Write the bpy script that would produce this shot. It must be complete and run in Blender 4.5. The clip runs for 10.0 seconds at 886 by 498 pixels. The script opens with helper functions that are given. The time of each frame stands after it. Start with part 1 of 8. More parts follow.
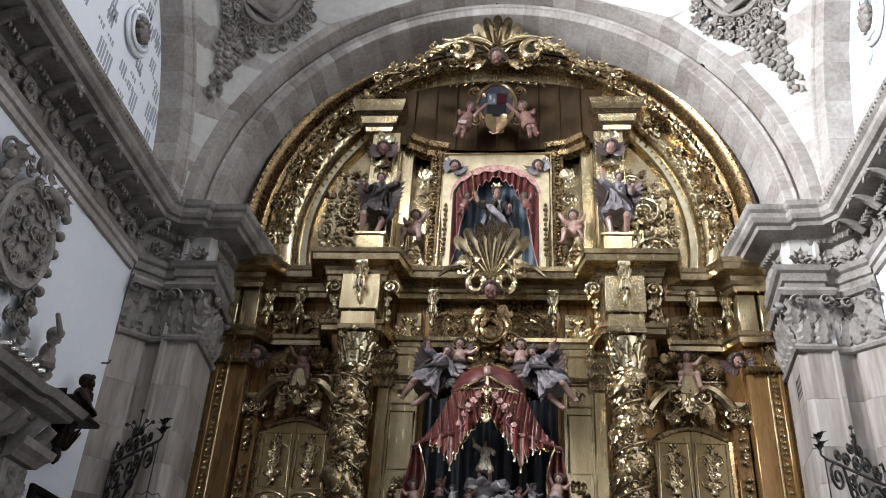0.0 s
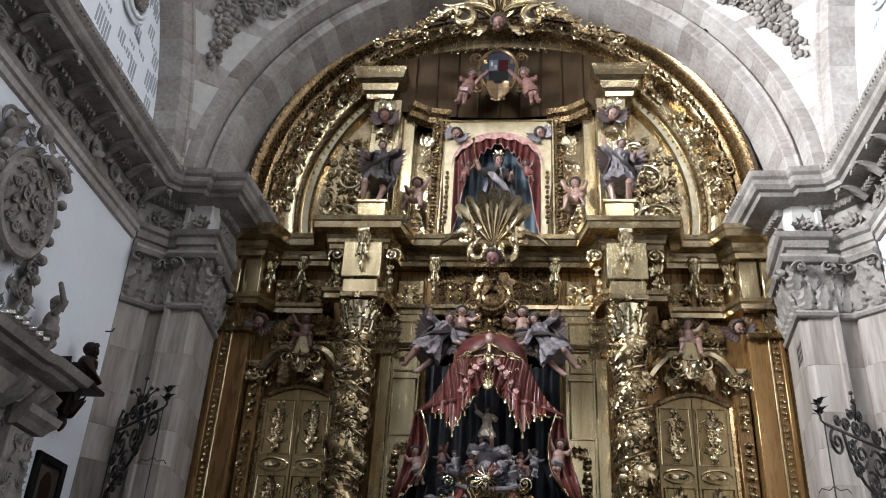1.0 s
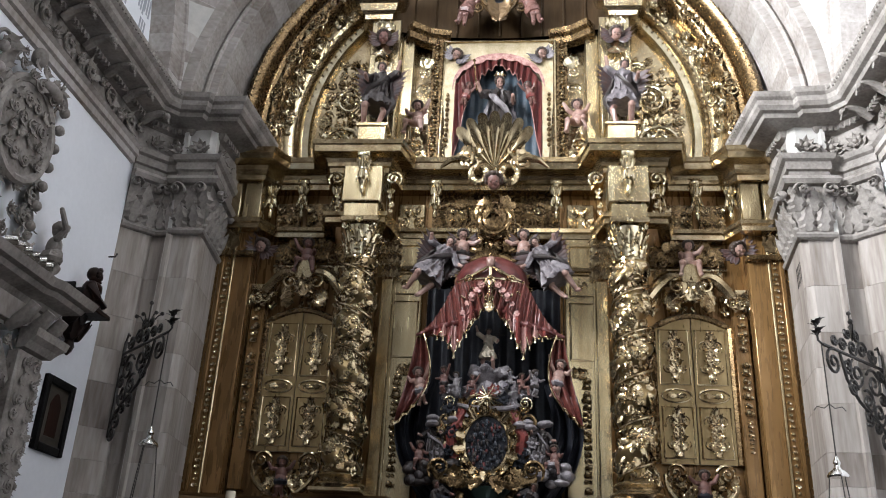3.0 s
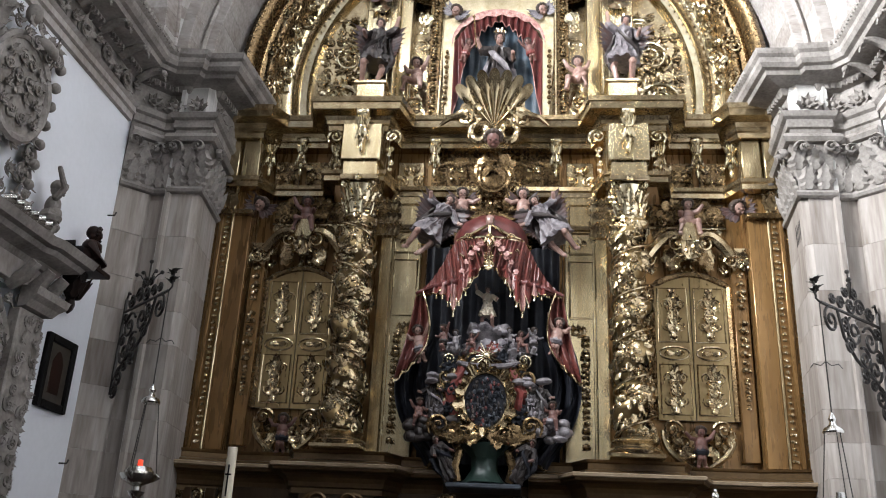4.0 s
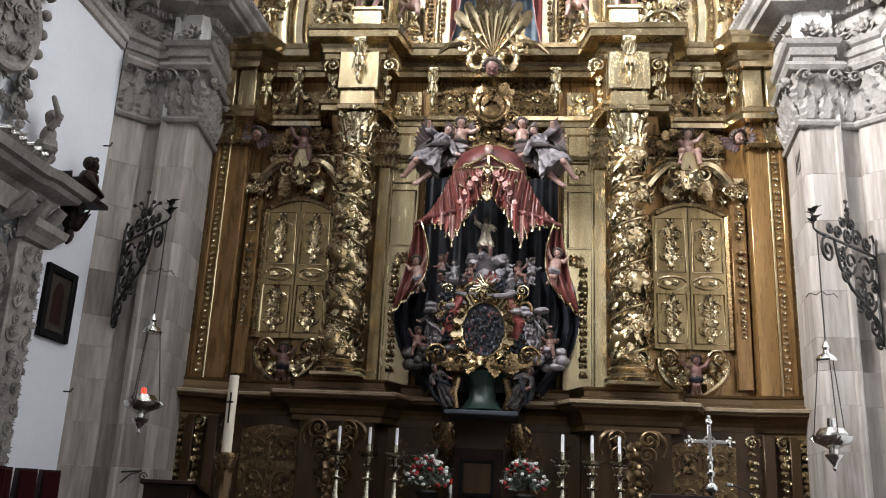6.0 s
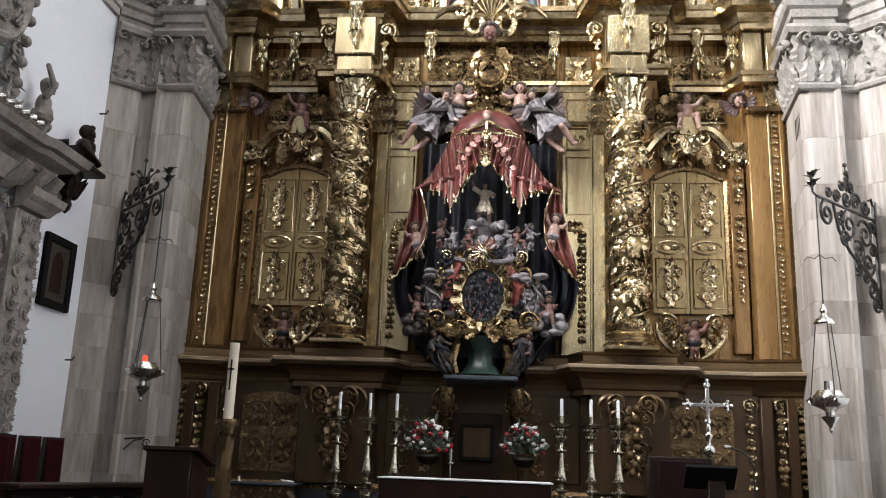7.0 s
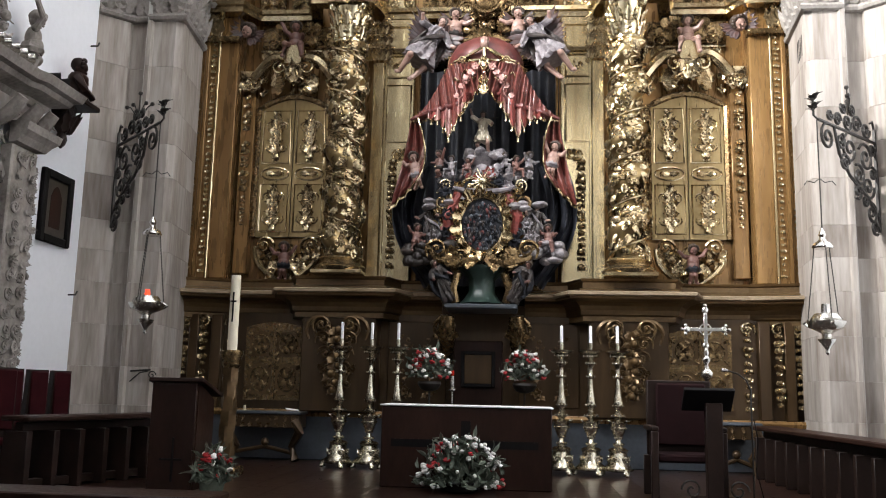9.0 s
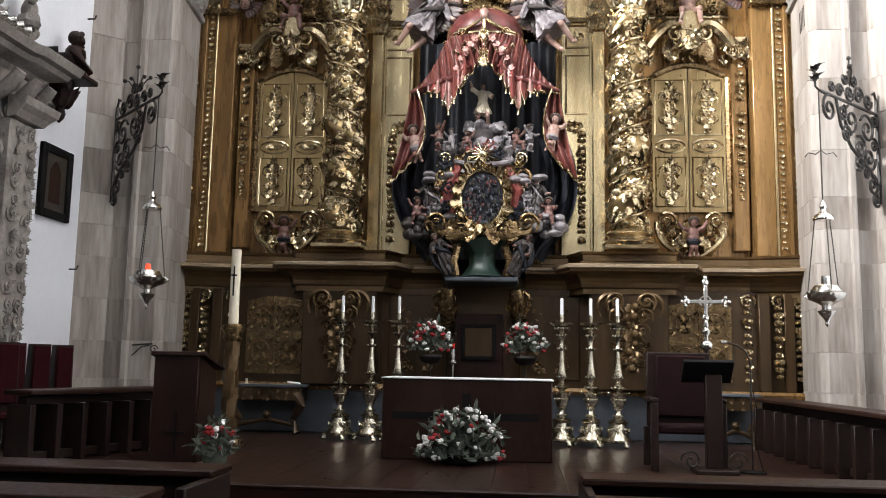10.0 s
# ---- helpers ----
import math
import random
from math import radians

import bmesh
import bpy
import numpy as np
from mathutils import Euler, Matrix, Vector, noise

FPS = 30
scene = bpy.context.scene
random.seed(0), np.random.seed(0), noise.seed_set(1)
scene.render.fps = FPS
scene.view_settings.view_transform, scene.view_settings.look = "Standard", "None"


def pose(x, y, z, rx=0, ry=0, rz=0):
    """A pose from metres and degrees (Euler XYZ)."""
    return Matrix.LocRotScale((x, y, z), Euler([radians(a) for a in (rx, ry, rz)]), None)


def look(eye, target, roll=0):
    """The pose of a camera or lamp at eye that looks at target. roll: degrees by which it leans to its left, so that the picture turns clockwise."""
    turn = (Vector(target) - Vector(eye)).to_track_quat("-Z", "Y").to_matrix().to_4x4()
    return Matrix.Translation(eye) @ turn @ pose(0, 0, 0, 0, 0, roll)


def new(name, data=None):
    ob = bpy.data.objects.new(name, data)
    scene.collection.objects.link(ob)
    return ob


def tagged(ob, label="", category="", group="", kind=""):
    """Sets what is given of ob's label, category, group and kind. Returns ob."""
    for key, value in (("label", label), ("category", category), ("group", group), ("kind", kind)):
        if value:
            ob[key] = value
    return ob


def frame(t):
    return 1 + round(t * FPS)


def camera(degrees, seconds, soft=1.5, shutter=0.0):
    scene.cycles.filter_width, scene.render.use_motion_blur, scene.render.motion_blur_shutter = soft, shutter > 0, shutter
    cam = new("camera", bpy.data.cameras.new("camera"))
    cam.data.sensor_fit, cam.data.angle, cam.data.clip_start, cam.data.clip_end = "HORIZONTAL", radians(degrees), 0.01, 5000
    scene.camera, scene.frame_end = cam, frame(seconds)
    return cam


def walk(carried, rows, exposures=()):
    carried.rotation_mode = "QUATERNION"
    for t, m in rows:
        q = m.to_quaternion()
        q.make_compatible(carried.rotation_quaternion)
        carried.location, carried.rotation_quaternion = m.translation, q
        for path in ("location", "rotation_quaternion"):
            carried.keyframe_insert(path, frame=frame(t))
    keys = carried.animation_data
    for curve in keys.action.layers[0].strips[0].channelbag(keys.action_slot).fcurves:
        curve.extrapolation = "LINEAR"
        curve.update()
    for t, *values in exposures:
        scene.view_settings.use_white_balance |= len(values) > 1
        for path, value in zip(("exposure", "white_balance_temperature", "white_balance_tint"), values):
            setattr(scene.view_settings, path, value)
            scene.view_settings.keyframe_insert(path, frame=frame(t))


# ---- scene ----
# camera: held still at head height before the sanctuary, tilting slowly down (seconds, yaw, pitch, roll)
cam = camera(53.78, 10.0, soft=1.0)
TILT = [(0.0, 4.57, 30.49, -3.03), (0.5, 4.67, 29.55, -2.98), (1.0, 4.76, 28.37, -2.93), (1.5, 4.82, 27.24, -2.83),
    (2.0, 4.88, 25.95, -2.76), (2.5, 4.94, 24.70, -2.71), (4.0, 4.94, 20.64, -2.64), (4.5, 4.92, 19.43, -2.61),
    (5.0, 4.88, 18.22, -2.58), (5.5, 4.85, 17.16, -2.63), (7.0, 4.89, 13.88, -2.14), (7.5, 4.93, 12.80, -1.83),
    (8.0, 4.93, 11.61, -1.52), (8.5, 4.96, 10.44, -1.39), (9.0, 5.02, 9.27, -1.28), (9.5, 5.06, 8.30, -1.15),
    (10.0, 5.07, 7.52, -1.08)]
walk(cam, [(t, pose(0.551, 0.0, 1.6, 90 + p, r, y)) for t, y, p, r in TILT],
     exposures=[(0.0, -0.62, 6150, 10), (2.5, -0.40, 6200, 10), (5.0, 0.02, 6300, 10), (7.5, 0.22, 6450, 10), (10.0, 0.55, 6550, 10)])

# ---- light ----
world = bpy.data.worlds.new("sky")
scene.world = world
world.use_nodes = True
_sky = world.node_tree.nodes.new("ShaderNodeTexSky")
_sky.sky_type, _sky.sun_disc = "NISHITA", False
_sky.sun_elevation, _sky.sun_rotation = radians(40), radians(250)
world.node_tree.links.new(_sky.outputs[0], world.node_tree.nodes["Background"].inputs[0])
world.node_tree.nodes["Background"].inputs[1].default_value = 0.1


def window_light(name, eye, target, sx, sy, watts, colour, spread=180):
    """The sky's light in a window's opening."""
    d = bpy.data.lights.new(name, "AREA")
    d.shape, d.size, d.size_y, d.energy, d.color, d.spread = "RECTANGLE", sx, sy, watts, colour, radians(spread)
    ob = new(name, d)
    ob.matrix_world = look(eye, target)
    return ob


window_light("window_light_lunette", (-5.5, 5.2, 11.2), (5, 9.1, 9.5), 2.6, 2.8, 1800, (0.975, 0.99, 1.0), 95)
window_light("window_light_nave", (0.7, -7.9, 9.5), (0.7, 6, 6), 3.6, 4.0, 190, (1.0, 0.97, 0.93))
window_light("window_light_lantern", (0.0, 6.3, 17.6), (0, 6.3, 0), 1.6, 1.6, 100, (0.96, 0.98, 1.0))
for _w, _e in ((45, 30), (135, 90), (225, 210), (315, 170)):
    _c, _s = math.cos(radians(_w)), math.sin(radians(_w))
    window_light("window_light_drum", (4.45 * _c, 6.3 + 4.45 * _s, 15.1), (-3 * _c, 6.3 - 3 * _s, 9), 1.0, 1.2, _e, (0.96, 0.98, 1.0))

# ---- materials ----
def material(name, colour, rough=0.6, metal=0.0, vary=0.25, scale=6.0, fine=60.0, bump=0.2, bump_dist=0.01, other=None, rough_vary=0.15, spec=0.5, stretch=1.0):
    """Base colour with large stains and fine grain, roughness variation and relief."""
    m = bpy.data.materials.new(name)
    m.use_nodes = True
    nt = m.node_tree
    n, l = nt.nodes, nt.links
    b = n["Principled BSDF"]
    tc = n.new("ShaderNodeTexCoord")
    oi = n.new("ShaderNodeObjectInfo")
    shift = n.new("ShaderNodeVectorMath")
    shift.operation = "MULTIPLY_ADD"
    comb = n.new("ShaderNodeCombineXYZ")
    for i in range(3):
        l.new(oi.outputs["Random"], comb.inputs[i])
    shift.inputs[1].default_value = (37, 51, 23)
    l.new(comb.outputs[0], shift.inputs[0])
    mp = n.new("ShaderNodeMapping")
    mp.inputs["Scale"].default_value = (1, 1, stretch)
    l.new(tc.outputs["Object"], mp.inputs["Vector"])
    l.new(mp.outputs[0], shift.inputs[2])
    big = n.new("ShaderNodeTexNoise")
    big.inputs["Scale"].default_value, big.inputs["Detail"].default_value = scale, 5
    small = n.new("ShaderNodeTexNoise")
    small.inputs["Scale"].default_value, small.inputs["Detail"].default_value = fine, 4
    l.new(shift.outputs[0], big.inputs["Vector"])
    l.new(shift.outputs[0], small.inputs["Vector"])
    ramp = n.new("ShaderNodeValToRGB")
    dark = other or tuple(c * (1 - vary) for c in colour)
    ramp.color_ramp.elements[0].position, ramp.color_ramp.elements[0].color = 0.32, (*dark, 1)
    ramp.color_ramp.elements[1].position, ramp.color_ramp.elements[1].color = 0.68, (*colour, 1)
    mix = n.new("ShaderNodeMath")
    mix.operation = "MULTIPLY_ADD"
    mix.inputs[1].default_value, mix.inputs[2].default_value = 0.35, 0.0
    l.new(small.outputs[0], mix.inputs[0])
    add = n.new("ShaderNodeMath")
    add.operation = "MULTIPLY_ADD"
    add.inputs[1].default_value = 0.65
    l.new(big.outputs[0], add.inputs[0])
    l.new(mix.outputs[0], add.inputs[2])
    l.new(add.outputs[0], ramp.inputs[0])
    per = n.new("ShaderNodeHueSaturation")
    mr = n.new("ShaderNodeMapRange")
    mr.inputs["To Min"].default_value, mr.inputs["To Max"].default_value = 1 - vary * 0.35, 1 + vary * 0.2
    l.new(oi.outputs["Random"], mr.inputs[0])
    l.new(mr.outputs[0], per.inputs["Value"])
    l.new(ramp.outputs[0], per.inputs["Color"])
    l.new(per.outputs[0], b.inputs["Base Color"])
    rr = n.new("ShaderNodeMapRange")
    rr.inputs["To Min"].default_value, rr.inputs["To Max"].default_value = max(0.03, rough - rough_vary), min(1, rough + rough_vary)
    l.new(small.outputs[0], rr.inputs[0])
    l.new(rr.outputs[0], b.inputs["Roughness"])
    b.inputs["Metallic"].default_value = metal
    b.inputs["Specular IOR Level"].default_value = spec
    bp = n.new("ShaderNodeBump")
    bp.inputs["Strength"].default_value, bp.inputs["Distance"].default_value = bump, bump_dist
    l.new(add.outputs[0], bp.inputs["Height"])
    l.new(bp.outputs[0], b.inputs["Normal"])
    return m


GOLD = material("gilded_wood", (0.64, 0.525, 0.33), 0.2, 0.93, other=(0.23, 0.152, 0.07), scale=4, fine=20, bump=0.14, bump_dist=0.008, rough_vary=0.1)
GOLD_DOOR = material("olive_gilded_door", (0.40, 0.295, 0.145), 0.3, 0.85, other=(0.22, 0.15, 0.066), scale=2.2, fine=18, bump=0.08, bump_dist=0.008, rough_vary=0.08, stretch=0.3)
GOLD_BRIGHT = material("burnished_gold", (0.78, 0.685, 0.48), 0.17, 0.95, other=(0.42, 0.335, 0.19), scale=6, fine=20, bump=0.16, bump_dist=0.008, rough_vary=0.1)
GOLD_DARK = material("tarnished_shaded_gold", (0.25, 0.168, 0.078), 0.27, 0.8, other=(0.085, 0.05, 0.022), scale=4, fine=20, bump=0.14, bump_dist=0.008, rough_vary=0.1)
GOLD_FLAT = material("gilded_panel", (0.66, 0.555, 0.35), 0.25, 0.9, other=(0.35, 0.25, 0.12), scale=2.2, fine=14, bump=0.08, bump_dist=0.008, rough_vary=0.08, stretch=0.12)
WOOD_GILT = material("brown_gilt_wood", (0.29, 0.165, 0.06), 0.28, 0.5, other=(0.14, 0.075, 0.026), scale=2.5, fine=16, bump=0.1, stretch=0.12, rough_vary=0.08)
STONE = material("grey_limestone", (0.45, 0.42, 0.395), 0.85, other=(0.185, 0.156, 0.135), scale=1.1, fine=16, bump=0.4, bump_dist=0.015, spec=0.25, stretch=0.45)
STONE_PIER = material("streaked_limestone", (0.40, 0.362, 0.328), 0.85, other=(0.15, 0.12, 0.098), scale=2.6, fine=20, bump=0.35, bump_dist=0.012, spec=0.25, stretch=0.12)
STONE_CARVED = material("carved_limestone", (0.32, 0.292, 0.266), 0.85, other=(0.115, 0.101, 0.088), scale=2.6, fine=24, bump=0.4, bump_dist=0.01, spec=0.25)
MORTAR = material("lime_mortar", (0.50, 0.48, 0.45), 0.95, vary=0.2, scale=8, fine=80, spec=0.1)
PLASTER = material("white_plaster", (0.74, 0.75, 0.78), 0.9, vary=0.10, scale=0.8, fine=14, bump=0.12, spec=0.2)
STENCIL = material("grey_painted_stencil", (0.36, 0.38, 0.41), 0.9, vary=0.2, scale=4, fine=40, spec=0.2)
DARK_WOOD = material("dark_oiled_wood", (0.022, 0.012, 0.009), 0.5, other=(0.010, 0.0055, 0.004), scale=4, fine=40, bump=0.2, spec=0.15)
MID_WOOD = material("brown_varnished_wood", (0.029, 0.013, 0.009), 0.42, other=(0.013, 0.006, 0.004), scale=3, fine=30, bump=0.12, spec=0.14, stretch=0.3)
FLOORWOOD = material("brown_parquet", (0.030, 0.0135, 0.009), 0.3, other=(0.017, 0.0075, 0.0052), scale=1.5, fine=8, bump=0.03, spec=0.35, rough_vary=0.06)
BROCADE = material("worn_red_brocade", (0.23, 0.068, 0.052), 0.38, other=(0.05, 0.010, 0.009), scale=26, fine=70, bump=0.3)
RED_DULL = material("dull_red_painted_cloth", (0.15, 0.034, 0.029), 0.4, other=(0.05, 0.011, 0.010), scale=9, fine=40, bump=0.3)
# dado gilding is darkened for the shadow it lies in below the ledge
DADO = material("shaded_brown_gilding", (0.085, 0.050, 0.022), 0.34, 0.55, other=(0.036, 0.021, 0.0095), scale=2.5, fine=16, bump=0.1, stretch=0.15, rough_vary=0.1)
MAROON = material("worn_maroon_velvet", (0.016, 0.0055, 0.006), 0.9, vary=0.4, scale=6, fine=90, spec=0.1)
VELVET = material("dark_red_velvet", (0.030, 0.005, 0.0065), 0.9, vary=0.4, scale=6, fine=90, spec=0.06)
RED = material("red_painted_cloth", (0.30, 0.07, 0.056), 0.35, other=(0.085, 0.019, 0.017), scale=9, fine=40, bump=0.3)
PINK = material("rose_lining", (0.58, 0.37, 0.32), 0.35, other=(0.20, 0.06, 0.052), scale=16, fine=50, bump=0.3)
NAVY = material("blue_black_painted_cloth", (0.026, 0.028, 0.036), 0.55, other=(0.008, 0.008, 0.011), scale=6, fine=40, bump=0.3, spec=0.25)
BLUE = material("blue_painted_boards", (0.055, 0.085, 0.115), 0.5, other=(0.018, 0.027, 0.037), scale=6, fine=40, bump=0.3)
BLUEGREY = material("blue_grey_marble", (0.065, 0.074, 0.088), 0.35, other=(0.036, 0.042, 0.05), scale=2.5, fine=20, bump=0.05)
GREEN = material("green_painted_marble", (0.035, 0.065, 0.05), 0.35, other=(0.015, 0.03, 0.024), scale=5, fine=30)
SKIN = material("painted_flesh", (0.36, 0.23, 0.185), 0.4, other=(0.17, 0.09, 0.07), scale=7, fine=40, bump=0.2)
SKIN_RED = material("dark_red_flesh", (0.21, 0.105, 0.085), 0.45, other=(0.085, 0.038, 0.03), scale=7, fine=40, bump=0.2)
# hood boards carry the shade of their deep recess in a darker colour
HOODWOOD = material("shaded_gilded_boards", (0.085, 0.052, 0.024), 0.36, 0.75, other=(0.03, 0.018, 0.009), scale=2, fine=18, bump=0.12, stretch=0.15)
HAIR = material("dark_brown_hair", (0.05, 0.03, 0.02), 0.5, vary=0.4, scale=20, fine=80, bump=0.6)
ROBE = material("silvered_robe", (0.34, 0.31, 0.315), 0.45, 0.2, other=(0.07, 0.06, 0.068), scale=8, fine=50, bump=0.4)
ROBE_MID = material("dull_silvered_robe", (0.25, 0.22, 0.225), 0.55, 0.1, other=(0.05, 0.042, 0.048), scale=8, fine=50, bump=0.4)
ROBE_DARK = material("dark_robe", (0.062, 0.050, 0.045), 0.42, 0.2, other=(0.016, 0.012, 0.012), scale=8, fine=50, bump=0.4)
ROBE_WHITE = material("ivory_robe", (0.62, 0.55, 0.44), 0.5, 0.1, other=(0.40, 0.33, 0.24), scale=7, fine=50, bump=0.4)
WING = material("painted_wing", (0.040, 0.040, 0.046), 0.45, other=(0.085, 0.036, 0.025), scale=9, fine=50, bump=0.3)
SILVER = material("polished_silver", (0.78, 0.76, 0.72), 0.22, 1.0, other=(0.52, 0.50, 0.46), scale=9, fine=60, bump=0.25)
SILVER_GILT = material("silver_gilt", (0.80, 0.75, 0.62), 0.2, 1.0, other=(0.30, 0.25, 0.17), scale=22, fine=70, bump=0.7)
IRON = material("wrought_iron", (0.045, 0.04, 0.036), 0.5, 0.6, vary=0.5, scale=15, fine=80)
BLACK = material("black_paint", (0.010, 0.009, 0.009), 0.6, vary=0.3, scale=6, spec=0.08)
WAX = material("ivory_wax", (0.78, 0.70, 0.54), 0.45, vary=0.12, scale=5)
LINEN = material("white_linen", (0.80, 0.80, 0.82), 0.85, vary=0.1, scale=5, fine=120)
RUBY = material("red_glass", (0.75, 0.03, 0.02), 0.15, vary=0.2)
LEAFG = material("grey_green_foliage", (0.12, 0.14, 0.105), 0.7, other=(0.05, 0.065, 0.045), scale=9, fine=60)
PETAL_W = material("white_petals", (0.80, 0.78, 0.75), 0.7, vary=0.15, scale=20)
PETAL_R = material("red_petals", (0.45, 0.015, 0.02), 0.6, vary=0.4, scale=20)
PAINTING = material("dark_oil_painting", (0.07, 0.06, 0.045), 0.4, other=(0.02, 0.017, 0.014), scale=5, fine=20, bump=0.05)
FLAME = bpy.data.materials.new("small_flame")
FLAME.use_nodes = True
FLAME.node_tree.nodes["Principled BSDF"].inputs["Base Color"].default_value = (1, 0.05, 0.02, 1)
FLAME.node_tree.nodes["Principled BSDF"].inputs["Emission Color"].default_value = (1, 0.06, 0.02, 1)
FLAME.node_tree.nodes["Principled BSDF"].inputs["Emission Strength"].default_value = 1.1

# cove gilding coloured dark as if shaded; the lip lighter as if catching light
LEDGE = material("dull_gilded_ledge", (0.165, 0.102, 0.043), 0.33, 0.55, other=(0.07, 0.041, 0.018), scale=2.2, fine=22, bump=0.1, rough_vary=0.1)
LEDGE_LIP = material("dusty_lit_lip", (0.36, 0.28, 0.19), 0.55, 0.25, other=(0.20, 0.135, 0.075), scale=3, fine=30, bump=0.1)

# ---- mesh tools ----
rng = random.Random(7)
TAU = 2 * math.pi


class Geo:
    """Collects vertices and faces of one mesh."""

    def __init__(self):
        self.v, self.f, self.m, self.s = [], [], [], []

    def add(self, piece, mat=0, at=None, smooth=True):
        verts, faces = piece
        k = len(self.v)
        if at is not None:
            verts = [at @ Vector(p) for p in verts]
        self.v.extend(tuple(p) for p in verts)
        self.f.extend(tuple(i + k for i in q) for q in faces)
        self.m.extend([mat] * len(faces))
        self.s.extend([smooth] * len(faces))
        return self

    def join(self, other, at=None, mat=None):
        k = len(self.v)
        self.v.extend(tuple(at @ Vector(p)) if at is not None else p for p in other.v)
        self.f.extend(tuple(i + k for i in q) for q in other.f)
        self.m.extend(other.m if mat is None else [mat] * len(other.f))
        self.s.extend(other.s)
        return self

    def mesh(self, name, mats):
        me = bpy.data.meshes.new(name)
        me.from_pydata(self.v, [], self.f)
        for m in mats:
            me.materials.append(m)
        me.polygons.foreach_set("material_index", self.m)
        me.polygons.foreach_set("use_smooth", self.s)
        me.update()
        if any(self.s):
            me.set_sharp_from_angle(angle=radians(42))
            if not all(self.s):
                me.polygons.foreach_set("use_smooth", self.s)
        return me


def thing(name, at, label, category, group="", kind=""):
    """A top-level thing: an Empty at its base."""
    ob = new(name)
    ob.empty_display_size = 0.1
    ob.matrix_world = at if isinstance(at, Matrix) else Matrix.Translation(at)
    return tagged(ob, label, category, group, kind)


def part(name, geo, mats, parent, label="", at=None):
    """One mesh under a thing or a part, in its parent's space."""
    mats = mats if isinstance(mats, (list, tuple)) else [mats]
    ob = new(name, geo.mesh(name, mats) if isinstance(geo, Geo) else geo)
    ob.parent = parent
    if at is not None:
        ob.matrix_basis = at
    if label:
        ob["label"] = label
    return ob


def single(name, geo, mats, label, category, group="", kind="", at=None):
    """A top-level thing of one mesh."""
    mats = mats if isinstance(mats, (list, tuple)) else [mats]
    ob = new(name, geo.mesh(name, mats))
    if at is not None:
        ob.matrix_world = at
    return tagged(ob, label, category, group, kind)


def box(x0, x1, y0, y1, z0, z1, e=0.0):
    """A box, with its edges chamfered by e."""
    if e <= 0:
        v = [(x, y, z) for x in (x0, x1) for y in (y0, y1) for z in (z0, z1)]
        return v, [(0, 1, 3, 2), (4, 6, 7, 5), (0, 4, 5, 1), (2, 3, 7, 6), (0, 2, 6, 4), (1, 5, 7, 3)]
    bm = bmesh.new()
    bmesh.ops.create_cube(bm, size=1, matrix=Matrix.Translation(((x0 + x1) / 2, (y0 + y1) / 2, (z0 + z1) / 2)) @ Matrix.Diagonal((x1 - x0, y1 - y0, z1 - z0, 1)))
    bmesh.ops.bevel(bm, geom=list(bm.edges), offset=e, segments=1, affect="EDGES", profile=0.5)
    bm.verts.index_update()
    out = [tuple(p.co) for p in bm.verts], [tuple(q.index for q in fc.verts) for fc in bm.faces]
    bm.free()
    return out


def tube(path, radii, n=6, cap=True):
    """A round bar along a path, with a radius at every point."""
    pts = [Vector(p) for p in path]
    if not isinstance(radii, (list, tuple)):
        radii = [radii] * len(pts)
    v, f = [], []
    up = Vector((0.13, 0.31, 0.94))
    for i, p in enumerate(pts):
        d = (pts[min(i + 1, len(pts) - 1)] - pts[max(i - 1, 0)]).normalized()
        a = d.cross(up)
        if a.length < 0.05:
            a = d.cross(Vector((1, 0, 0)))
        a.normalize()
        b = d.cross(a).normalized()
        for k in range(n):
            w = TAU * k / n
            v.append(p + (a * math.cos(w) + b * math.sin(w)) * radii[i])
    for i in range(len(pts) - 1):
        for k in range(n):
            f.append((i * n + k, i * n + (k + 1) % n, (i + 1) * n + (k + 1) % n, (i + 1) * n + k))
    if cap:
        f.append(tuple(range(n))[::-1])
        f.append(tuple(range((len(pts) - 1) * n, len(pts) * n)))
    return v, f


def lathe(profile, n=16, folds=0, depth=0.0, twist=0.0, arc=TAU, start=0.0):
    """A turned form; profile (radius, height) from below. folds: lengthwise waves of that depth."""
    v, f = [], []
    closed = arc > TAU - 0.01
    cols = n if closed else n + 1
    for i, (r, z) in enumerate(profile):
        for k in range(cols):
            w = start + arc * k / n
            rr = r * (1 + depth * math.sin(folds * w + twist * z)) if folds else r
            v.append((rr * math.cos(w), rr * math.sin(w), z))
    for i in range(len(profile) - 1):
        for k in range(n):
            k2 = (k + 1) % cols
            f.append((i * cols + k, i * cols + k2, (i + 1) * cols + k2, (i + 1) * cols + k))
    if closed:
        f.append(tuple(range(cols))[::-1])
        f.append(tuple(range((len(profile) - 1) * cols, len(profile) * cols)))
    return v, f


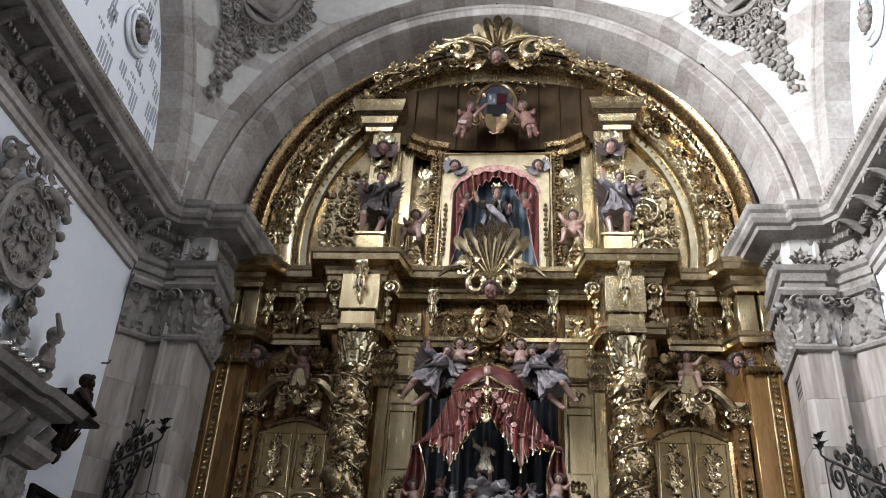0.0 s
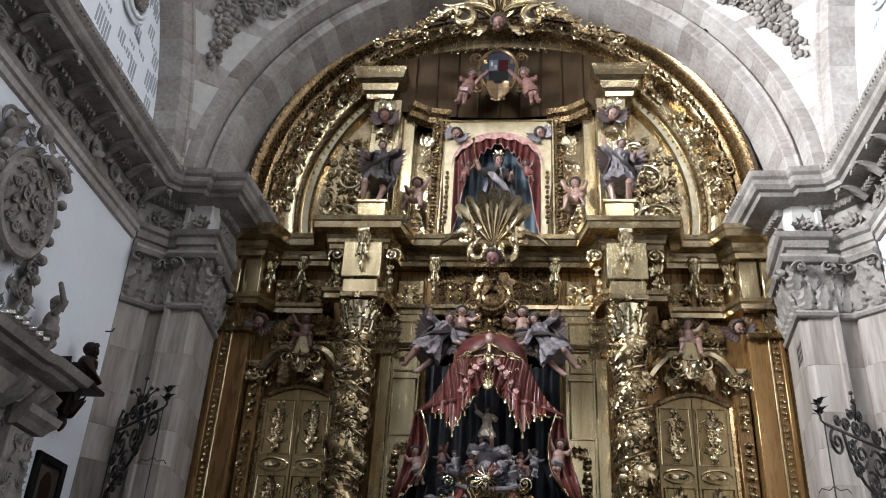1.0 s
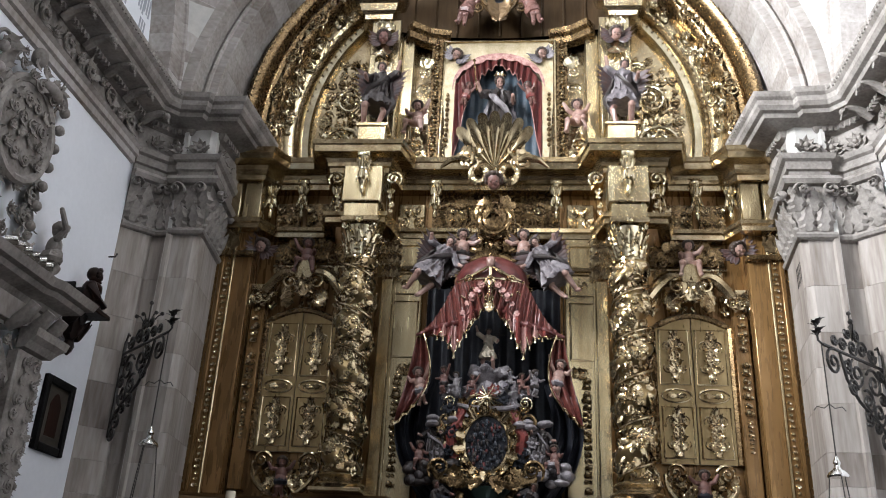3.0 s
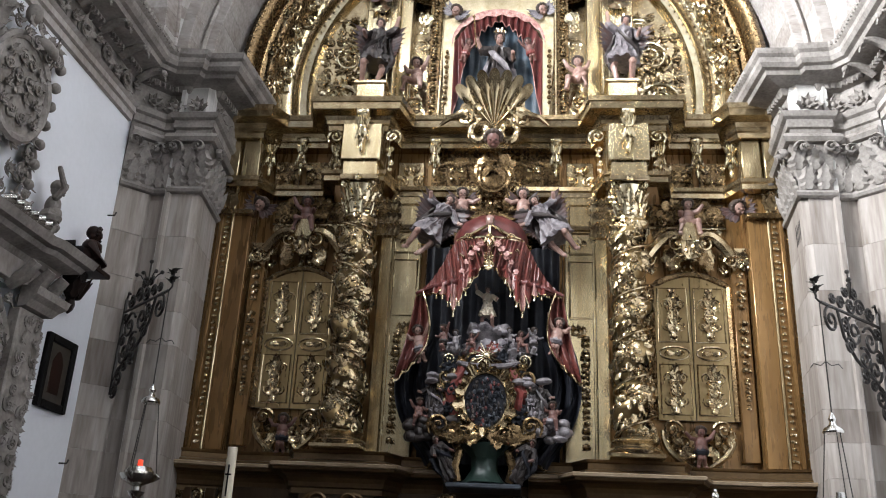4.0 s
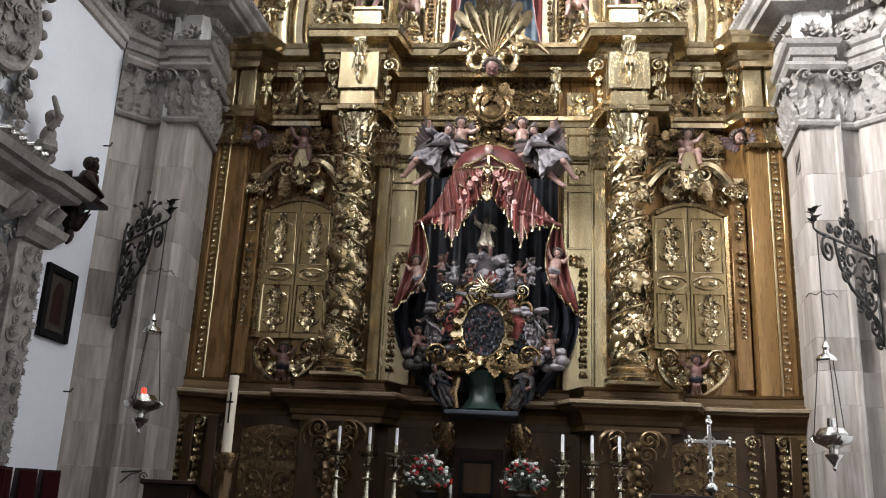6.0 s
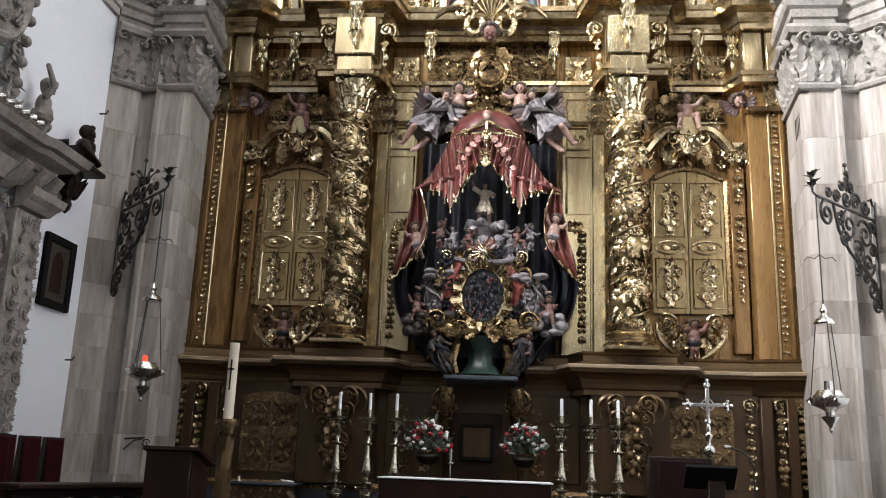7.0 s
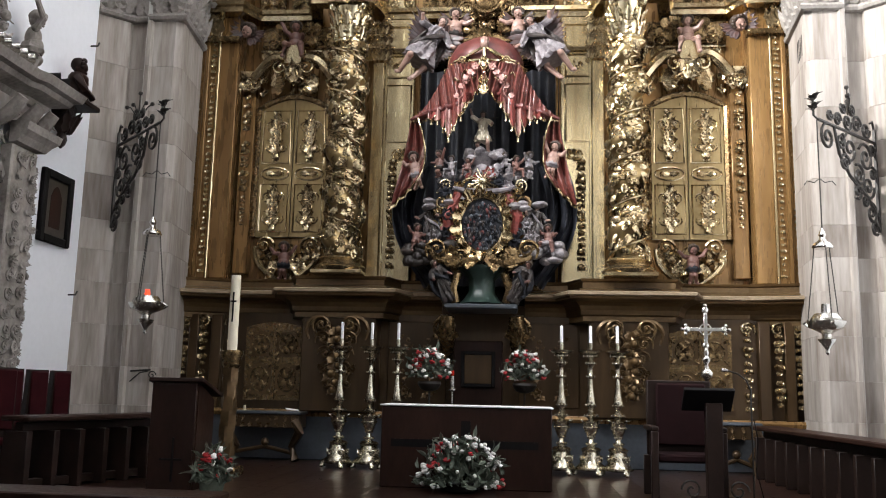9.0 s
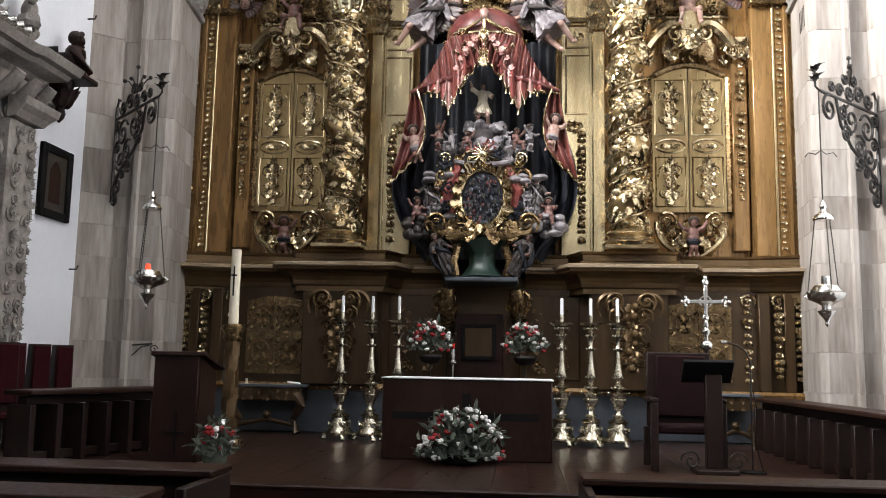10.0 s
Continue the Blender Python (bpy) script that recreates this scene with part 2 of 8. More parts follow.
def ball(c, r, n=8, m=6):
    """An ellipsoid with radii r round c."""
    r = (r, r, r) if not isinstance(r, (tuple, list)) else r
    v, f = [(c[0], c[1], c[2] - r[2])], []
    for i in range(1, m):
        a = math.pi * i / m - math.pi / 2
        for k in range(n):
            w = TAU * k / n
            v.append((c[0] + r[0] * math.cos(a) * math.cos(w), c[1] + r[1] * math.cos(a) * math.sin(w), c[2] + r[2] * math.sin(a)))
    v.append((c[0], c[1], c[2] + r[2]))
    for k in range(n):
        f.append((0, 1 + (k + 1) % n, 1 + k))
        f.append((len(v) - 1, 1 + (m - 2) * n + k, 1 + (m - 2) * n + (k + 1) % n))
    for i in range(m - 2):
        for k in range(n):
            f.append((1 + i * n + k, 1 + i * n + (k + 1) % n, 1 + (i + 1) * n + (k + 1) % n, 1 + (i + 1) * n + k))
    return v, f


def sweep(profile, path, close=True):
    """A moulding: profile points (out, z) carried along a plan path (x, y), mitred; out points to the right of the path."""
    P = [Vector(p) for p in path]
    v, f = [], []
    for i, p in enumerate(P):
        d0 = (P[i] - P[i - 1]).normalized() if i else (P[1] - P[0]).normalized()
        d1 = (P[i + 1] - P[i]).normalized() if i < len(P) - 1 else d0
        n0, n1 = Vector((d0.y, -d0.x)), Vector((d1.y, -d1.x))
        m = (n0 + n1)
        m = m / max(m.length_squared, 0.3) * 2
        v.extend((p.x + m.x * o, p.y + m.y * o, z) for o, z in profile)
    k = len(profile)
    for i in range(len(P) - 1):
        for j in range(k if close else k - 1):
            j2 = (j + 1) % k
            f.append((i * k + j, (i + 1) * k + j, (i + 1) * k + j2, i * k + j2))
    if close:
        f.append(tuple(range(k)))
        f.append(tuple(range((len(P) - 1) * k, len(P) * k))[::-1])
    return v, f


def ring(profile, cx, cz, y, a0=0.0, a1=math.pi, n=48):
    """A moulding round an arch in the plane of the wall: profile (radius, depth towards the viewer)."""
    v, f = [], []
    k = len(profile)
    for i in range(n + 1):
        w = a0 + (a1 - a0) * i / n
        v.extend((cx + r * math.cos(w), y - d, cz + r * math.sin(w)) for r, d in profile)
    for i in range(n):
        for j in range(k):
            j2 = (j + 1) % k
            f.append((i * k + j, i * k + j2, (i + 1) * k + j2, (i + 1) * k + j))
    f.append(tuple(range(k))[::-1])
    f.append(tuple(range(n * k, (n + 1) * k)))
    return v, f


def prism(outline, y0, y1):
    """A panel with the outline (x, z), from depth y0 (front) to y1."""
    k = len(outline)
    v = [(x, y0, z) for x, z in outline] + [(x, y1, z) for x, z in outline]
    return v, [tuple(range(k)), tuple(range(k, 2 * k))[::-1]] + [(i, i + k, (i + 1) % k + k, (i + 1) % k) for i in range(k)]


def arch_outline(x0, x1, z0, z1, rise, n=10):
    """A door's outline with a flat arch that rises above z1."""
    pts = [(x0, z0), (x1, z0), (x1, z1)]
    for i in range(1, n):
        u = i / n
        pts.append((x1 + (x0 - x1) * u, z1 + rise * math.sin(math.pi * u)))
    return pts + [(x0, z1)]


# ---- carving ----
def flat(x, y, z, turn=0.0, size=1.0, tip=0.0, sx=1):
    """Places a carved motif on a wall that faces the viewer."""
    return Matrix.Translation((x, y, z)) @ Euler((tip, -turn, 0)).to_matrix().to_4x4() @ Matrix.Diagonal((size * sx, size, size, 1))


def leaf(length=1.0, width=0.3, curl=0.35, lobes=3, n=8, thick=0.1):
    """An acanthus leaf, growing up its own z and bending out towards the viewer."""
    v, f = [], []
    for i in range(n + 1):
        s = i / n
        w = width * (math.sin(math.pi * min(1, 0.12 + s * 0.88)) ** 0.7) * (1 + 0.28 * math.sin(lobes * TAU * s)) * (1 - 0.25 * s)
        zz = length * (s - 0.22 * curl * s ** 3)
        out = thick * math.sin(math.pi * s * 0.75) + curl * length * s ** 3
        for c, h in ((-1, 0.0), (-0.5, 0.75), (0, 0.55), (0.5, 0.75), (1, 0.0)):
            v.append((c * w, -(out + thick * h), zz - abs(c) * 0.12 * length * s))
    for i in range(n):
        for k in range(4):
            a = i * 5 + k
            f.append((a, a + 1, a + 6, a + 5))
    return v, f


def scroll(radius=1.0, turns=1.6, thick=0.16, n=22, sides=5, tail=0.8, rise=0.25):
    """A volute in the wall's plane: a tail that winds into a spiral with a knob."""
    pts, rad = [], []
    for i in range(5):
        s = i / 5
        pts.append((radius * (1 - 0.2 * (1 - s) ** 2), -0.05, -tail * radius * (1 - s)))
        rad.append(thick * radius * (0.5 + 0.5 * s))
    for i in range(n + 1):
        s = i / n
        w = TAU * turns * s
        r = radius * (1 - 0.86 * s ** 0.8)
        pts.append((r * math.cos(w), -0.05 - rise * radius * s, r * math.sin(w)))
        rad.append(thick * radius * (1.05 - 0.55 * s))
    v, f = tube(pts, rad, sides)
    bv, bf = ball((0, -0.08 - rise * radius, 0), 0.17 * radius, 6, 4)
    k = len(v)
    return v + bv, f + [tuple(i + k for i in q) for q in bf]


def flower(radius=1.0, petals=6, lift=0.35):
    """A carved rosette."""
    g = Geo()
    for k in range(petals):
        w = TAU * k / petals
        g.add(leaf(radius, radius * 0.42, 0.25, 1, 5, 0.2 * radius), 0, Euler((0.25, w, 0)).to_matrix().to_4x4())
    g.add(ball((0, -lift * radius, 0), 0.26 * radius, 7, 5))
    return g.v, g.f


def shell(radius=1.0, flutes=9, depth=0.22, spread=1.05):
    """A scallop shell that opens upwards."""
    v, f = [], []
    n, m = flutes * 8, 9
    for i in range(m + 1):
        s = i / m
        for k in range(n + 1):
            w = -spread + 2 * spread * k / n
            wave = abs(math.sin(flutes * math.pi * k / n)) ** 0.55
            r = radius * s * (0.84 + 0.17 * wave * s)
            out = depth * radius * (0.5 * s + 0.5 * wave * s * (1.3 - 0.6 * s) + 0.6 * s ** 4)
            v.append((r * math.sin(w), -out, r * math.cos(w) * (1 + 0.08 * s)))
    for i in range(m):
        for k in range(n):
            a = i * (n + 1) + k
            f.append((a, a + 1, a + n + 2, a + n + 1))
    return v, f


LEAF_A, LEAF_B = leaf(1, 0.3, 0.3, 3), leaf(1, 0.38, 0.45, 2, 6)
LEAF_LOW = leaf(1, 0.36, 0.1, 3, 8, 0.13)
SCROLL_A, SCROLL_B = scroll(), scroll(1, 1.3, 0.2, 16, 5, 0.4)
FLOWER_A = flower()


def motif(g, kind, m, mat=0):
    g.add({"leaf": LEAF_A, "curl": LEAF_B, "scroll": SCROLL_A, "volute": SCROLL_B, "flower": FLOWER_A}[kind], mat, m)


def spray(g, x, y, z, size, turn=0.0, n=3, spread=0.6, mat=0, r=rng):
    """A fan of leaves from one point."""
    for i in range(n):
        a = turn + spread * (i - (n - 1) / 2) / max(1, (n - 1) / 2) if n > 1 else turn
        motif(g, r.choice(("leaf", "curl")), flat(x, y, z, a, size * r.uniform(0.8, 1.1)), mat)


def foliage_panel(g, x0, x1, z0, z1, y, cell, seed, mirror=True, keep=None, mat=0):
    """Carved foliage that fills a field: volutes, leaves and rosettes, mirrored on its middle line."""
    r = random.Random(seed)
    xm = (x0 + x1) / 2
    cols = max(1, round((x1 - x0) / (2 if mirror else 1) / cell))
    rows = max(1, round((z1 - z0) / cell))
    cw, ch = (x1 - x0) / (2 if mirror else 1) / cols, (z1 - z0) / rows
    for i in range(cols):
        for j in range(rows):
            x, z = x0 + (i + 0.5 + r.uniform(-0.15, 0.15)) * cw, z0 + (j + 0.5 + r.uniform(-0.15, 0.15)) * ch
            s = min(cw, ch) * r.uniform(0.42, 0.56)
            kind = r.choice(("scroll", "scroll", "volute", "flower", "curl"))
            a, flip = r.uniform(0, TAU), r.choice((-1, 1))
            leaves = [(r.uniform(0, TAU), r.uniform(0.7, 1.15)) for _ in range(3)]
            for sx in ((1, -1) if mirror else (1,)):
                px = x if sx == 1 else 2 * xm - x
                if keep and not keep(px, z):
                    continue
                motif(g, kind, flat(px, y, z, a * sx, s * 0.9, 0, sx * flip), mat)
                for b, t in leaves:
                    motif(g, "leaf", flat(px, y, z, (b) * sx, s * t * 1.25, 0, sx), mat)


def drop_bracket(g, x, y, z, size=1.0):
    """A carved console that hangs below a cornice: block, turned collars, bell and leaves."""
    m = Matrix.Translation((x, y, z)) @ Matrix.Diagonal((size * 0.78, size * 0.8, size, 1))
    g.add(box(-0.11, 0.11, -0.1, 0.12, -0.07, 0.0, 0.01), 0, m)
    g.add(lathe([(0.01, -0.62), (0.035, -0.60), (0.05, -0.54), (0.03, -0.48), (0.06, -0.45), (0.065, -0.36), (0.05, -0.29), (0.085, -0.27), (0.085, -0.24), (0.055, -0.22), (0.07, -0.15), (0.10, -0.07)], 14), 0, m)
    for k in range(5):
        w = -math.pi * (k + 0.5) / 5
        lm = Matrix.Translation((0.05 * math.cos(w), 0.05 * math.sin(w), -0.27)) @ Euler((0, 0, w + math.pi / 2)).to_matrix().to_4x4() @ Euler((0, math.pi, 0)).to_matrix().to_4x4()
        g.add(leaf(0.2, 0.05, 0.1, 2, 6, 0.035), 0, m @ lm)
        lm = Matrix.Translation((0.055 * math.cos(w), 0.055 * math.sin(w), -0.23)) @ Euler((0, 0, w + math.pi / 2)).to_matrix().to_4x4()
        g.add(leaf(0.15, 0.045, 0.22, 2, 6, 0.035), 0, m @ lm)


def rinceau(g, x, y, z, size, turn, flip, turns=2.1):
    """A large spiral of acanthus with leaves breaking from the stem and a rosette at its eye."""
    pts, rad = [], []
    n = 44
    for i in range(n + 1):
        s = i / n
        w = turn + flip * TAU * turns * s
        rr = size * (1 - 0.86 * s ** 0.85)
        pts.append((x + rr * math.sin(w), y - 0.05 * size - 0.12 * size * s, z + rr * math.cos(w)))
        rad.append(size * (0.095 - 0.05 * s))
    g.add(tube(pts, rad, 7))
    for i in range(0, n - 6, 2):
        s = i / n
        w = turn + flip * TAU * turns * s
        px, py, pz = pts[i]
        g.add(LEAF_A if i % 4 else LEAF_B, 0, flat(px, py, pz, -(w + flip * 0.75), size * (0.46 - 0.22 * s), 0.15, flip))
        if i % 4 == 0:
            g.add(LEAF_B, 0, flat(px, py, pz, -(w + flip * 2.3), size * (0.30 - 0.14 * s), 0.1, -flip))
    motif(g, "flower", flat(x, y - 0.16 * size, z, 0, size * 0.24))


def garland(g, x, y, z0, z1, width, seed, mat=0, step=0.8):
    """A hanging cord of fruit, leaves and rosettes."""
    r = random.Random(seed)
    z = z1
    while z > z0:
        s = width * r.uniform(0.45, 0.75)
        for sx in (-1, 1):
            motif(g, "curl", flat(x, y, z, math.pi + sx * r.uniform(0.5, 1.1), s * 1.2), mat)
        g.add(ball((x + r.uniform(-0.25, 0.25) * width, y - 0.5 * s, z - 0.2 * s), s * r.uniform(0.35, 0.5), 6, 5), mat)
        if r.random() < 0.4:
            motif(g, "flower", flat(x, y - 0.3 * s, z - 0.3 * s, 0, s * 0.8), mat)
        z -= width * step * r.uniform(0.8, 1.15)


# ---- carved figures: each one plain mesh ----
def limb(g, pts, radii, mat):
    g.add(tube(pts, radii, 8), mat)
    for p, r in zip(pts, radii):
        g.add(ball(p, r * 1.02, 8, 5), mat)


def wing(g, x, y, z, size, sx, mat, lift=0.7):
    """A feathered wing, rising out and back."""
    for i in range(9):
        a = lift - 0.17 * i
        ln = size * (1.0 - 0.06 * i)
        m = Matrix.Translation((x + sx * 0.02 * i * size, y + 0.01 * i, z - 0.05 * i * size)) @ Euler((0.25, sx * (math.pi / 2 - a), 0)).to_matrix().to_4x4()
        g.add(leaf(ln, size * 0.13, 0.12, 0, 6, 0.04 * size), mat, m)


def head(g, at, r, nod=0.55, side=0.0):
    """A head with curls, bowed towards the viewer; flesh 0, hair 1."""
    h = Geo()
    h.add(ball((0, 0, 0.05), (0.84, 0.92, 1.08), 10, 8), 0)
    h.add(ball((0, -0.9, -0.05), (0.15, 0.2, 0.2), 6, 5), 0)
    h.add(ball((0, -0.7, -0.55), (0.3, 0.25, 0.22), 6, 5), 0)
    for s in (-1, 1):
        h.add(ball((s * 0.33, -0.84, 0.12), (0.13, 0.1, 0.1), 6, 4), 1)
        h.add(ball((s * 0.4, -0.7, -0.25), (0.22, 0.2, 0.22), 6, 4), 0)
    h.add(ball((0, 0.22, 0.28), (1.0, 0.98, 0.95), 10, 8), 1)
    for k in range(9):
        w = math.pi * (k / 8 * 1.3 - 0.15)
        h.add(ball((0.9 * math.cos(w), -0.42 + 0.2 * abs(math.cos(w)), 0.28 + 0.72 * math.sin(w)), 0.33, 7, 5), 1)
    m = Matrix.Translation(at) @ Euler((nod, 0, side)).to_matrix().to_4x4() @ Matrix.Scale(r, 4)
    g.join(h, m)


def head_only(r, at):
    g = Geo()
    head(g, at, r, 0.65)
    return g


def rumple(g, mats, size, freq, seed):
    """Works carved creases into the cloth of a figure."""
    done = set()
    for face, mat in zip(g.f, g.m):
        if mat in mats:
            done.update(face)
    for i in done:
        p = Vector(g.v[i])
        d = noise.noise_vector((p + Vector((seed, 0, 0))) * freq) * size + noise.noise_vector((p + Vector((0, seed, 0))) * freq * 2.3) * size * 0.5
        g.v[i] = tuple(p + d)


def cherub(size, arms, sit=False, turn=0.0, wings=False, nod=0.5, side=0.2):
    """A plump child figure; arms: two end points in units of its height. Materials: flesh, hair, wings, cloth."""
    g = Geo()
    g.add(ball((0, 0, 0.52), (0.145, 0.115, 0.17), 10, 8), 0)
    g.add(ball((0, -0.02, 0.40), (0.15, 0.13, 0.13), 10, 8), 0)
    head(g, (0, -0.03, 0.79), 0.118, nod, side)
    limb(g, [(0, 0, 0.62), (0, -0.02, 0.73)], [0.06, 0.055], 0)
    for sx, a in zip((-1, 1), arms):
        el = (sx * 0.13 + (a[0] - sx * 0.13) * 0.5, -0.08, 0.6 + (a[2] - 0.6) * 0.5 - 0.05)
        limb(g, [(sx * 0.13, 0, 0.62), el, a], [0.058, 0.05, 0.036], 0)
    if sit:
        for sx in (-1, 1):
            limb(g, [(sx * 0.08, -0.03, 0.36), (sx * 0.17, -0.25, 0.32), (sx * 0.2, -0.23, 0.06), (sx * 0.21, -0.31, 0.03)], [0.085, 0.07, 0.048, 0.036], 0)
    else:
        for sx, k in ((-1, 0.06), (1, -0.08)):
            limb(g, [(sx * 0.08, 0, 0.36), (sx * 0.11 + k, -0.09, 0.19), (sx * 0.10 + k * 0.4, 0.0, 0.03), (sx * 0.12 + k * 0.4, -0.08, 0.0)], [0.085, 0.065, 0.042, 0.036], 0)
        g.add(lathe([(0.14, 0.27), (0.17, 0.34), (0.13, 0.43)], 16, 6, 0.09, 9), 3)
    if wings:
        for sx in (-1, 1):
            wing(g, sx * 0.06, 0.08, 0.62, 0.42, sx, 2)
    m = Euler((0, 0, turn)).to_matrix().to_4x4() @ Matrix.Scale(size, 4)
    return Geo().join(g, m)


def robed(size, arms, wings=0.0, crown=False, turn=0.0, lean=0.0, sash=True, legs=False, flare=0.0):
    """A standing figure in a folded robe. Materials: flesh, hair, wings, robe, cloak, gold."""
    g = Geo()
    low = [(0.13, 0.0), (0.165, 0.03), (0.155, 0.15), (0.14, 0.3), (0.125, 0.42), (0.10, 0.52), (0.095, 0.6), (0.12, 0.70), (0.125, 0.76), (0.06, 0.82)]
    if legs:
        low = [(0.17, 0.24), (0.18, 0.30), (0.15, 0.38), (0.125, 0.44), (0.10, 0.52), (0.095, 0.6), (0.12, 0.70), (0.125, 0.76), (0.06, 0.82)]
        low = [(r * (1 + flare * max(0.0, 0.5 - z) * 3), z - 0.12 * flare * (z < 0.35)) for r, z in low]
        for sx, k in ((-1, 0.05), (1, -0.04)):
            if flare:
                limb(g, [(sx * 0.06, 0, 0.34), (sx * 0.13, -0.10 + 2 * k, 0.14), (sx * 0.10 + 0.05, 0.0, -0.10), (sx * 0.11 + 0.07, -0.07, -0.15)], [0.07, 0.054, 0.036, 0.03], 0)
                continue
            limb(g, [(sx * 0.06, 0, 0.32), (sx * 0.08, -0.07 + k, 0.2), (sx * 0.07, 0.02, 0.04), (sx * 0.08, -0.07, 0.0)], [0.065, 0.05, 0.034, 0.03], 0)
    fine = []
    for (r0, z0), (r1, z1) in zip(low[:-1], low[1:]):
        fine += [(r0 + (r1 - r0) * q / 3, z0 + (z1 - z0) * q / 3) for q in range(3)]
    g.add(lathe(fine + [low[-1]], 48, 9, 0.14, 7), 3)
    for k in range(8):
        w = TAU * k / 8 + 0.3
        x, y = 0.13 * math.cos(w), 0.12 * math.sin(w)
        g.add(tube([(x * 0.7, y * 0.7, 0.56), (x * 1.05, y * 1.05 - 0.01, 0.40), (x * 1.12, y * 1.15, 0.27 if legs else 0.1)], [0.02, 0.032, 0.012], 6), 3)
    if sash:
        g.add(tube([(-0.13, -0.03, 0.74), (-0.05, -0.13, 0.62), (0.09, -0.13, 0.50), (0.17, -0.05, 0.42), (0.22, 0.02, 0.26)], [0.02, 0.032, 0.036, 0.04, 0.025], 8), 4)
        for s in (-1, 1):
            pts = [(s * (0.12 + 0.09 * math.sin(3 * u)), 0.06 + 0.04 * math.sin(5 * u), 0.76 - 0.68 * u) for u in [q / 12 for q in range(13)]]
            g.add(tube(pts, [0.03 + 0.025 * math.sin(math.pi * q / 12) for q in range(13)], 12), 4)
    limb(g, [(0, 0, 0.80), (0, -0.01, 0.86)], [0.045, 0.04], 0)
    head(g, (0, -0.03, 0.905), 0.068, 0.4, 0.25)
    g.add(ball((0, 0.045, 0.86), (0.055, 0.04, 0.08), 8, 6), 1)
    for sx, a in zip((-1, 1), arms):
        el = (sx * 0.12 + (a[0] - sx * 0.12) * 0.5 + sx * 0.04, -0.06, 0.74 + (a[2] - 0.74) * 0.5 - 0.05)
        limb(g, [(sx * 0.12, 0, 0.76), el], [0.055, 0.05], 3)
        limb(g, [el, a], [0.038, 0.026], 0)
        g.add(ball(a, 0.03, 7, 5), 0)
    rumple(g, (3, 4), 0.035, 13.0, size * 3 + arms[0][2])
    if wings:
        for sx in (-1, 1):
            wing(g, sx * 0.06, 0.09, 0.72, wings, sx, 2, 0.35)
    if crown:
        g.add(lathe([(0.06, 0.965), (0.066, 0.985), (0.08, 1.02), (0.075, 1.02), (0.06, 0.985)], 12), 5)
        for k in range(6):
            g.add(ball((0.078 * math.cos(k * TAU / 6), 0.078 * math.sin(k * TAU / 6), 1.03), 0.014, 5, 4), 5)
    m = Euler((0, lean, turn)).to_matrix().to_4x4() @ Matrix.Scale(size, 4)
    return Geo().join(g, m)


def cherub_head(size):
    """A winged child's head. Materials: flesh, hair, wings."""
    g = Geo()
    head(g, (0, -0.16, 0), 0.23, 0.55, 0.1)
    for sx in (-1, 1):
        for i in range(5):
            g.add(leaf(0.6 - 0.05 * i, 0.13, 0.2, 0, 6, 0.05), 2, Matrix.Translation((sx * 0.12, -0.03 - 0.02 * i, -0.05 - 0.03 * i)) @ Euler((0, sx * (0.9 + 0.35 * i), 0)).to_matrix().to_4x4())
    return Geo().join(g, Matrix.Scale(size, 4))


# ---- the chapel ----
WALL_X, FLOOR_Z = 5.4, 0.6
BAY_C, BAY_A, SPRING = 6.3, 5.0, 9.0          # the domed bay: its middle, half side and springing height
ARCH_R = 4.55


def structure(name, geo, mats, label, category):
    return single(name, geo, mats, label, category, kind="structure")


g = Geo().add(box(-7, 7, -8, 7.2, -0.2, 0.0), 0)
structure("floor", g, FLOORWOOD, "dark stone nave floor before the sanctuary step", "floor")
platform = thing("sanctuary_floor", (0, 0, 0), "brown wooden sanctuary platform raised on a step", "floor", kind="structure")
part("platform_base", Geo().add(box(-5.4, 5.4, 7.2, 13.6, 0.0, FLOOR_Z - 0.03, 0.01)), MID_WOOD, platform)

wall = Geo()
wall.add(box(-WALL_X - 0.5, -WALL_X, -8, 5.9, 0, 8.0), 0)
wall.add(box(-WALL_X - 0.5, -WALL_X, 9.2, 11.6, 0, 8.0), 0)
wall.add(box(-WALL_X - 0.5, -WALL_X, 5.9, 9.2, 4.52, 8.0), 0)
structure("wall_left", wall, PLASTER, "white plastered side wall of the chapel", "wall")
structure("wall_right", Geo().add(box(WALL_X, WALL_X + 0.5, -8, 11.6, 0, 8.0)), PLASTER, "white plastered side wall of the chapel", "wall")
structure("wall_back", Geo().add(box(-7, 7, -8.5, -8, 0, 6)).add(box(-7, -2.6, -8.5, -8, 6, 18)).add(box(2.6, 7, -8.5, -8, 6, 18)).add(box(-2.6, 2.6, -8.5, -8, 12, 18)), STONE, "grey stone wall with a tall window", "wall")
structure("wall_altar", Geo().add(box(-6.5, 6.5, 13.7, 14.2, 0, 16)), STONE, "grey limestone wall behind the altarpiece", "wall")
structure("ceiling_nave", Geo().add(box(-7, 7, -8.5, 1.3, 17.5, 18)), STONE, "grey stone vault of the nave", "ceiling")
for sx, nm in ((-1, "wall_nave_left"), (1, "wall_nave_right")):
    structure(nm, Geo().add(box(min(sx * 5.4, sx * 5.9), max(sx * 5.4, sx * 5.9), -8, 1.3, 8.0, 18)), STONE, "grey stone upper wall", "wall")

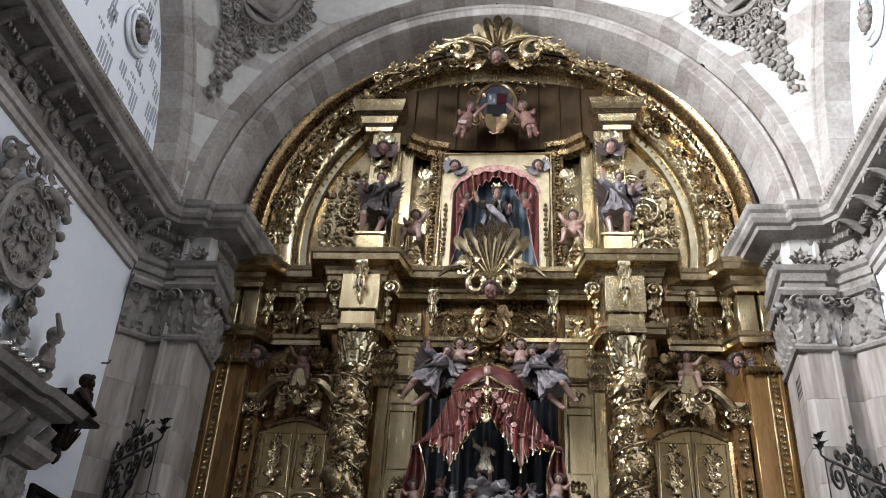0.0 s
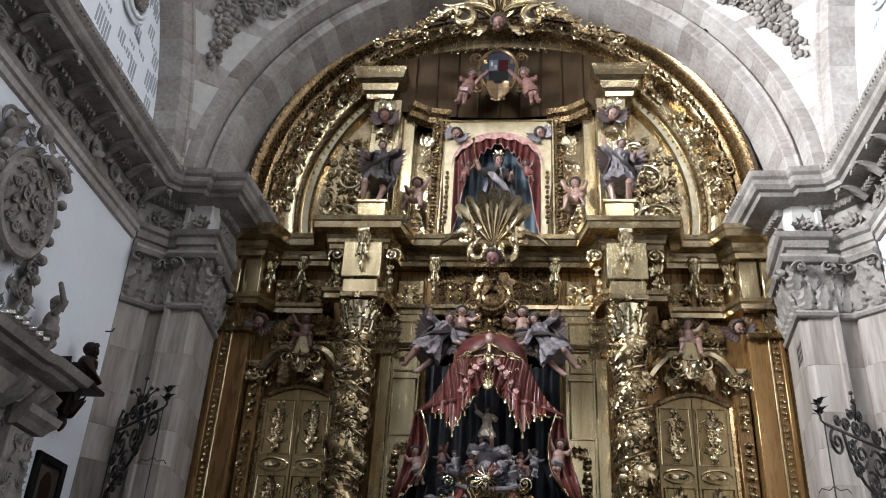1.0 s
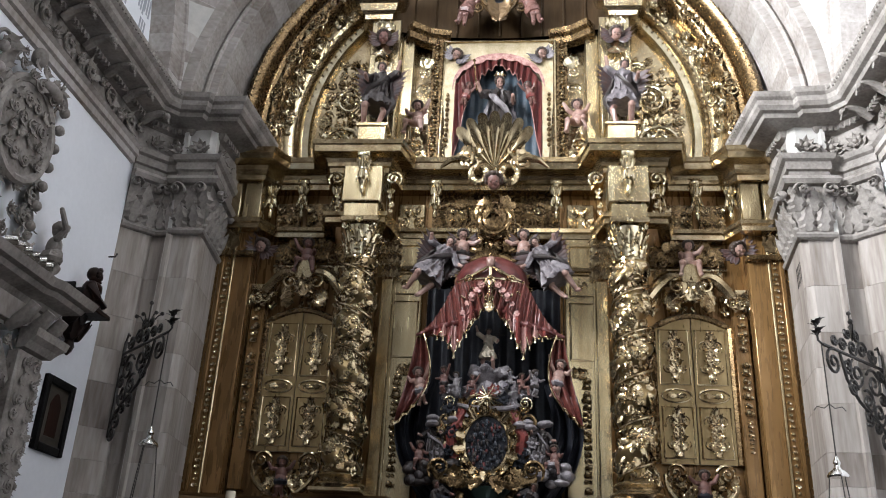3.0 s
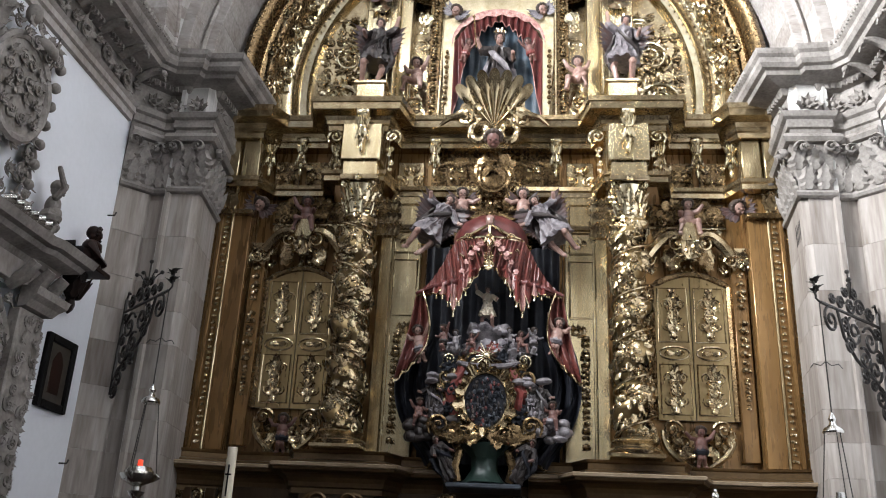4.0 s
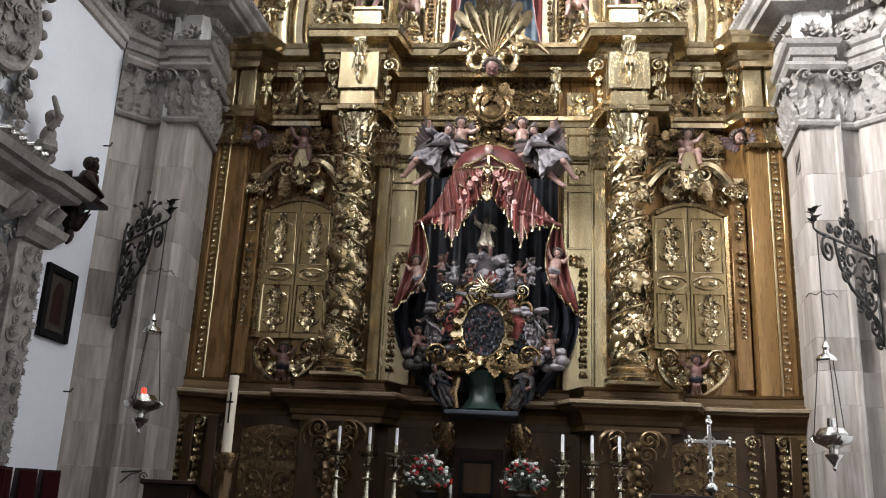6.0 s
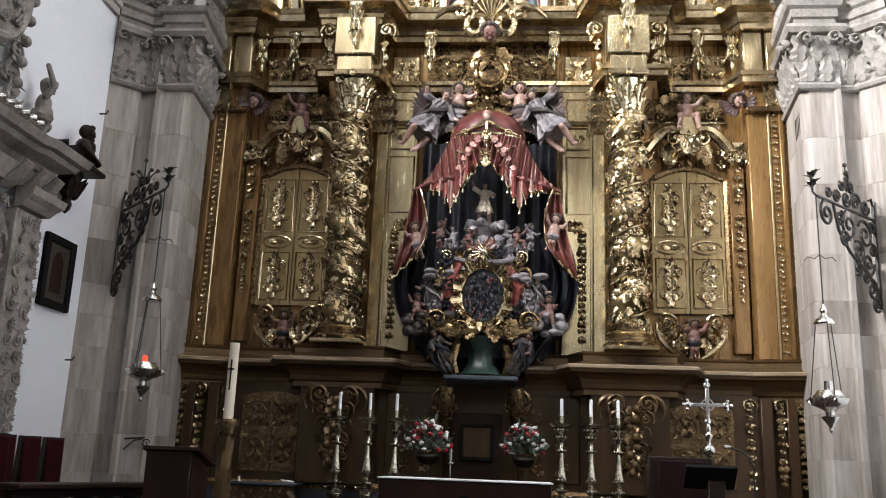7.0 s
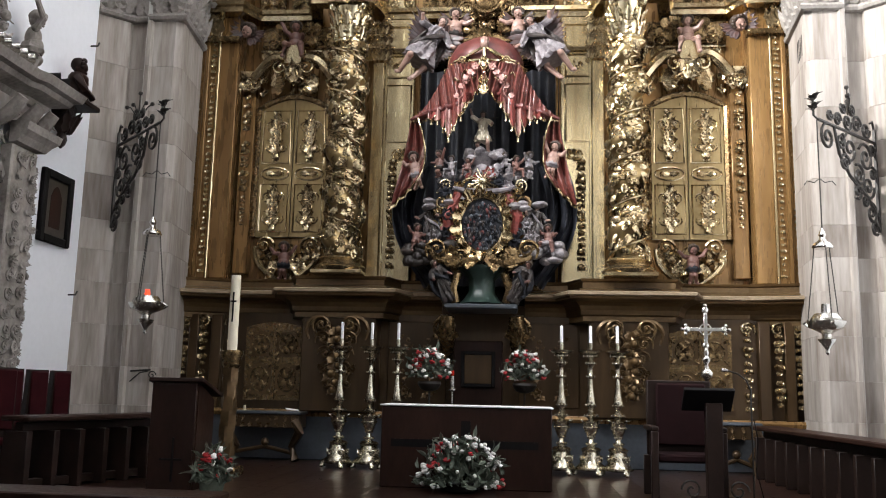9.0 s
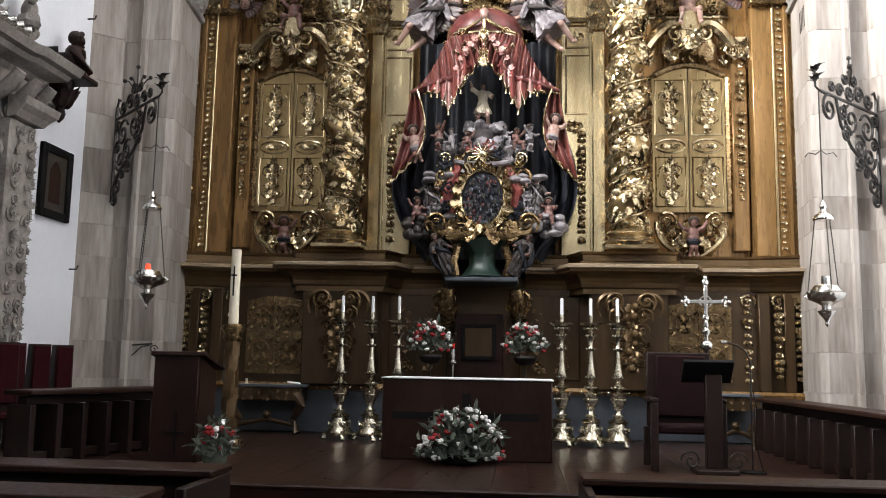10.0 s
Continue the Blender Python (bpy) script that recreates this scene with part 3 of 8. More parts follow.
# lunettes over the side walls, with the window in the left one beyond the view
for sx, nm in ((-1, "lunette_left"), (1, "lunette_right")):
    lg = Geo()
    xa, xb = sorted((sx * 5.4, sx * 5.9))
    if sx < 0:
        lg.add(box(xa, xb, 1.3, 3.6, 8.0, 14.2)).add(box(xa, xb, 6.8, 11.6, 8.0, 14.2)).add(box(xa, xb, 3.6, 6.8, 8.0, 9.5)).add(box(xa, xb, 3.6, 6.8, 12.9, 14.2))
    else:
        lg.add(box(xa, xb, 1.3, 11.6, 8.0, 14.2))
    structure(nm, lg, PLASTER, "white plaster lunette with grey stencilled ornament", "wall")
    # stencilled bars round a carved boss
    st = thing("stencil_panel", (sx * 5.4, 9.35, 10.95), "grey stencilled ornament round a carved stone boss", "ornament")
    rr = random.Random(5)
    bars = Geo()
    for k in range(60):
        yy, zz = rr.uniform(-1.5, 1.1), rr.uniform(-1.15, 1.2)
        if 0.42 < math.hypot(yy, zz) and math.hypot(9.35 + yy - BAY_C, 10.95 + zz - SPRING) < 4.4:
            h, w = rr.choice((0.05, 0.05, 0.2, 0.3)), rr.choice((0.12, 0.16, 0.05))
            for q in range(3):
                bars.add(box(-0.004, 0.004, yy + q * 0.075, yy + q * 0.075 + 0.045, zz - h / 2 - q * 0.02, zz + h / 2), 0, None, False)
    part("stencil_bars", bars, STENCIL, st)
    boss = Geo()
    for r0, dd in ((0.36, 0.05), (0.28, 0.09)):
        boss.add(tube([(-sx * dd, r0 * math.cos(TAU * i / 24), r0 * 1.05 * math.sin(TAU * i / 24)) for i in range(25)], 0.035, 6))
    part("boss_ring", boss, PLASTER, st)
    hd = Geo().add(ball((-sx * 0.06, 0, 0), (0.13, 0.15, 0.2), 10, 8))
    for k in range(10):
        hd.add(ball((-sx * 0.13, 0.13 * math.cos(k * TAU / 10), 0.17 * math.sin(k * TAU / 10)), 0.06, 6, 5))
    part("boss_head", hd, STONE_CARVED, st)

# pendentives between the arches, in courses of cut stone
R_SPH = BAY_A * math.sqrt(2)


def sphere_stone(h0, h1, u0, u1, qx, gap=0.012):
    """One curved stone of a pendentive; qx is the side of the chapel."""
    v, f = [], []
    n = 5
    for d in (0.0, 0.12):
        for i in range(n + 1):
            h = h0 + (h1 - h0) * i / n
            rho = math.sqrt(max(R_SPH ** 2 - h * h, 0.01))
            a = math.acos(min(1, BAY_A / rho))
            for k in range(n + 1):
                u = u0 + (u1 - u0) * k / n
                w = a + (math.pi / 2 - 2 * a) * u
                s = 1 + d / rho
                v.append((qx * rho * math.cos(w) * s, BAY_C + rho * math.sin(w) * s, SPRING + h))
    m = n + 1
    for i in range(n):
        for k in range(n):
            a = i * m + k
            f.append((a, a + 1, a + m + 1, a + m))
    o = m * m
    rim = [k for k in range(m)] + [i * m + n for i in range(1, m)] + [n * m + k for k in range(n - 1, -1, -1)] + [i * m for i in range(n - 1, 0, -1)]
    for i in range(len(rim)):
        a, b = rim[i], rim[(i + 1) % len(rim)]
        f.append((a, b, b + o, a + o))
    return v, f


for sx, nm in ((-1, "pendentive_left"), (1, "pendentive_right")):
    pen = structure(nm, Geo().add(sphere_stone(0.0, 4.99, 0, 1, sx * 1.004)), MORTAR, "grey limestone pendentive under the dome", "vault")
    rows, h = 11, 0.02
    rr = random.Random(11)
    for j in range(rows):
        h1 = h + 4.97 / rows
        rho = math.sqrt(R_SPH ** 2 - ((h + h1) / 2) ** 2)
        a = math.acos(min(1, BAY_A / rho))
        n = max(1, round(rho * (math.pi / 2 - 2 * a) / 0.95))
        cut = [0.0] + sorted((k + rr.uniform(-0.2, 0.2)) / n for k in range(1, n)) + [1.0]
        for k in range(n):
            e = 0.006 / max(0.2, rho * (math.pi / 2 - 2 * a))
            part("stone", Geo().add(sphere_stone(h + 0.004, h1 - 0.004, cut[k] + (e if k else 0), cut[k + 1] - (e if k < n - 1 else 0), sx)), STONE, pen)
        h = h1

# dome over the bay with a round lantern opening, out of sight above
v, f = [], []
for i in range(9):
    w = radians(80) * i / 8
    for k in range(48):
        v.append((5.0 * math.cos(w) * math.cos(TAU * k / 48), BAY_C + 5.0 * math.cos(w) * math.sin(TAU * k / 48), 14.0 + 3.7 * math.sin(w)))
for i in range(8):
    for k in range(48):
        if i in (1, 2) and k % 12 in (5, 6):
            continue
        f.append((i * 48 + k, (i + 1) * 48 + k, (i + 1) * 48 + (k + 1) % 48, i * 48 + (k + 1) % 48))
structure("ceiling_dome", Geo().add((v, f)), PLASTER, "plastered dome with a lantern opening", "ceiling")

# the side arches of the bay and the arch before the altarpiece: rings of voussoirs
def voussoir(r0, r1, depth, da, moulded=True):
    """One wedge of an arch ring about the origin, face at y = 0; its outer rim may carry a moulding."""
    prof = [(r0, depth), (r0, 0.015), (r0 + 0.015, 0.0), (r1, 0.0), (r1, depth)]
    if moulded:
        m = r1 - 0.10
        prof = [(r0, depth), (r0, 0.015), (r0 + 0.015, 0.0), (m, 0.0), (m + 0.01, -0.03), (m + 0.04, -0.05), (m + 0.07, -0.03), (m + 0.075, 0.0), (r1, 0.0), (r1, depth)]
    v, f = [], []
    for w in (-da / 2 + 0.0005, 0, da / 2 - 0.0005):
        v.extend((r * math.sin(w), y, r * math.cos(w)) for r, y in prof)
    k = len(prof)
    for i in range(2):
        for j in range(k):
            j2 = (j + 1) % k
            f.append((i * k + j, i * k + j2, (i + 1) * k + j2, (i + 1) * k + j))
    f.append(tuple(range(k))[::-1])
    f.append(tuple(range(2 * k, 3 * k)))
    return v, f


NV = 47
ARCH_M = 4.80                                 # the altar arch steps back in two orders
arch = structure("altar_arch", Geo().add(ring([(ARCH_R + 0.005, -0.95), (ARCH_R + 0.005, -0.01), (ARCH_M - 0.01, -0.01), (ARCH_M - 0.01, -0.95)], 0, SPRING, 11.68)).add(ring([(ARCH_M + 0.005, -0.9), (ARCH_M + 0.005, -0.01), (BAY_A - 0.01, -0.01), (BAY_A - 0.01, -0.9)], 0, SPRING, 11.3)), MORTAR, "round limestone arch framing the altarpiece", "arch")
for n_st, r0, r1, dep, y0, mo in ((NV, ARCH_R, ARCH_M - 0.004, 0.97, 11.68, True), (37, ARCH_M, BAY_A, 0.9, 11.3, False)):
    vm = Geo().add(voussoir(r0, r1, dep, math.pi / n_st, mo), 0, None, False).mesh("voussoir", [STONE])
    for k in range(n_st):
        part("voussoir", vm, [], arch, at=Matrix.Translation((0, y0, SPRING)) @ Euler((0, math.pi * (k + 0.5) / n_st - math.pi / 2, 0)).to_matrix().to_4x4())
vm2 = Geo().add(voussoir(ARCH_R, BAY_A, 0.42, math.pi / NV), 0, None, False).mesh("voussoir", [STONE])
for sx, nm in ((-1, "side_arch_left"), (1, "side_arch_right")):
    a2 = structure(nm, Geo().add(ring([(ARCH_R + 0.005, -0.4), (ARCH_R + 0.005, -0.01), (BAY_A - 0.01, -0.01), (BAY_A - 0.01, -0.4)], 0, 0, 0), 0, Matrix.Translation((sx * BAY_A, BAY_C, SPRING)) @ Euler((0, 0, -sx * math.pi / 2)).to_matrix().to_4x4()), MORTAR, "round limestone side arch of the bay", "arch")
    for k in range(NV):
        part("voussoir", vm2, [], a2, at=Matrix.Translation((sx * BAY_A, BAY_C, SPRING)) @ Euler((0, 0, -sx * math.pi / 2)).to_matrix().to_4x4() @ Euler((0, math.pi * (k + 0.5) / NV - math.pi / 2, 0)).to_matrix().to_4x4())
for hx, hz in ((-3.56, 12.32), (-0.02, 13.84), (3.57, 12.22)):
    single("putlog_plug", Geo().add(ball((0, 0, 0), (0.05, 0.03, 0.05))), BLACK, "small dark iron plug in the stone arch", "plug", "plugs in the arch", at=Matrix.Translation((hx, 11.67, hz)))

# piers of coursed stone
PIER = [(5.4, 11.12), (5.03, 11.50), (4.76, 11.50), (4.74, 11.42), (4.30, 11.42), (4.42, 12.55)]
# the shafts below the capital have quirks and chamfers at their edges
PIER_STONE = [(5.4, 11.12), (5.08, 11.45), (5.08, 11.53), (4.80, 11.53), (4.80, 11.39), (4.74, 11.39), (4.72, 11.435), (4.40, 11.435), (4.365, 11.47), (4.315, 11.50), (4.305, 11.56), (4.42, 12.55)]


def pier_course(sx, z0, z1, e=0.0009):
    """One course of a pier: its plan as a prism with eased joints."""
    pts = [(sx * x, y) for x, y in PIER_STONE] + [(sx * 5.6, 12.55), (sx * 5.6, 11.12)]
    c = Vector((sx * 5.2, 12.3))
    lay = []
    for z, o in ((z0 + e, 0.004), (z0 + 2.5 * e, 0.0), (z1 - 2.5 * e, 0.0), (z1 - e, 0.004)):
        lay.append([(x + (c.x - x) * o / 1.0, y + (c.y - y) * o / 1.0, z) for x, y in pts])
    k = len(pts)
    v = [p for q in lay for p in q]
    f = [(i * k + j, i * k + (j + 1) % k, (i + 1) * k + (j + 1) % k, (i + 1) * k + j) for i in range(3) for j in range(k)]
    return v, f + [tuple(range(k)), tuple(range(3 * k, 4 * k))]


for sx, nm in ((-1, "pier_left"), (1, "pier_right")):
    core = Geo()
    pts = [(sx * (x + 0.012 * (1 if x < 5.3 else 0)), y + 0.012) for x, y in PIER_STONE] + [(sx * 5.6, 12.54), (sx * 5.6, 11.13)]
    k = len(pts)
    core.add(([(x, y, z) for z in (0.3, 9.0) for x, y in pts], [(j, (j + 1) % k, (j + 1) % k + k, j + k) for j in range(k)]), 0, None, False)
    pier = structure(nm, core, MORTAR, "tall grey limestone pier of coursed blocks", "pier")
    z, rr = 0.3, random.Random(3)
    while z < 6.75:
        z1 = min(6.78, z + rr.uniform(0.42, 0.66))
        if 6.78 - z1 < 0.25:
            z1 = 6.78
        part("stone", Geo().add(pier_course(sx, z, z1), 0, None, False), STONE_PIER, pier)
        z = z1
    # fluted slot at the head of the splayed side: black strips for the grooves' shade
    slot = Geo()
    for q in range(4):
        slot.add(box(-0.01, 0.006, 0.2 + q * 0.09, 0.24 + q * 0.09, 6.2, 6.5), 0, Matrix.Translation((sx * 4.30, 11.42, 0)) @ Euler((0, 0, -sx * 0.106)).to_matrix().to_4x4(), False)
    part("flutes", slot, BLACK, pier)
    # capital: necking, acanthus, abacus
    path = [(sx * x, y) for x, y in PIER]
    path = path if sx < 0 else path[::-1]
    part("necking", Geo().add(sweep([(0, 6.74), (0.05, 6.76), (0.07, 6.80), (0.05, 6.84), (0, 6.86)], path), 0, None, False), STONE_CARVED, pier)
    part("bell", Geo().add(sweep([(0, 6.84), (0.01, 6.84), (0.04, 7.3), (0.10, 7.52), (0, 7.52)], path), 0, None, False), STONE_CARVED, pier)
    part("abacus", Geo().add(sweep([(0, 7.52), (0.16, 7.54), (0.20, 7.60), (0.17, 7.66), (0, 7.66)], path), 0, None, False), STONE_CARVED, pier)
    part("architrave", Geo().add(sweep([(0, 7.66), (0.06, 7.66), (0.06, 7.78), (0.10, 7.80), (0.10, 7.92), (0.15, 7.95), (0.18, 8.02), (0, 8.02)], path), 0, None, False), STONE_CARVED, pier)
    ac = Geo()
    for (xa, ya), (xb, yb) in zip(PIER[:-1], PIER[1:]):
        L = math.hypot(xb - xa, yb - ya)
        if L < 0.2:
            continue
        nx, ny = (yb - ya) / L, -(xb - xa) / L
        if ny > 0 or (abs(ny) < 0.3 and nx > 0):
            nx, ny = -nx, -ny
        nleaf = max(2, round(L / 0.23))
        ang = math.atan2(nx * sx, -ny)
        for q in range(nleaf):
            u = (q + 0.5) / nleaf
            px, py = sx * (xa + (xb - xa) * u), ya + (yb - ya) * u
            for zz, s in ((6.86, 0.40), (7.16, 0.36)):
                uu = u if zz < 7 else (q + 1.0) / nleaf
                px, py = sx * (xa + (xb - xa) * uu), ya + (yb - ya) * uu
                ac.add(leaf(s, 0.14, 0.16, 3, 8, 0.06), 0, Matrix.Translation((px, py, zz)) @ Euler((0, 0, ang)).to_matrix().to_4x4())
        for u in (0.08, 0.92):
            px, py = sx * (xa + (xb - xa) * u), ya + (yb - ya) * u
            ac.add(SCROLL_B, 0, Matrix.Translation((px, py, 7.43)) @ Euler((0, 0, ang)).to_matrix().to_4x4() @ Matrix.Diagonal(((1 if u < 0.5 else -1) * 0.11, 0.3, 0.11, 1)) @ Matrix.Translation((0, -0.5, 0)))
        # frieze ornament above the architrave
        for q in range(max(1, round(L / 0.5))):
            u = (q + 0.5) / max(1, round(L / 0.5))
            px, py = sx * (xa + (xb - xa) * u), ya + (yb - ya) * u
            m = Matrix.Translation((px, py, 8.22)) @ Euler((0, 0, ang)).to_matrix().to_4x4()
            ac.add(FLOWER_A, 0, m @ Matrix.Scale(0.17, 4))
            for s2 in (-1, 1):
                ac.add(LEAF_B, 0, m @ Euler((0, s2 * 1.9, 0)).to_matrix().to_4x4() @ Matrix.Scale(0.24, 4))
    part("acanthus", ac, STONE_CARVED, pier)

# the great stone cornice round the bay
CORN = [(-0.05, 8.02), (0.02, 8.04), (0.02, 8.44), (0.10, 8.46), (0.14, 8.55), (0.42, 8.60), (0.44, 8.66), (0.50, 8.68), (0.54, 8.74), (0.54, 8.82), (0.58, 8.86), (0.60, 8.94), (-0.05, 9.02)]
for sx, nm in ((-1, "cornice_left"), (1, "cornice_right")):
    path = [(sx * 5.4, 1.3), (sx * 5.4, 11.05), (sx * 5.03, 11.50), (sx * 4.78, 11.52), (sx * 4.74, 11.66), (sx * 4.34, 11.66), (sx * 4.28, 12.6)]
    p2 = [(x, y) for x, y in path]
    prof = CORN
    if sx > 0:
        p2 = p2[::-1]
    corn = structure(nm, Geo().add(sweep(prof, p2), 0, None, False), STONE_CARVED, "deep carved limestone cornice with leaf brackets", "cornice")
    part("wall_architrave", Geo().add(sweep([(-0.02, 7.74), (0.05, 7.76), (0.05, 7.86), (0.09, 7.88), (0.09, 7.96), (0.14, 8.0), (-0.02, 8.04)], p2[:2] if sx < 0 else p2[-2:]), 0, None, False), STONE, corn)
    fr = Geo()
    rr = random.Random(21)
    for q in range(13):
        yy = 3.2 + q * 0.62
        rot = Euler((0, 0, math.pi / 2 if sx < 0 else -math.pi / 2)).to_matrix().to_4x4()
        m = Matrix.Translation((sx * 5.38, yy, 8.24)) @ rot
        fr.add(SCROLL_A, 0, m @ Matrix.Diagonal((0.17 * (1 if q % 2 else -1), 0.2, 0.17, 1)))
        for k in range(5):
            fr.add(LEAF_A, 0, m @ Euler((0, rr.uniform(0, TAU), 0)).to_matrix().to_4x4() @ Matrix.Scale(rr.uniform(0.16, 0.26), 4))
        fr.add(FLOWER_A, 0, m @ Matrix.Translation((0.3, 0, rr.uniform(-0.08, 0.08))) @ Matrix.Scale(0.13, 4))
        # leaf bracket under the soffit
        b = Matrix.Translation((sx * 5.34, yy + 0.31, 8.42)) @ rot
        fr.add(tube([(0, -0.02, -0.02), (0, -0.12, 0.07), (0, -0.26, 0.14), (0, -0.36, 0.13)], [0.06, 0.07, 0.065, 0.05], 8), 0, b)
        for s2 in (-1, 0, 1):
            fr.add(LEAF_B, 0, b @ Matrix.Translation((s2 * 0.05, -0.36, 0.13)) @ Euler((2.1, s2 * 0.5, 0)).to_matrix().to_4x4() @ Matrix.Scale(0.19, 4))
        fr.add(ball((0, -0.40, 0.08), 0.06, 8, 6), 0, b)
        for k in range(5):
            fr.add(box(-0.018, 0.018, -0.12, -0.06, 0.02, 0.09), 0, b @ Matrix.Translation((0.11 + 0.09 * k, 0, 0)), False)
    part("frieze_carving", fr, STONE_CARVED, corn)
    # egg-and-dart and leaf edge of the crown
    edge = Geo()
    P = [Vector(p) for p in p2]
    for a, b in zip(P[:-1], P[1:]):
        L = (b - a).length
        d = (b - a).normalized()
        nrm = Vector((d.y, -d.x))
        for q in range(int(L / 0.085)):
            p = a + d * (q + 0.5) * 0.085 + nrm * 0.585
            if p.y > 5.5:
                edge.add(ball((p.x, p.y, 8.90), (0.032, 0.032, 0.04), 5, 4))
                p = a + d * (q + 0.5) * 0.085 + nrm * 0.12
                edge.add(box(p.x - 0.022, p.x + 0.022, p.y - 0.022, p.y + 0.022, 8.46, 8.53), 0, None, False)
    part("egg_moulding", edge, STONE_CARVED, corn)

# carved medallions on the pendentives
for sx in (-1, 1):
    o = Vector((0, BAY_C, SPRING))
    c = o + (Vector((sx * 4.0, 10.62, 13.05)) - o).normalized() * R_SPH
    nrm = (o - c).normalized()
    foot = o + (Vector((sx * 4.80, 11.03, 11.16)) - o).normalized() * R_SPH
    zax = (c - foot)
    zax = (zax - nrm * zax.dot(nrm)).normalized()
    xax = (-nrm).cross(zax)
    m = Matrix(((xax.x, -nrm.x, zax.x, c.x), (xax.y, -nrm.y, zax.y, c.y), (xax.z, -nrm.z, zax.z, c.z), (0, 0, 0, 1)))

    def hug(x, z):
        return -(x * x + z * z) / (2 * R_SPH) - 0.01

    md = thing("pendentive_medallion", m, "carved limestone medallion in a scrolled frame on the pendentive", "relief", "pendentive medallions")
    part("oval_rim", Geo().add(tube([(0.5 * math.cos(TAU * i / 30), -0.1, 0.1 + 0.62 * math.sin(TAU * i / 30)) for i in range(31)], 0.06, 8)), STONE_CARVED, md)
    part("oval_field", Geo().add(prism([(0.48 * math.cos(TAU * i / 30), 0.1 + 0.6 * math.sin(TAU * i / 30)) for i in range(30)], -0.04, 0.1), 0, None, False), STONE, md)
    g = Geo().add(ball((0, -0.15, 0.1), (0.16, 0.12, 0.2), 12, 9)).add(ball((0.0, -0.12, -0.15), (0.26, 0.12, 0.2), 12, 9)).add(box(-0.3, 0.3, -0.2, -0.02, -0.4, -0.26, 0.02))
    part("relief_bust", g, STONE_CARVED, md)
    g = Geo()
    rr = random.Random(31)
    for k in range(52):
        w = TAU * k / 26
        ra = 1.0 if k < 26 else 1.28
        x, z = 0.64 * ra * math.cos(w), 0.1 + 0.76 * ra * math.sin(w)
        if k >= 26 and z > 0.3:
            continue
        motif(g, rr.choice(("scroll", "curl", "volute", "flower")), flat(x, hug(x, z) - 0.03, z, math.pi / 2 - w, 0.16, 0, rr.choice((-1, 1))))
        motif(g, "leaf", flat(x, hug(x, z), z, math.pi / 2 - w + rr.uniform(-0.7, 0.7), 0.27))
    part("scroll_border", g, STONE_CARVED, md)
    g = Geo()
    for k in range(14):
        wd = 0.42 * (1 - k / 14)
        z = -0.85 - 0.095 * k
        for q in range(max(1, round(wd / 0.07))):
            x = rr.uniform(-wd, wd)
            g.add(ball((x, hug(x, z) - 0.02, z), 0.065, 7, 5))
            motif(g, "curl", flat(x, hug(x, z), z, math.pi + rr.uniform(-0.8, 0.8), 0.18))
    part("fruit_drop", g, STONE_CARVED, md)

# ---- the altarpiece: lower storey ----
ALT = thing("altarpiece", (0, 0, 0), "towering gilded baroque wooden altarpiece filling the stone arch", "altarpiece")


def both(x0, x1):
    return ((x0, x1, 1), (-x1, -x0, -1))


for x0, x1, sx in both(1.05, 4.46):
    part("back_panel", Geo().add(box(x0, x1, 13.0, 13.5, 2.9, 8.5)), WOOD_GILT, ALT)
part("head_panel", Geo().add(box(-1.05, 1.05, 13.0, 13.5, 6.75, 8.5)), GOLD_DARK, ALT)
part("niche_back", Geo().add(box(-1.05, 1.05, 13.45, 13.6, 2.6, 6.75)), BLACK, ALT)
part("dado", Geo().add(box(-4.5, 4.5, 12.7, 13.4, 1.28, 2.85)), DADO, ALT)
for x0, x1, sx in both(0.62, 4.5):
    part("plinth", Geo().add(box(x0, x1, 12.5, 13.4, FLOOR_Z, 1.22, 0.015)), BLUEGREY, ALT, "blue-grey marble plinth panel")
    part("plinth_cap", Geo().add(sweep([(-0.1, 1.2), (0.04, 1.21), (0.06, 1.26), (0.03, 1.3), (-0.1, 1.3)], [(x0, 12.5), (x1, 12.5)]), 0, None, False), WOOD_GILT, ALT)

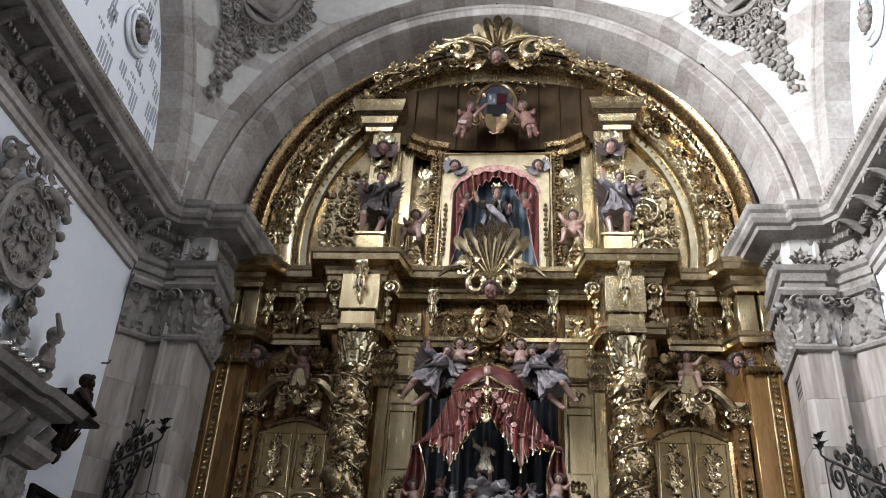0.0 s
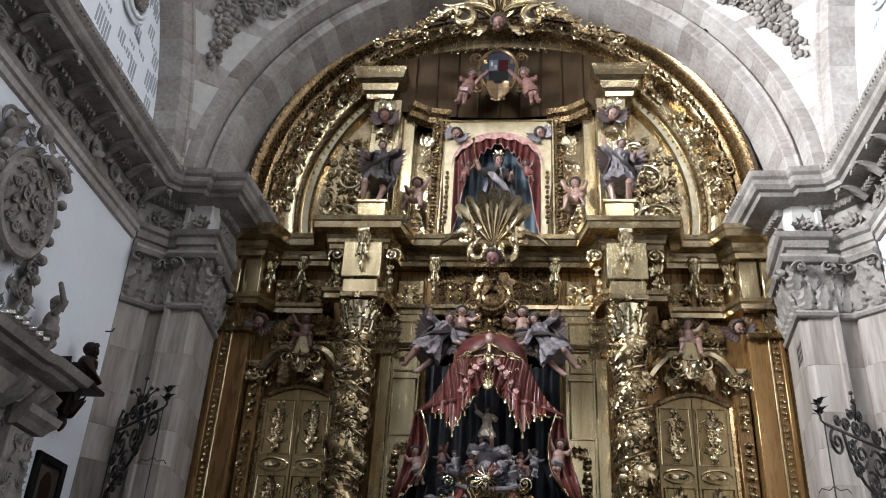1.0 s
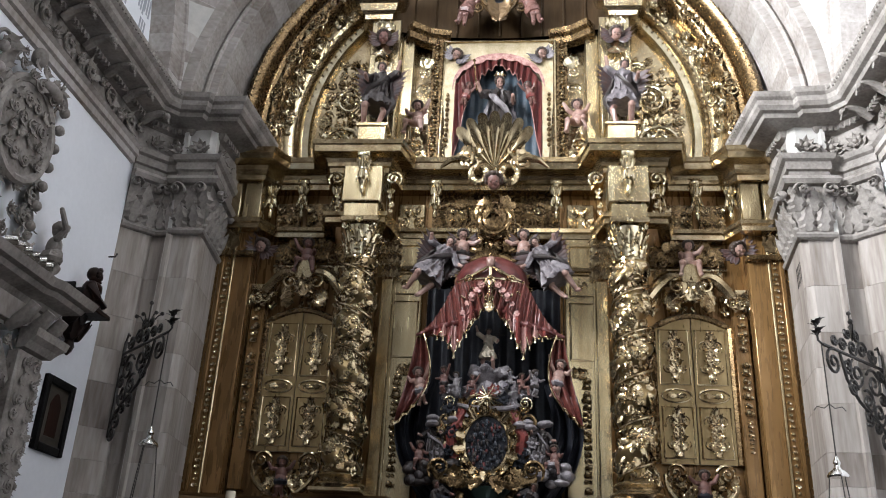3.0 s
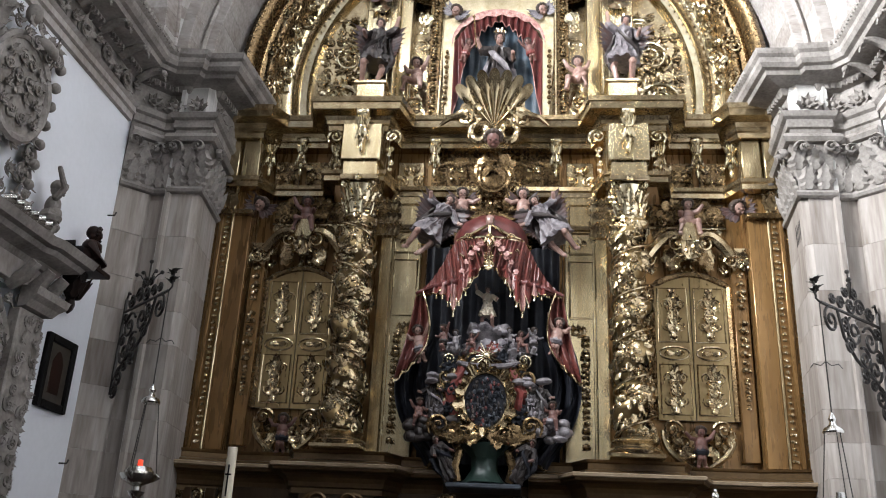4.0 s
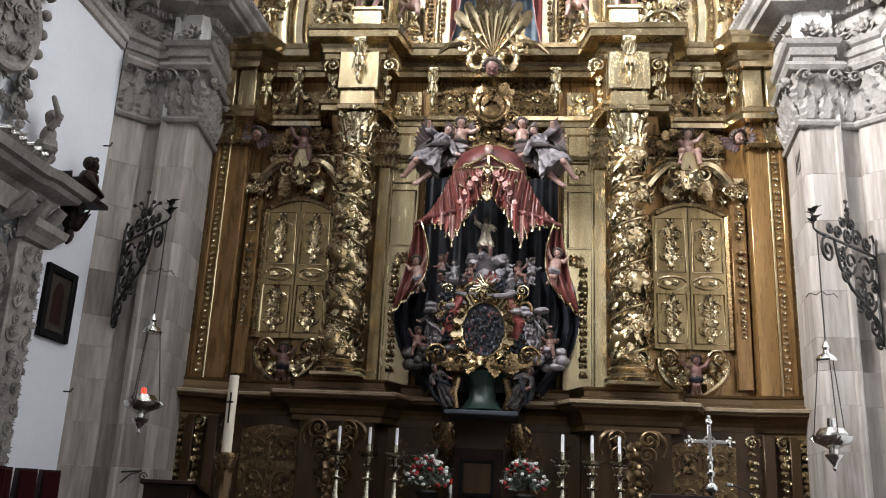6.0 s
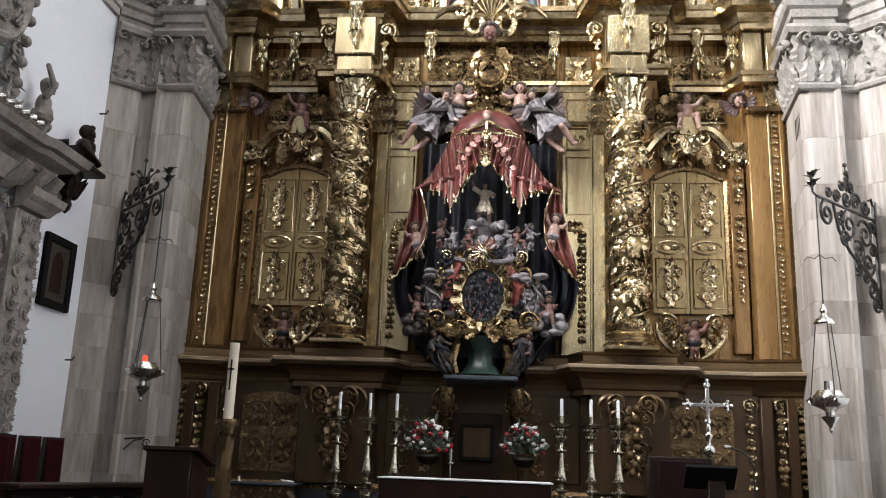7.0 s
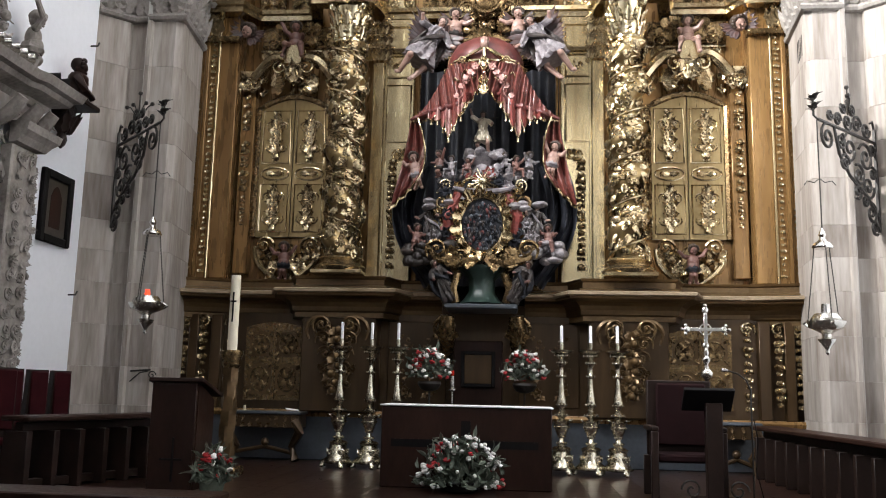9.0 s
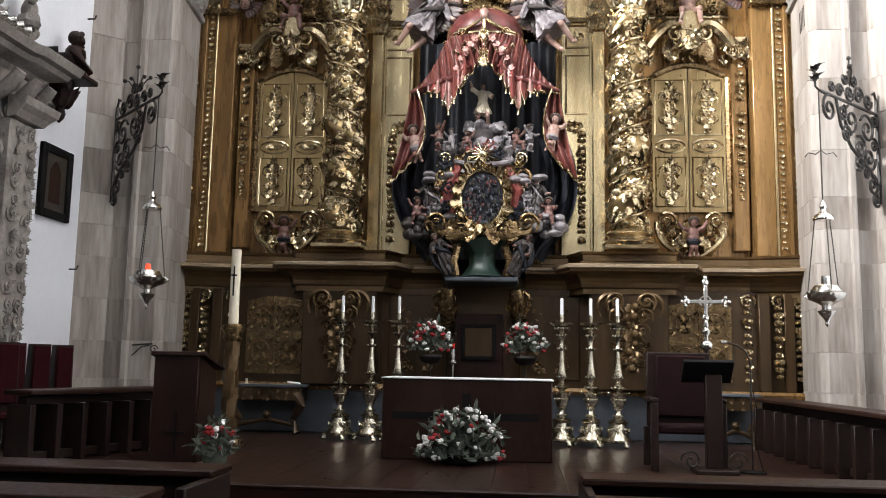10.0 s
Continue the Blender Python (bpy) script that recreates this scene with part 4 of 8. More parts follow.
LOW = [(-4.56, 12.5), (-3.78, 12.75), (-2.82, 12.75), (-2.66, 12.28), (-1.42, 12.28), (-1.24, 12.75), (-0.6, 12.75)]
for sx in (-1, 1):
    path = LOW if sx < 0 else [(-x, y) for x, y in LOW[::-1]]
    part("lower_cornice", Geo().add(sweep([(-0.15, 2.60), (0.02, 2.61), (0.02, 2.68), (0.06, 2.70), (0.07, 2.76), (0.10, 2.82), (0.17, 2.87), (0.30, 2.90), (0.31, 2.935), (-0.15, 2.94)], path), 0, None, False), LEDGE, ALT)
    # the lip's lighter colour stands in for the light it catches
    part("ledge_lip", Geo().add(sweep([(-0.1, 2.942), (0.325, 2.938), (0.35, 2.95), (0.355, 2.985), (0.33, 3.0), (0.06, 3.03), (-0.1, 3.03)], path), 0, None, False), LEDGE_LIP, ALT, "dusty edge of the ledge, coloured lighter as if lit")
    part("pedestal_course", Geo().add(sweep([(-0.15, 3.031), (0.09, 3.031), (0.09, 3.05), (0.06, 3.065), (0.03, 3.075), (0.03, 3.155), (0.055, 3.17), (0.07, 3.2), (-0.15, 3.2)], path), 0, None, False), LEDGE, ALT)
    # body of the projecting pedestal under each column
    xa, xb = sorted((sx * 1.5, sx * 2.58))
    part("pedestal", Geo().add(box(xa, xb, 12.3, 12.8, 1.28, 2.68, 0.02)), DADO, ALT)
    g = Geo()
    foliage_panel(g, sx * 2.04 - 0.3, sx * 2.04 + 0.3, 1.55, 2.55, 12.28, 0.22, 40)
    for s2 in (-1, 1):
        motif(g, "scroll", flat(sx * 2.04 + s2 * 0.24, 12.2, 2.45, 0, 0.2, 0, s2))
    spray(g, sx * 2.04, 12.26, 1.85, 0.25, math.pi, 5, 0.9)
    for q in range(5):
        for s2 in (-1, 1):
            motif(g, "scroll", flat(sx * 2.04 + s2 * (0.2 - 0.03 * q), 12.2 - 0.03 * (4 - q), 2.5 - 0.2 * q, 0.3 * s2 * q, 0.13 - 0.012 * q, 0, s2))
    garland(g, sx * 2.04, 12.12, 1.55, 2.45, 0.24, 41, 0, 0.55)
    part("corbel", g, LEDGE, ALT)
    # carved drops on the dado
    for k, xx in enumerate((3.72, 4.12, 4.4)):
        g = Geo()
        yy = 12.69 if xx < 4 else 12.6
        garland(g, sx * xx, yy, 1.45, 2.6, 0.13, 50 + k)
        motif(g, "volute", flat(sx * xx, yy, 2.55, 0, 0.12, 0, sx))
        part("dado_drop", g, GOLD, ALT)
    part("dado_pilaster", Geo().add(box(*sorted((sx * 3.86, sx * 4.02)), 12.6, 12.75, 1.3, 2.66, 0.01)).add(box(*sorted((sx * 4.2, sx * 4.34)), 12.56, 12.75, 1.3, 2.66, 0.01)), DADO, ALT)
    # dado door
    xa, xb = sorted((sx * 2.62, sx * 3.5))
    g = Geo().add(prism(arch_outline(xa, xb, 1.42, 2.48, 0.08), 12.66, 12.72), 0, None, False)
    dd = part("dado_door", g, GOLD_DARK, ALT)
    xm = (xa + xb) / 2
    for lo, hi in ((1.5, 1.95), (2.05, 2.42)):
        for a, b in ((xa + 0.06, xm - 0.03), (xm + 0.03, xb - 0.06)):
            part("door_frame", Geo().add(prism(arch_outline(a, b, lo, hi - 0.05, 0.05), 12.645, 12.665), 0, None, False), LEDGE, dd)
            g = Geo()
            mx, mz, hh = (a + b) / 2, (lo + hi) / 2, (hi - lo) / 2 - 0.05
            g.add(tube([(mx + 0.13 * math.cos(TAU * i / 24), 12.645, mz + hh * math.sin(TAU * i / 24)) for i in range(25)], 0.014, 5))
            for s3 in (-1, 1):
                for up in (-1, 1):
                    g.add(SCROLL_A, 0, Matrix.Translation((mx + s3 * 0.05, 12.642, mz + up * hh * 0.45)) @ Matrix.Diagonal((s3 * 0.05, 0.04, up * 0.06, 1)))
                    g.add(LEAF_LOW, 0, Matrix.Translation((mx, 12.645, mz)) @ Euler((0, s3 * (0.6 if up > 0 else 2.5), 0)).to_matrix().to_4x4() @ Matrix.Diagonal((0.12, 0.1, 0.17, 1)))
                    g.add(LEAF_LOW, 0, Matrix.Translation((mx + s3 * 0.13, 12.645, mz + up * hh * 0.85)) @ Euler((0, s3 * (0.8 if up > 0 else 2.3), 0)).to_matrix().to_4x4() @ Matrix.Diagonal((0.09, 0.1, 0.1, 1)))
            motif(g, "flower", flat(mx, 12.645, mz, 0, 0.05))
            part("door_carving", g, GOLD_DARK, dd)
    part("door_stile", Geo().add(box(xm - 0.02, xm + 0.02, 12.63, 12.68, 1.42, 2.55, 0.005)), GOLD_DARK, dd)

# tabernacle panel between the consoles
TAB = thing("tabernacle", (-0.05, 12.5, 1.3), "dark wooden tabernacle with a framed square door", "tabernacle")
part("panel", Geo().add(box(-0.34, 0.34, -0.1, 0.2, 0, 1.02, 0.01)), MID_WOOD, TAB)
part("door", Geo().add(box(-0.19, 0.19, -0.135, -0.1, 0.42, 0.82, 0.004)), DADO, TAB, "plain brown door leaf")
fr = Geo()
for a in (box(-0.24, -0.19, -0.15, -0.1, 0.37, 0.87, 0.006), box(0.19, 0.24, -0.15, -0.1, 0.37, 0.87, 0.006), box(-0.19, 0.19, -0.15, -0.1, 0.82, 0.87, 0.006), box(-0.19, 0.19, -0.15, -0.1, 0.37, 0.42, 0.006)):
    fr.add(a)
part("frame", fr, BLACK, TAB, "black moulded door frame")
for sx in (-1, 1):
    g = Geo()
    motif(g, "scroll", flat(sx * 0.5, 12.25, 2.5, 0, 0.17, 0, sx))
    spray(g, sx * 0.5, 12.3, 2.45, 0.26, math.pi, 5, 1.1)
    g.add(tube([(sx * 0.5, 12.6, 2.0), (sx * 0.5, 12.45, 2.2), (sx * 0.5, 12.25, 2.45), (sx * 0.48, 12.2, 2.66)], [0.06, 0.1, 0.14, 0.1], 9))
    # the console takes the dark gold to stand in for the ledge's shade
    part("console", g, GOLD_DARK, ALT)
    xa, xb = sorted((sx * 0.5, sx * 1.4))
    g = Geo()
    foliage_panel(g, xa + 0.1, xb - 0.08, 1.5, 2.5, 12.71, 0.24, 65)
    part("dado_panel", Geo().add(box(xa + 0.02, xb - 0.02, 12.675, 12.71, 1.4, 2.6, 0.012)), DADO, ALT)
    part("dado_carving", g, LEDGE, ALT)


# ---- twisted columns ----
def twisted_column(sx):
    col = thing("twisted_column", (sx * 2.04, 12.22, 3.2), "gilded twisted column wound with carved vines and flowers", "column", "columns of the altarpiece")
    part("base", Geo().add(box(-0.36, 0.36, -0.34, 0.34, 0, 0.06, 0.01)).add(lathe([(0.36, 0.06), (0.38, 0.10), (0.34, 0.14), (0.28, 0.17), (0.29, 0.20), (0.33, 0.23), (0.30, 0.27), (0.26, 0.28)], 28)), GOLD, col)
    H, z0, turns = 3.2, 0.27, 5.0
    n, rows = 26, 96
    v, f = [], []
    for i in range(rows + 1):
        s = i / rows
        w = sx * TAU * turns * s
        cx, cy = 0.058 * math.cos(w), 0.058 * math.sin(w)
        r = 0.245 - 0.03 * s
        for k in range(n):
            a = TAU * k / n
            rr = r * (1 + 0.05 * math.cos(a - w) + 0.015 * math.sin(5 * a + 11 * s))
            v.append((cx + rr * math.cos(a), cy + rr * math.sin(a), z0 + H * s))
    for i in range(rows):
        for k in range(n):
            f.append((i * n + k, i * n + (k + 1) % n, (i + 1) * n + (k + 1) % n, (i + 1) * n + k))
    part("shaft", Geo().add((v, f)), GOLD_DOOR, col)
    vine = Geo()
    r = random.Random(70)
    pts = []
    for i in range(141):
        s = i / 140
        w = sx * TAU * turns * s + math.pi
        pts.append((0.27 * math.cos(w), 0.27 * math.sin(w), z0 + 0.03 + (H - 0.06) * s))
    vine.add(tube(pts, 0.02, 6))
    for ph in (0.9, -0.9):
        vine.add(tube([(0.058 * math.cos(sx * TAU * turns * q / 160) + 0.246 * math.cos(sx * TAU * turns * q / 160 + math.pi + ph + 0.55 * math.sin(q * 0.55)), 0.058 * math.sin(sx * TAU * turns * q / 160) + 0.246 * math.sin(sx * TAU * turns * q / 160 + math.pi + ph + 0.55 * math.sin(q * 0.55)), z0 + 0.03 + (H - 0.06) * q / 160) for q in range(161)], 0.012, 5))
    for i in range(860):
        s = (i + r.random()) / 860
        side = r.choice((-1, 1))
        w = sx * TAU * turns * s + math.pi + side * r.uniform(0.15, 3.1)
        if math.sin(w) > 0.5:
            continue
        wa = sx * TAU * turns * s
        rs = 0.25 - 0.03 * s
        px, py, pz = 0.058 * math.cos(wa) + rs * math.cos(w), 0.058 * math.sin(wa) + rs * math.sin(w), z0 + H * s
        m = Matrix.Translation((px, py, pz)) @ Euler((0, 0, w + math.pi / 2)).to_matrix().to_4x4() @ Euler((0, sx * (1.15 + side * r.uniform(0.3, 1.0)) + r.choice((0, math.pi)), 0)).to_matrix().to_4x4()
        kind = r.random()
        if kind < 0.74:
            k = r.uniform(0.09, 0.155)
            vine.add(LEAF_LOW, 0, m @ Matrix.Diagonal((k * 1.05, k * 0.75, k, 1)))
        elif kind < 0.86:
            k = r.uniform(0.05, 0.075)
            vine.add(FLOWER_A, 0, m @ Matrix.Diagonal((k, k * 0.8, k, 1)))
        else:
            for q in range(7):
                vine.add(ball((r.uniform(-0.045, 0.045), -0.015 + r.uniform(-0.015, 0.015), r.uniform(-0.06, 0.05)), 0.024, 6, 4), 0, m)
    part("vine", vine, GOLD, col)
    cap = Geo().add(lathe([(0.20, 3.45), (0.24, 3.47), (0.24, 3.50), (0.2, 3.52), (0.21, 3.8), (0.27, 4.0), (0.2, 4.05)], 24))
    for zz, s, nn in ((3.52, 0.26, 10), (3.72, 0.25, 10)):
        for k in range(nn):
            w = TAU * (k + (0.5 if zz > 3.6 else 0)) / nn
            cap.add(leaf(s, 0.075, 0.28, 3, 8, 0.035), 0, Matrix.Translation((0.205 * math.cos(w), 0.205 * math.sin(w), zz)) @ Euler((0, 0, w + math.pi / 2)).to_matrix().to_4x4())
    for k in range(4):
        w = math.pi / 4 + k * math.pi / 2
        for s2 in (-1, 1):
            cap.add(SCROLL_B, 0, Matrix.Translation((0.3 * math.cos(w), 0.3 * math.sin(w), 3.98)) @ Euler((0, 0, w + math.pi / 2 + s2 * 0.8)).to_matrix().to_4x4() @ Matrix.Diagonal((s2 * 0.085, 0.1, 0.085, 1)))
    cap.add(FLOWER_A, 0, Matrix.Translation((0, -0.27, 4.06)) @ Matrix.Scale(0.09, 4))
    part("capital", cap, GOLD_BRIGHT, col)
    part("abacus", Geo().add(box(-0.3, 0.3, -0.3, 0.3, 4.04, 4.13, 0.015)), GOLD, col)
    return col


for sx in (-1, 1):
    twisted_column(sx)

# ---- entablature ----
for sx in (-1, 1):
    UP = [(-4.4, 12.45), (-3.8, 12.45), (-3.62, 12.82), (-2.76, 12.82), (-2.62, 12.22), (-1.72, 12.22), (-1.58, 12.82), (-0.02, 12.82)]
    path = UP if sx < 0 else [(-x, y) for x, y in UP[::-1]]
    part("upper_cornice", Geo().add(sweep([(-0.3, 8.2), (0.03, 8.21), (0.04, 8.29), (0.075, 8.31), (0.08, 8.37), (0.12, 8.43), (0.31, 8.455), (0.315, 8.56), (0.34, 8.575), (0.36, 8.645), (-0.3, 8.66)], path), 0, None, False), GOLD, ALT)
    part("architrave", Geo().add(sweep([(-0.15, 7.33), (0.03, 7.34), (0.03, 7.42), (0.07, 7.44), (0.08, 7.5), (-0.15, 7.5)], path), 0, None, False), GOLD, ALT)
    # block over each column with its carved bracket
    blk = part("column_block", Geo().add(box(*sorted((sx * 1.78, sx * 2.32)), 12.0, 12.85, 7.34, 7.58, 0.012)).add(box(*sorted((sx * 1.74, sx * 2.36)), 11.96, 12.85, 7.6, 8.22, 0.015)), GOLD_FLAT, ALT)
    g = Geo()
    drop_bracket(g, sx * 2.04, 11.9, 8.4, 1.15)
    part("bracket", g, GOLD_BRIGHT, blk)
    for s2 in (-1, 1):
        g = Geo()
        motif(g, "scroll", flat(sx * 2.04 + s2 * 0.45, 12.1, 8.05, 0, 0.13, 0, s2))
        foliage_panel(g, *sorted((sx * 2.04 + s2 * 0.36, sx * 2.04 + s2 * 0.48)), 7.45, 7.95, 12.2, 0.13, 75, False)
        part("side_scroll", g, GOLD_BRIGHT, blk)
    # frieze panels with brackets
    for k, (a, b) in enumerate(((2.75, 3.1), (3.3, 3.62), (1.2, 1.55), (0.5, 0.75))):
        xa, xb = sorted((sx * a, sx * b))
        part("frieze_panel", Geo().add(box(xa - 0.04, xb + 0.04, 12.9, 13.0, 7.55, 8.0, 0.012)), GOLD_DARK if k != 2 else GOLD_FLAT, ALT)
        g = Geo()
        foliage_panel(g, xa - 0.03, xb + 0.03, 7.56, 7.98, 12.88, 0.17, 80 + k)
        part("frieze_carving", g, GOLD, ALT)
    for k, xx in enumerate((3.2, 0.98, 2.62, 3.72)):
        g = Geo()
        x = sx * xx
        drop_bracket(g, x, 12.74, 8.34, 1.1)
        part("bracket", g, GOLD_BRIGHT, ALT)
    part("outer_impost", Geo().add(box(*sorted((sx * 3.82, sx * 4.12)), 12.5, 13.0, 7.55, 8.2, 0.02)).add(box(*sorted((sx * 4.16, sx * 4.4)), 12.5, 13.0, 7.5, 8.2, 0.02)), GOLD_FLAT, ALT)

# ---- side bays ----
for sx in (-1, 1):
    x0, x1 = sorted((sx * 2.5, sx * 3.5))
    xm = sx * 3.0
    DOOR = thing("altarpiece_door", (xm, 12.95, 3.88), "gilded double door with carved panels and an arched top", "door", "doors of the altarpiece")
    frame_g = Geo()
    pts = [(-0.58, 0), (-0.58, 2.03)] + [(-0.58 + 1.16 * i / 12, 2.03 + 0.2 * math.sin(math.pi * i / 12)) for i in range(1, 12)] + [(0.58, 2.03), (0.58, 0)]
    frame_g.add(tube([(x, -0.06, z) for x, z in pts], 0.05, 6))
    part("door_frame", frame_g, GOLD_DARK, DOOR)
    bd = Geo()
    for i in range(24):
        z = 0.05 + i * 0.083
        for s2 in (-1, 1):
            motif(bd, "curl", flat(s2 * 0.64, -0.04, z, s2 * 0.5, 0.1))
    part("border_carving", bd, GOLD, DOOR)
    for s2 in (-1, 1):
        a, b = sorted((s2 * 0.008, s2 * 0.53))
        zt = 2.0
        out = [(a, 0.0), (b, 0.0)] + [(b + (a - b) * i / 6, zt + 0.2 * math.sin(math.pi * (0.5 + 0.5 * (b + (a - b) * i / 6) / 0.55))) for i in range(7)]
        lf = part("leaf", Geo().add(prism(out, -0.06, 0.0), 0, None, False), GOLD_DOOR, DOOR)
        for lo, hi in ((0.08, 0.82), (0.9, 1.08), (1.16, 2.0)):
            fx0, fx1 = a + 0.045, b - 0.045
            mo = [(fx0, lo), (fx1, lo), (fx1, hi), (fx0, hi), (fx0, lo)]
            if hi - lo < 0.3:
                mo = [((fx0 + fx1) / 2 + (fx1 - fx0) / 2 * math.cos(TAU * i / 20), (lo + hi) / 2 + 0.1 * math.sin(TAU * i / 20)) for i in range(21)]
            part("panel_moulding", Geo().add(tube([(x, -0.065, z) for x, z in mo], 0.016, 5)), GOLD, lf)
            g = Geo()
            cx, cz = (fx0 + fx1) / 2, (lo + hi) / 2
            if hi - lo > 0.3:
                g.add(tube([(cx + 0.07 * math.cos(TAU * i / 14), -0.085, cz + 0.1 * math.sin(TAU * i / 14)) for i in range(15)], 0.018, 6))
                for zz, up in ((cz + 0.13, 1), (cz - 0.13, -1)):
                    for s3 in (-1, 1):
                        motif(g, "scroll", flat(cx + s3 * 0.09, -0.06, zz + up * 0.05, 0 if up > 0 else math.pi, 0.075, 0, s3 * up))
                        motif(g, "leaf", flat(cx, -0.06, zz, (0.55 * s3) if up > 0 else math.pi - 0.55 * s3, 0.2))
                    motif(g, "leaf", flat(cx, -0.06, zz + up * 0.08, 0 if up > 0 else math.pi, 0.2))
                    for s3 in (-1, 1):
                        motif(g, "curl", flat(cx, -0.06, zz - up * 0.05, s3 * 1.5, 0.15))
            else:
                for s3 in (-1, 1):
                    motif(g, "scroll", flat(cx + s3 * 0.09, -0.06, cz, 0, 0.05, 0, s3))
                    motif(g, "leaf", flat(cx, -0.06, cz, s3 * 1.57, 0.16))
            nq = 5 if hi - lo > 0.3 else 0
            for q in range(nq):
                zq = lo + 0.09 + (hi - lo - 0.2) * q / (nq - 1)
                for s3 in (-1, 1):
                    for aa, kk in ((0.75, 0.15), (1.5, 0.12), (2.2, 0.13)):
                        g.add(LEAF_LOW, 0, flat(cx + s3 * 0.035, -0.06, zq, s3 * aa, kk, 0, s3))
            part("panel_carving", g, GOLD, lf)
    # crest over the door
    g = Geo()
    for s2 in (-1, 1):
        pts = [(xm + s2 * (0.62 - 0.5 * u), 12.75 - 0.1 * u, 6.2 + 0.34 * math.sin(math.pi * (0.15 + 0.6 * u)) + 0.2 * u) for u in [i / 12 for i in range(13)]]
        g.add(tube(pts, [0.09] * 9 + [0.08, 0.07, 0.06, 0.05], 8))
        motif(g, "scroll", flat(xm + s2 * 0.2, 12.66, 6.5, 0.6 * s2, 0.17, 0, -s2))
        motif(g, "scroll", flat(xm + s2 * 0.62, 12.75, 6.28, 0, 0.15, 0, s2))
        spray(g, xm + s2 * 0.35, 12.8, 6.25, 0.3, s2 * 1.2, 4, 0.8)
        spray(g, xm + s2 * 0.45, 12.85, 6.62, 0.28, s2 * 0.8, 4, 0.9)
    spray(g, xm, 12.72, 6.3, 0.36, 0, 3, 0.5)
    foliage_panel(g, xm - 0.62, xm + 0.62, 6.12, 6.5, 12.93, 0.2, 90)
    tagged(single("door_crest", g, GOLD, "carved gilded scroll pediment over a side door", "pediment", "door pediments"))
    single("pedestal_block", Geo().add(box(xm - 0.14, xm + 0.14, 12.6, 13.0, 6.55, 6.86, 0.012)), GOLD_FLAT, "small gilded block above a side door", "pedestal", "putto pedestals")
    g = Geo().add(shell(0.46, 7, 0.2, 1.5), 0, flat(xm, 12.95, 6.95))
    for s2 in (-1, 1):
        motif(g, "scroll", flat(xm + s2 * 0.38, 12.85, 6.95, 0, 0.1, 0, s2))
        spray(g, xm + s2 * 0.3, 12.9, 7.0, 0.3, s2 * 0.9, 3, 0.4)
    single("shell_niche", g, GOLD_DARK, "gilded scallop shell behind a seated cherub", "ornament", "shell niches")
    # the left cherub takes the darker flesh
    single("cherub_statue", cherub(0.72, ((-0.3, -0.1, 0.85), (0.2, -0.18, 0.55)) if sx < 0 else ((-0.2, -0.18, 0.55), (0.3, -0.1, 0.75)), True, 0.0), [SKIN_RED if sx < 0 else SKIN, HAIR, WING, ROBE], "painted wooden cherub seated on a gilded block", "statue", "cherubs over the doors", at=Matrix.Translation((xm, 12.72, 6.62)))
    single("cherub_head_relief", cherub_head(0.5), [SKIN, HAIR, WING], "winged cherub head on the outer pilaster", "statue", "winged cherub heads", at=Matrix.Translation((sx * 3.74, 12.7, 7.1)) @ Euler((0, -0.5 * sx, 0)).to_matrix().to_4x4())
    # cherub on a scrolled corbel below the door
    g = Geo()
    for s2 in (-1, 1):
        motif(g, "scroll", flat(xm + s2 * 0.36, 12.85, 3.74, 0, 0.15, 0, -s2))
        pts = [(xm + s2 * 0.5 * (1 - u ** 2.2), 12.85 - 0.1 * u, 3.72 - 0.58 * u ** 0.9) for u in [i / 12 for i in range(13)]]
        g.add(tube(pts, [0.03 + 0.02 * math.sin(math.pi * i / 12) for i in range(13)], 7))
        for u in (0.2, 0.45, 0.7):
            spray(g, xm + s2 * 0.5 * (1 - u ** 2.2), 12.82, 3.72 - 0.58 * u, 0.16, s2 * (1.4 + u), 3, 0.9)
        spray(g, xm + s2 * 0.2, 12.88, 3.5, 0.26, math.pi - s2 * 0.5, 4, 0.8)
        spray(g, xm + s2 * 0.35, 12.9, 3.6, 0.2, s2 * 1.5, 3, 0.7)
        for q in range(5):
            motif(g, "leaf", flat(xm + s2 * 0.1, 12.92, 3.55, s2 * (0.5 + 0.3 * q), 0.32))
    spray(g, xm, 12.8, 3.3, 0.2, math.pi, 3, 0.6)
    g.add(ball((xm, 12.8, 3.14), 0.06))
    single("scrolled_corbel", g, GOLD, "gilded scrolled corbel below a side door", "corbel", "scrolled corbels")
    single("cherub_statue", cherub(0.62, ((-0.32, -0.05, 0.75), (0.3, -0.05, 0.8))), [SKIN_RED, HAIR, WING, NAVY], "painted cherub standing on a gilded corbel", "statue", "cherubs under the doors", at=Matrix.Translation((xm, 12.68, 3.2)))
    # outer pilasters and carved borders
    part("outer_pilaster", Geo().add(box(*sorted((sx * 3.87, sx * 4.16)), 12.62, 13.0, 3.2, 7.34, 0.012)), WOOD_GILT, ALT)
    part("border_ground", Geo().add(box(*sorted((sx * 4.18, sx * 4.5)), 12.6, 13.0, 3.2, 8.3, 0.01)), WOOD_GILT, ALT)
    for xx, w in ((4.24, 0.085), (4.45, 0.085)):
        g = Geo()
        garland(g, sx * xx, 12.6, 3.3, 7.3, w, 100 + int(xx * 10), 0, 1.1)
        part("border_garland", g, GOLD_BRIGHT, ALT)
    part("border_rib", Geo().add(box(*sorted((sx * 4.31, sx * 4.38)), 12.56, 12.6, 3.2, 8.2, 0.012)), WOOD_GILT, ALT)
